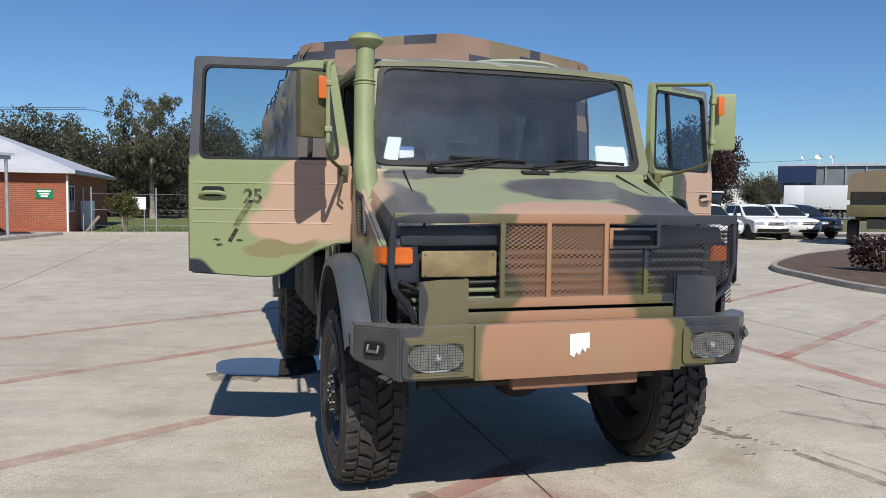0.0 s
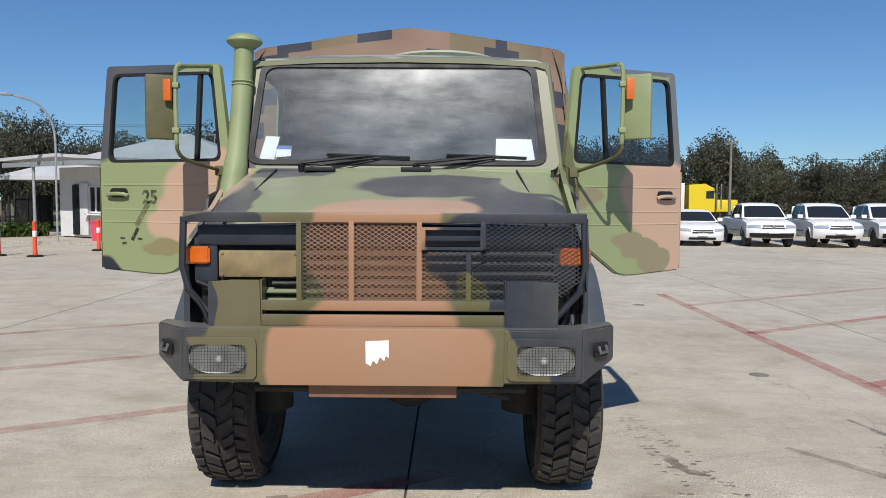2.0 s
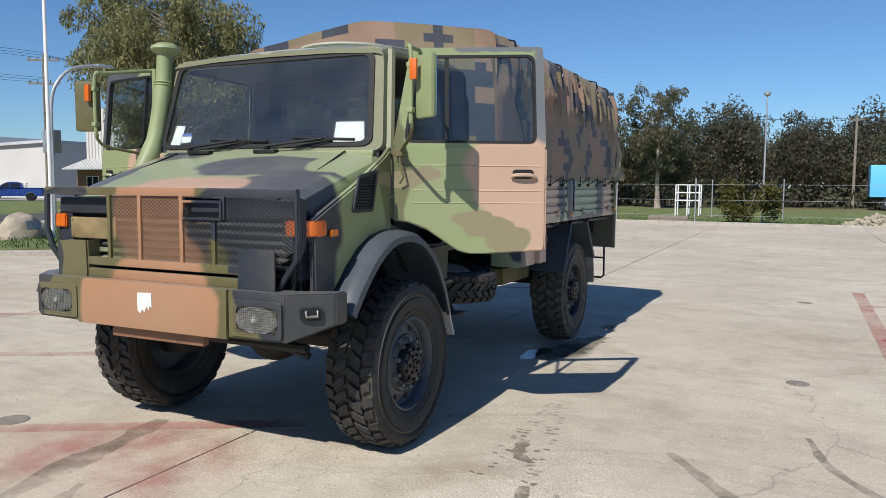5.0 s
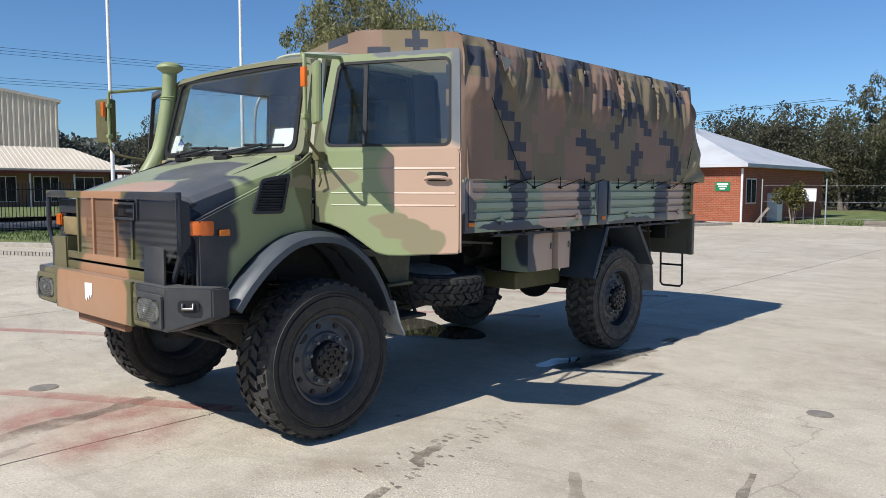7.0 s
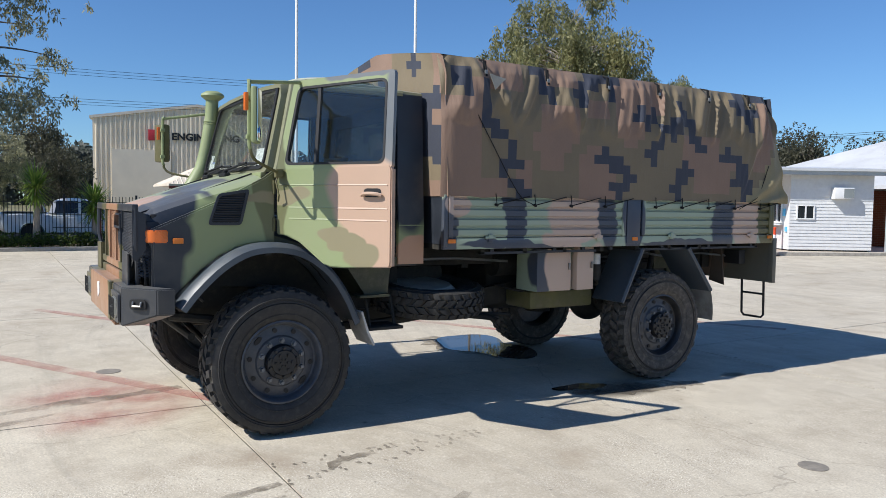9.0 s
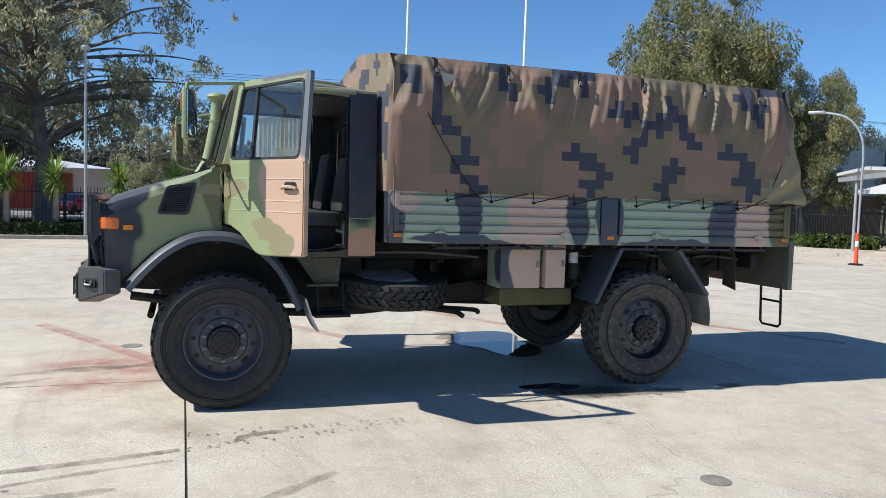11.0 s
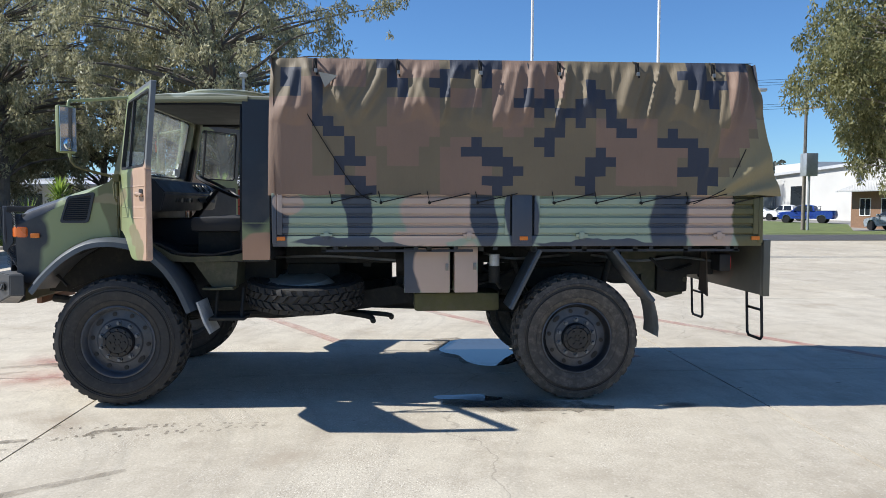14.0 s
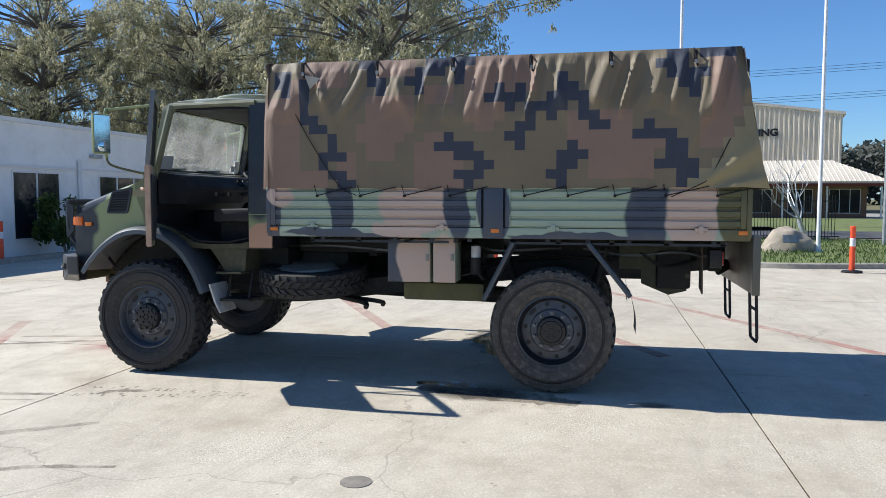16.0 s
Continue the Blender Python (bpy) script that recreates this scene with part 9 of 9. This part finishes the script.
for x, r in ((1.6, 0.18), (2.9, 0.32), (4.0, 0.20)):
    b = B()
    lathe(b, [(0.02, 0), (r * 0.6, 0.08), (r, 0.25), (r, 0.28), (r * 0.6, 0.12), (0.0, 0.04)], gm @ Matrix.Translation((x, 1.5, 6.2)) @ Euler((radians(70), 0, 0)).to_matrix().to_4x4(), 20)
    cyl(b, gm @ Vector((x, 1.6, 5.4)), gm @ Vector((x, 1.6, 6.2)), 0.05)
    part("dish", b, M_FRAME, gb2)
wh = thing("white_shed", (0, 0, 0), "small white-roofed shed behind the depot yard", "shed")
wall_box("wall", 58, 65, 79, 84, 0, 4.2, M_FRAME, wh)
hip_roof(58, 65, 79, 84, 4.2, 6.2, M_ROOFW, wh, 0.4)


# ---- vehicles ----
def car_wheel(t, x, y, r=0.36, w=0.23):
    m = Matrix.Translation((x, y, r)) @ Euler((0, radians(90 if x > 0 else -90), 0)).to_matrix().to_4x4()
    b = B()
    lathe(b, [(0.0, w * 0.38), (0.06, w * 0.42), (r * 0.55, w * 0.34), (r * 0.62, w * 0.46)], m, 18)
    for k in range(5):
        a = 2 * math.pi * k / 5
        box(b, 0.03, r * 0.58, -0.035, 0.035, w * 0.36, w * 0.47, 0, m @ Matrix.Rotation(a, 4, "Z"))
    wh_ = part("wheel", b, M_ALLOY, t)
    b = B()
    lathe(b, [(r * 0.6, -w / 2), (r * 0.93, -w / 2), (r, -w * 0.36), (r, w * 0.36), (r * 0.93, w / 2), (r * 0.62, w / 2)], m, 28)
    part("tyre", b, M_BLACK, wh_)


def car(kind, paint, label, group="", dark=True):
    """Ute or sedan at the origin, nose towards -y, nose at y = 0."""
    ute = kind == "ute"
    t = thing("ute" if ute else "sedan", (0, 0, 0), label, "ute" if ute else "car", group)
    if ute:
        nose_ = [(0.16, 0.36), (0.05, 0.46), (0.0, 0.60), (0.01, 0.76), (0.07, 0.90), (0.20, 0.99)]
        back = [(0.50, 1.045), (1.0, 1.095), (1.42, 1.13), (3.35, 1.15), (3.42, 1.17), (4.6, 1.17), (5.08, 1.15), (5.14, 0.85), (5.10, 0.55), (4.95, 0.42)]
        glass_ = [(1.22, 1.10), (1.95, 1.62), (2.15, 1.70), (2.6, 1.735), (3.05, 1.70), (3.28, 1.60), (3.42, 1.15)]
        wheels, r, hw = (0.92, 4.0), 0.37, 0.92
    else:
        nose_ = [(0.14, 0.22), (0.04, 0.34), (0.0, 0.48), (0.02, 0.62), (0.09, 0.72), (0.25, 0.79)]
        back = [(0.7, 0.88), (1.2, 0.95), (3.4, 1.0), (4.25, 1.0), (4.50, 0.92), (4.56, 0.70), (4.52, 0.40), (4.40, 0.26)]
        glass_ = [(1.05, 0.94), (1.85, 1.36), (2.15, 1.44), (2.7, 1.455), (3.15, 1.40), (4.0, 1.0)]
        wheels, r, hw = (0.86, 3.55), 0.325, 0.89
    low = back[-1][1]
    under = []
    for wy in reversed(wheels):
        for k in range(9):
            a = math.pi * k / 8
            under.append((wy + math.cos(a) * (r + 0.055), max(low, r + math.sin(a) * (r + 0.055))))
    prof = nose_ + back + under
    bow = lambda x, y: 0.36 * (abs(x) / hw) ** 3.2 * max(0, 1 - y / 1.1) ** 1.5 - 0.20 * (abs(x) / hw) ** 4 * max(0, (y - 4.2) / 0.9)

    def shape(x, y, z):
        drop = 0.09 * (abs(x) / hw) ** 5 * max(0, min(1, (z - 0.72) / 0.3))
        tuck = 1 - 0.045 * max(0, min(1, (z - 0.75) / 0.4)) - 0.03 * max(0, min(1, (0.6 - z) / 0.25))
        return Vector((x * tuck, y + bow(x, y), z - drop))

    b = B()
    slices = [hw * k for k in (-1, -0.96, -0.85, -0.65, -0.35, 0, 0.35, 0.65, 0.85, 0.96, 1)]
    rows = [[b.verts.new(shape(x, y, z)) for y, z in prof] for x in slices]
    n = len(prof)
    for p_, q_ in zip(rows, rows[1:]):
        for k in range(n):
            b.faces.new((p_[k], p_[(k + 1) % n], q_[(k + 1) % n], q_[k]))
    b.faces.new(list(reversed(rows[0])))
    b.faces.new(rows[-1])
    bmesh.ops.recalc_face_normals(b, faces=b.faces[:])
    bd = part("body", b, paint, t, smooth=40)
    zlo, zhi = glass_[0][1], max(g[1] for g in glass_)
    tap = lambda x, z: x * (1 - 0.20 * max(0, z - zlo) / (zhi - zlo))
    b = B()
    xs = [hw * 0.94 * k for k in (-1, -0.93, -0.7, -0.35, 0, 0.35, 0.7, 0.93, 1)]
    cab = lambda x, y, z: Vector((tap(x, z), y + 0.16 * (abs(x) / hw) ** 3 * max(0, 1 - (y - glass_[0][0]) / 1.2), z - 0.05 * (abs(x) / hw) ** 4 * (z > zlo + 0.35)))
    rows = [[b.verts.new(cab(x, y, z)) for y, z in glass_] for x in xs]
    n = len(glass_)
    for p_, q_ in zip(rows, rows[1:]):
        for k in range(n):
            b.faces.new((p_[k], p_[(k + 1) % n], q_[(k + 1) % n], q_[k]))
    b.faces.new(list(reversed(rows[0])))
    b.faces.new(rows[-1])
    bmesh.ops.recalc_face_normals(b, faces=b.faces[:])
    part("cabin", b, paint, t, smooth=40)

    def skin(name, mat, f, us, vs, parent, lift=0.012):
        """A thin patch lying on a curved surface."""
        b = B()
        grid(b, [[f(u, v) for u in us] for v in vs])
        bmesh.ops.recalc_face_normals(b, faces=b.faces[:])
        bmesh.ops.solidify(b, geom=b.faces[:], thickness=0.010)
        return part(name, b, mat, parent, smooth=30)

    def front(x, z, lift=0.012):
        y = nose_[0][0]
        for (ya_, za_), (yb_, zb_) in zip(nose_, nose_[1:]):
            if za_ <= z <= zb_:
                y = ya_ + (yb_ - ya_) * (z - za_) / (zb_ - za_)
        q = shape(x, y, z)
        return Vector((q.x, q.y - lift, q.z))

    (ya, za), (yb, zb) = glass_[0], glass_[1]
    steps = lambda a, c, m: [a + (c - a) * k / m for k in range(m + 1)]
    skin("windscreen", M_DARKWIN, lambda x, v: cab(x, ya + (yb - ya) * v, za + (zb - za) * v) + Vector((0, -0.012, 0.014)), steps(-hw * 0.85, hw * 0.85, 8), steps(0.10, 0.95, 3), t)
    rear_y = 3.24 if ute else 3.45
    for s in (-1, 1):
        for y0_, y0t, y1_, y1t in ((ya + 0.34, yb + 0.06, 2.32, 2.32), (2.42, 2.42, rear_y, rear_y - (0.10 if ute else 0.36))):
            zl, zt = zlo + 0.055, zhi - 0.115
            skin("side_window", M_DARKWIN, lambda u, v: Vector((s * (tap(hw * 0.94, zl + (zt - zl) * v) + 0.009), (y0_ + (y0t - y0_) * v) * (1 - u) + (y1_ + (y1t - y1_) * v) * u, zl + (zt - zl) * v)), (0, 0.5, 1), (0, 0.5, 1), t)
        z0_, z1_ = (0.76, 0.885) if ute else (0.60, 0.70)
        skin("headlamp", M_LAMPC, lambda x, z: front(s * x, z + 0.03 * (x / hw - 0.6)), steps(hw * 0.50, hw * 0.985, 5), (z0_, (z0_ + z1_) / 2, z1_), bd)
        b = B()
        box(b, s * (hw - 0.02), s * (hw + 0.19), ya + 0.36, ya + 0.48, zlo + 0.02, zlo + 0.17, 0.035)
        part("wing_mirror", b, paint, t)
        for z in (0.98, 0.62):
            b = B()
            tube(b, [(s * (hw * (0.97 if z > 0.9 else 1.002)), 1.55, z if ute else z - 0.12), (s * (hw * (0.97 if z > 0.9 else 1.002)), 3.3, z if ute else z - 0.12)], 0.006 if z > 0.9 else 0.014, 5)
            part("side_trim", b, M_BLACK if z < 0.9 else paint, bd)
        for wy in wheels:
            car_wheel(t, s * (hw - 0.125 - (0.02 if wy < 2 else 0)), wy, r)
            b = B()
            tube(b, [shape(s * (hw + 0.004), wy + math.cos(a) * (r + 0.055), r + math.sin(a) * (r + 0.055)) for a in (math.pi * k / 10 for k in range(11))], 0.022, 6)
            part("wheel_arch", b, paint if not dark else M_CARG, bd)
    z0_ = 0.73 if ute else 0.52
    skin("grille", M_BLACK, lambda x, z: front(x, z), steps(-hw * 0.45, hw * 0.45, 6), (z0_, z0_ + 0.055), bd)
    skin("grille", M_BLACK, lambda x, z: front(x, z), steps(-hw * 0.43, hw * 0.43, 6), (z0_ + 0.085, z0_ + 0.14), bd)
    skin("lower_bumper", M_BLACK, lambda x, z: front(x, z, 0.02), steps(-hw * (0.90 if dark else 0.6), hw * (0.90 if dark else 0.6), 8), (0.38, 0.46, 0.56 if dark else 0.5) if ute else (0.27, 0.36), bd)
    b = B()
    box(b, -0.19, 0.19, -0.045, -0.03, 0.56 if ute else 0.42, 0.66 if ute else 0.52)
    part("number_plate", b, M_PAPER, bd)
    b = B()
    lathe(b, [(0.055, 0), (0.05, 0.012), (0, 0.016)], Matrix.Translation((0, -0.012, z0_ + 0.07)) @ Euler((radians(90), 0, 0)).to_matrix().to_4x4(), 14)
    part("badge", b, M_CHROME, bd)
    if ute:
        b = B()
        tube(b, smooth_path([(-0.74, 3.55, 1.14), (-0.68, 3.62, 1.50), (-0.5, 3.65, 1.58), (0.5, 3.65, 1.58), (0.68, 3.62, 1.50), (0.74, 3.55, 1.14)], 4), 0.03, 6)
        part("sports_bar", b, M_ALLOY, t)
        b = B()
        box(b, -0.78, 0.78, 3.5, 4.98, 1.16, 1.185)
        part("tray_cover", b, M_BLACK, t)
    return t


u0 = car("ute", M_CARW, "white dual-cab ute parked nose out in the yard", "row of parked utes")
u0.matrix_basis = pose(12.75, 24.3, 0, 0, 0, -8)
u1 = car("ute", M_CARW, "newer white dual-cab ute parked nose out in the yard", "row of parked utes", dark=False)
u1.matrix_basis = pose(15.25, 24.1, 0, 0, 0, -7)
for k, (x, y, rz) in enumerate(((17.9, 24.3, -8), (20.5, 24.6, -6), (23.4, 25.0, -7), (25.9, 25.6, -5))):
    copy_thing((u0, u1)[k % 2], pose(x, y, 0, 0, 0, rz))
se = car("sedan", M_CARW, "white sedan parked beside the row of utes", dark=False)
se.matrix_basis = pose(10.25, 24.9, 0, 0, 0, -6)
bk_ = car("ute", M_CARK, "black ute parked at the end of the row")
bk_.matrix_basis = pose(28.1, 26.3, 0, 0, 0, 6)
bu = car("ute", M_CARB, "blue ute parked across the street")
bu.matrix_basis = pose(-62.7, 38.6, 0, 0, 0, -41)
gs = car("sedan", M_CARS, "silver sedan parked across the street")
gs.matrix_basis = pose(-84, 44.5, 0, 0, 0, -50)
copy_thing(gs, pose(-42.5, 34.6, 0, 0, 0, -72))
for x, y, rz in ((-73.5, 42.5, -45), (-95, 48.0, -48), (-30.0, -11.0, 90), (-44, -16, 20)):
    copy_thing(u0, pose(x, y, 0, 0, 0, rz))
og = car("ute", M_CARG, "old faded green ute parked beside the street tree")
og.matrix_basis = pose(-34.4, 31.0, 0, 0, 0, -55)
wv = car("sedan", M_CARR, "red car parked beyond the fence")
wv.matrix_basis = pose(-49, -8.5, 0, 0, 0, 60)
tagged(copy_thing(u0, pose(-26.2, 3.5, 0, 0, 0, 176)), "white ute parked behind the black fence")


def lorry_trailer(x0, x1, y, z0, z1, bands, label, turn=0):
    t = thing("semi_trailer", (x0, y, 0), label, "trailer", turn=turn)
    L = x1 - x0
    cuts = [0] + [c for c, _ in bands] + [L]
    mats = [m for _, m in bands]
    xa = 0
    for xb, m in bands:
        b = B()
        box(b, xa, xb, 0, 2.5, z0, z1, 0.03)
        part("body_panel", b, m, t)
        xa = xb
    b = B()
    box(b, 0.2, L - 0.2, 0.3, 2.2, z0 - 0.35, z0)
    part("chassis", b, M_CHASSIS, t)
    for x in (1.3, 2.6, 3.9):
        b = B()
        cyl(b, (x, 0.05, 0.5), (x, 0.35, 0.5), 0.5, seg=24)
        w = part("wheel", b, M_BLACK, t)
        b = B()
        cyl(b, (x, 0.03, 0.5), (x, 0.06, 0.5), 0.27, seg=18)
        part("rim", b, M_ALLOY, w)
    return t


lorry_trailer(8.1, 11.6, 62, 1.0, 3.45, [(1.6, M_BLUE), (3.5, M_FRAME)], "white and blue refrigerated trailer parked behind the lawn")
lorry_trailer(11.75, 21.0, 62, 1.0, 3.45, [(1.5, M_BLUE), (6.2, M_FRAME), (9.25, M_FRAME)], "long white and blue trailer behind a yellow prime mover")
lo_ = B()
for k, (x, z, w) in enumerate(((10.3, 2.65, 0.5), (10.92, 2.65, 0.28), (10.2, 2.28, 1.1))):
    box(lo_, x, x + w, 61.96, 61.99, z - (0.25 if k < 2 else 0.05), z + (0.25 if k < 2 else 0.05))
tagged(part("trailer_logo", lo_, M_INK), "dark blue logo shapes on the trailer side", "logo")
ym = thing("yellow_truck", (21.4, 62, 0), "yellow prime mover with a sleeper cab and chrome stacks", "truck")
b = B()
prism(b, [(0, 0.9), (2.4, 0.9), (2.4, 2.2), (2.2, 3.0), (1.4, 3.4), (0, 3.3)], lambda u, v, w: Vector((u, w, v)), 2.3)
part("sleeper_cab", b, M_YEL, ym)
b = B()
box(b, 2.4, 4.4, 0.2, 2.1, 0.9, 2.0, 0.15)
part("bonnet", b, M_YEL, ym)
b = B()
box(b, 1.5, 2.2, -0.02, 0.02, 2.1, 2.75)
part("side_window", b, M_DARKWIN, ym)
for x in (2.5, 2.9):
    b = B()
    cyl(b, (x, 0.2, 1.2), (x, 0.2, 3.4), 0.07, seg=10)
    part("exhaust_stack", b, M_ALLOY, ym)
for x in (0.5, 3.7):
    b = B()
    cyl(b, (x, 0.05, 0.5), (x, 0.4, 0.5), 0.5, seg=20)
    part("wheel", b, M_BLACK, ym)
lorry_trailer(63.0, 76.0, 70.5, 1.2, 4.0, [(2.2, M_FRAME), (13, M_FRAME)], "plain white refrigerated trailer in front of the depot", -47)
yl = thing("yellow_loader", (23.6, 32.3, 0), "small yellow loader with a wire cage behind the parked utes", "loader")
b = B()
box(b, 0, 2.4, 0, 1.6, 0.7, 1.5, 0.1)
part("body", b, M_YEL, yl)
b = B()
box(b, 0.9, 2.3, 0.2, 1.4, 1.5, 2.35, 0.08)
part("cab", b, M_DARKWIN, yl)
b = B()
box(b, 0.82, 2.38, 0.12, 1.48, 2.35, 2.43, 0.03)
part("cab_roof", b, M_FRAME, yl)
b = B()
prism(b, [(0.0, 1.4), (0.22, 1.4), (0.30, 2.0), (0.42, 2.35), (0.20, 2.85), (0.02, 2.85), (0.12, 2.0)], lambda u, v, w: Vector((u, 0.7 + w, v)), 0.16)
part("arm", b, M_YEL, yl)
b = B()
for x_ in (-1.1, -0.1):
    for y_ in (0.2, 1.4):
        cyl(b, (x_, y_, 1.2), (x_ + 0.15, y_, 2.3), 0.025, seg=6)
for z_ in (1.7, 2.25):
    for y_ in (0.2, 1.4):
        cyl(b, (-1.05, y_, z_), (0.0, y_, z_), 0.025, seg=6)
part("cage", b, M_POLE, yl)
for x in (0.5, 1.9):
    b = B()
    cyl(b, (x, -0.1, 0.45), (x, 0.3, 0.45), 0.45, seg=20)
    part("wheel", b, M_BLACK, yl)

# second army truck at the end of the row, seen from behind
at = thing("army_truck", (24.5, 20.3, 0), "second camouflaged army truck with a canvas cover", "truck", turn=-47)
b = B()
rows = []
for i in range(9):
    y = 3.8 * i / 8
    sec = [(-1.22, 1.95), (-1.2, 2.9), (-1.0, 3.08), (0, 3.22), (1.0, 3.08), (1.2, 2.9), (1.22, 1.95)]
    rows.append([(x, y, z) for x, z in sec])
grid(b, rows, lambda i, j: (i * 3 + j * 5) % 3)
b.faces.new([v for v in sorted((v for v in b.verts if v.co.y < 0.01), key=lambda v: math.atan2(v.co.z - 2.4, v.co.x))])
part("canvas_cover", b, M_TARP, at)
b = B()
box(b, -1.22, 1.22, -0.03, 3.9, 1.25, 1.75, 0.02)
part("cargo_bed", b, M_OLIVE, at)
b = B()
box(b, -1.1, 1.1, 0.0, 0.04, 1.75, 2.3)
part("rear_opening", b, M_BLACK, at)
b = B()
box(b, -1.0, 1.0, 4.1, 5.6, 1.0, 2.5, 0.1)
part("cab", b, M_OLIVE, at)
b = B()
box(b, -0.45, 0.45, 0, 5.5, 0.75, 1.15)
part("chassis", b, M_CHASSIS, at)
for y in (1.2, 4.9):
    for s in (-1, 1):
        b = B()
        cyl(b, (s * 0.85, y, 0.54), (s * 1.2, y, 0.54), 0.54, seg=28)
        part("wheel", b, M_TYRE, at)

# rubble heap, dead branches and fence panels with orange feet
rp = thing("rubble_heap", (6.35, 32.6, 0), "heap of pale broken stones on the grass", "rubble")
r_ = random.Random(3)
stones = []
for k in range(5):
    b = B()
    bmesh.ops.create_icosphere(b, subdivisions=1, radius=0.13)
    for v in b.verts:
        v.co *= 1 + 0.35 * noise.noise(v.co * 9 + Vector((k * 7, 0, 0)))
    stones.append(part("stone", b, M_ROCK, rp, smooth=0))
for k in range(230):
    o = new("stone", stones[k % 5].data)
    o.parent = rp
    a, d = r_.uniform(0, 6.28), r_.random() ** 0.7
    o.matrix_basis = pose(1.45 * d * math.cos(a), 0.8 * d * math.sin(a), max(0.03, 0.58 * (1 - d ** 1.1) * r_.uniform(0.55, 1)), r_.uniform(0, 360), r_.uniform(0, 360), 0)
    s_ = r_.uniform(0.6, 1.25)
    o.scale = (s_, s_ * 0.8, s_ * 0.7)
db = thing("dead_branch", (9.0, 31.5, 0), "grey dead branches piled against the fence panel", "branch")
b = B()
rr = random.Random(8)
tips_ = []
for k in range(4):
    limb(b, Vector((rr.uniform(-0.6, 0.6), 0, 0)), Vector((rr.uniform(-0.8, 0.8), 0.1, 1)), 1.4, 0.05, rr, 2, tips_, 0.5)
part("dead_wood", b, M_WOODPOLE, db)
bt = thing("bare_tree", (-21.8, 11.6, 0.1), "small bare grey tree behind the boulder", "tree")
b = B()
for k in range(3):
    limb(b, Vector((0, 0, 0)), Vector((rr.uniform(-0.6, 0.6), rr.uniform(-0.9, 0.4), 1.2)), 1.5, 0.06, rr, 3, tips_, 0.45)
part("bare_crown", b, M_POLE, bt)
for k, (x, y) in enumerate(((8.0, 26.2), (8.35, 25.4), (8.6, 24.7), (8.75, 24.2))):
    t = thing("orange_barrier_block", (x, y, 0), "orange plastic ballast block lying on the concrete", "barrier block", group="orange barrier blocks", turn=15)
    b = B()
    prism(b, [(-0.36, 0), (0.36, 0), (0.30, 0.14), (-0.30, 0.14)], lambda u, v, w: Vector((u, -0.12 + w, v)), 0.24)
    part("block", b, M_HIVIS, t)
fp_ = thing("mesh_fence", (8.0, 27.5, 0), "temporary wire mesh fence panel", "fence", turn=-70)
b = B()
tube(b, [(0, 0, 0.05), (0, 0, 2.0), (2.4, 0, 2.0), (2.4, 0, 0.05)], 0.02, 6)
for k in range(16):
    cyl(b, (0.15 * k, 0, 0.15), (0.15 * k, 0, 2.0), 0.003, seg=3)
for k in range(8):
    cyl(b, (0, 0, 0.2 + k * 0.24), (2.4, 0, 0.2 + k * 0.24), 0.003, seg=3)
part("panel_frame", b, M_POLE, fp_)
# timber sleepers by the lawn
for k, (x, y, z) in enumerate(((-2.2, 31.9, 0.02), (-2.1, 32.15, 0.02), (-2.2, 32.0, 0.19))):
    t = thing("timber_sleeper", (x, y, z), "old grey timber sleeper lying by the lawn", "sleeper", group="timber sleepers")
    b = B()
    box(b, -0.9, 0.9, -0.1, 0.1, 0, 0.16, 0.01)
    part("beam", b, M_WOODPOLE, t)
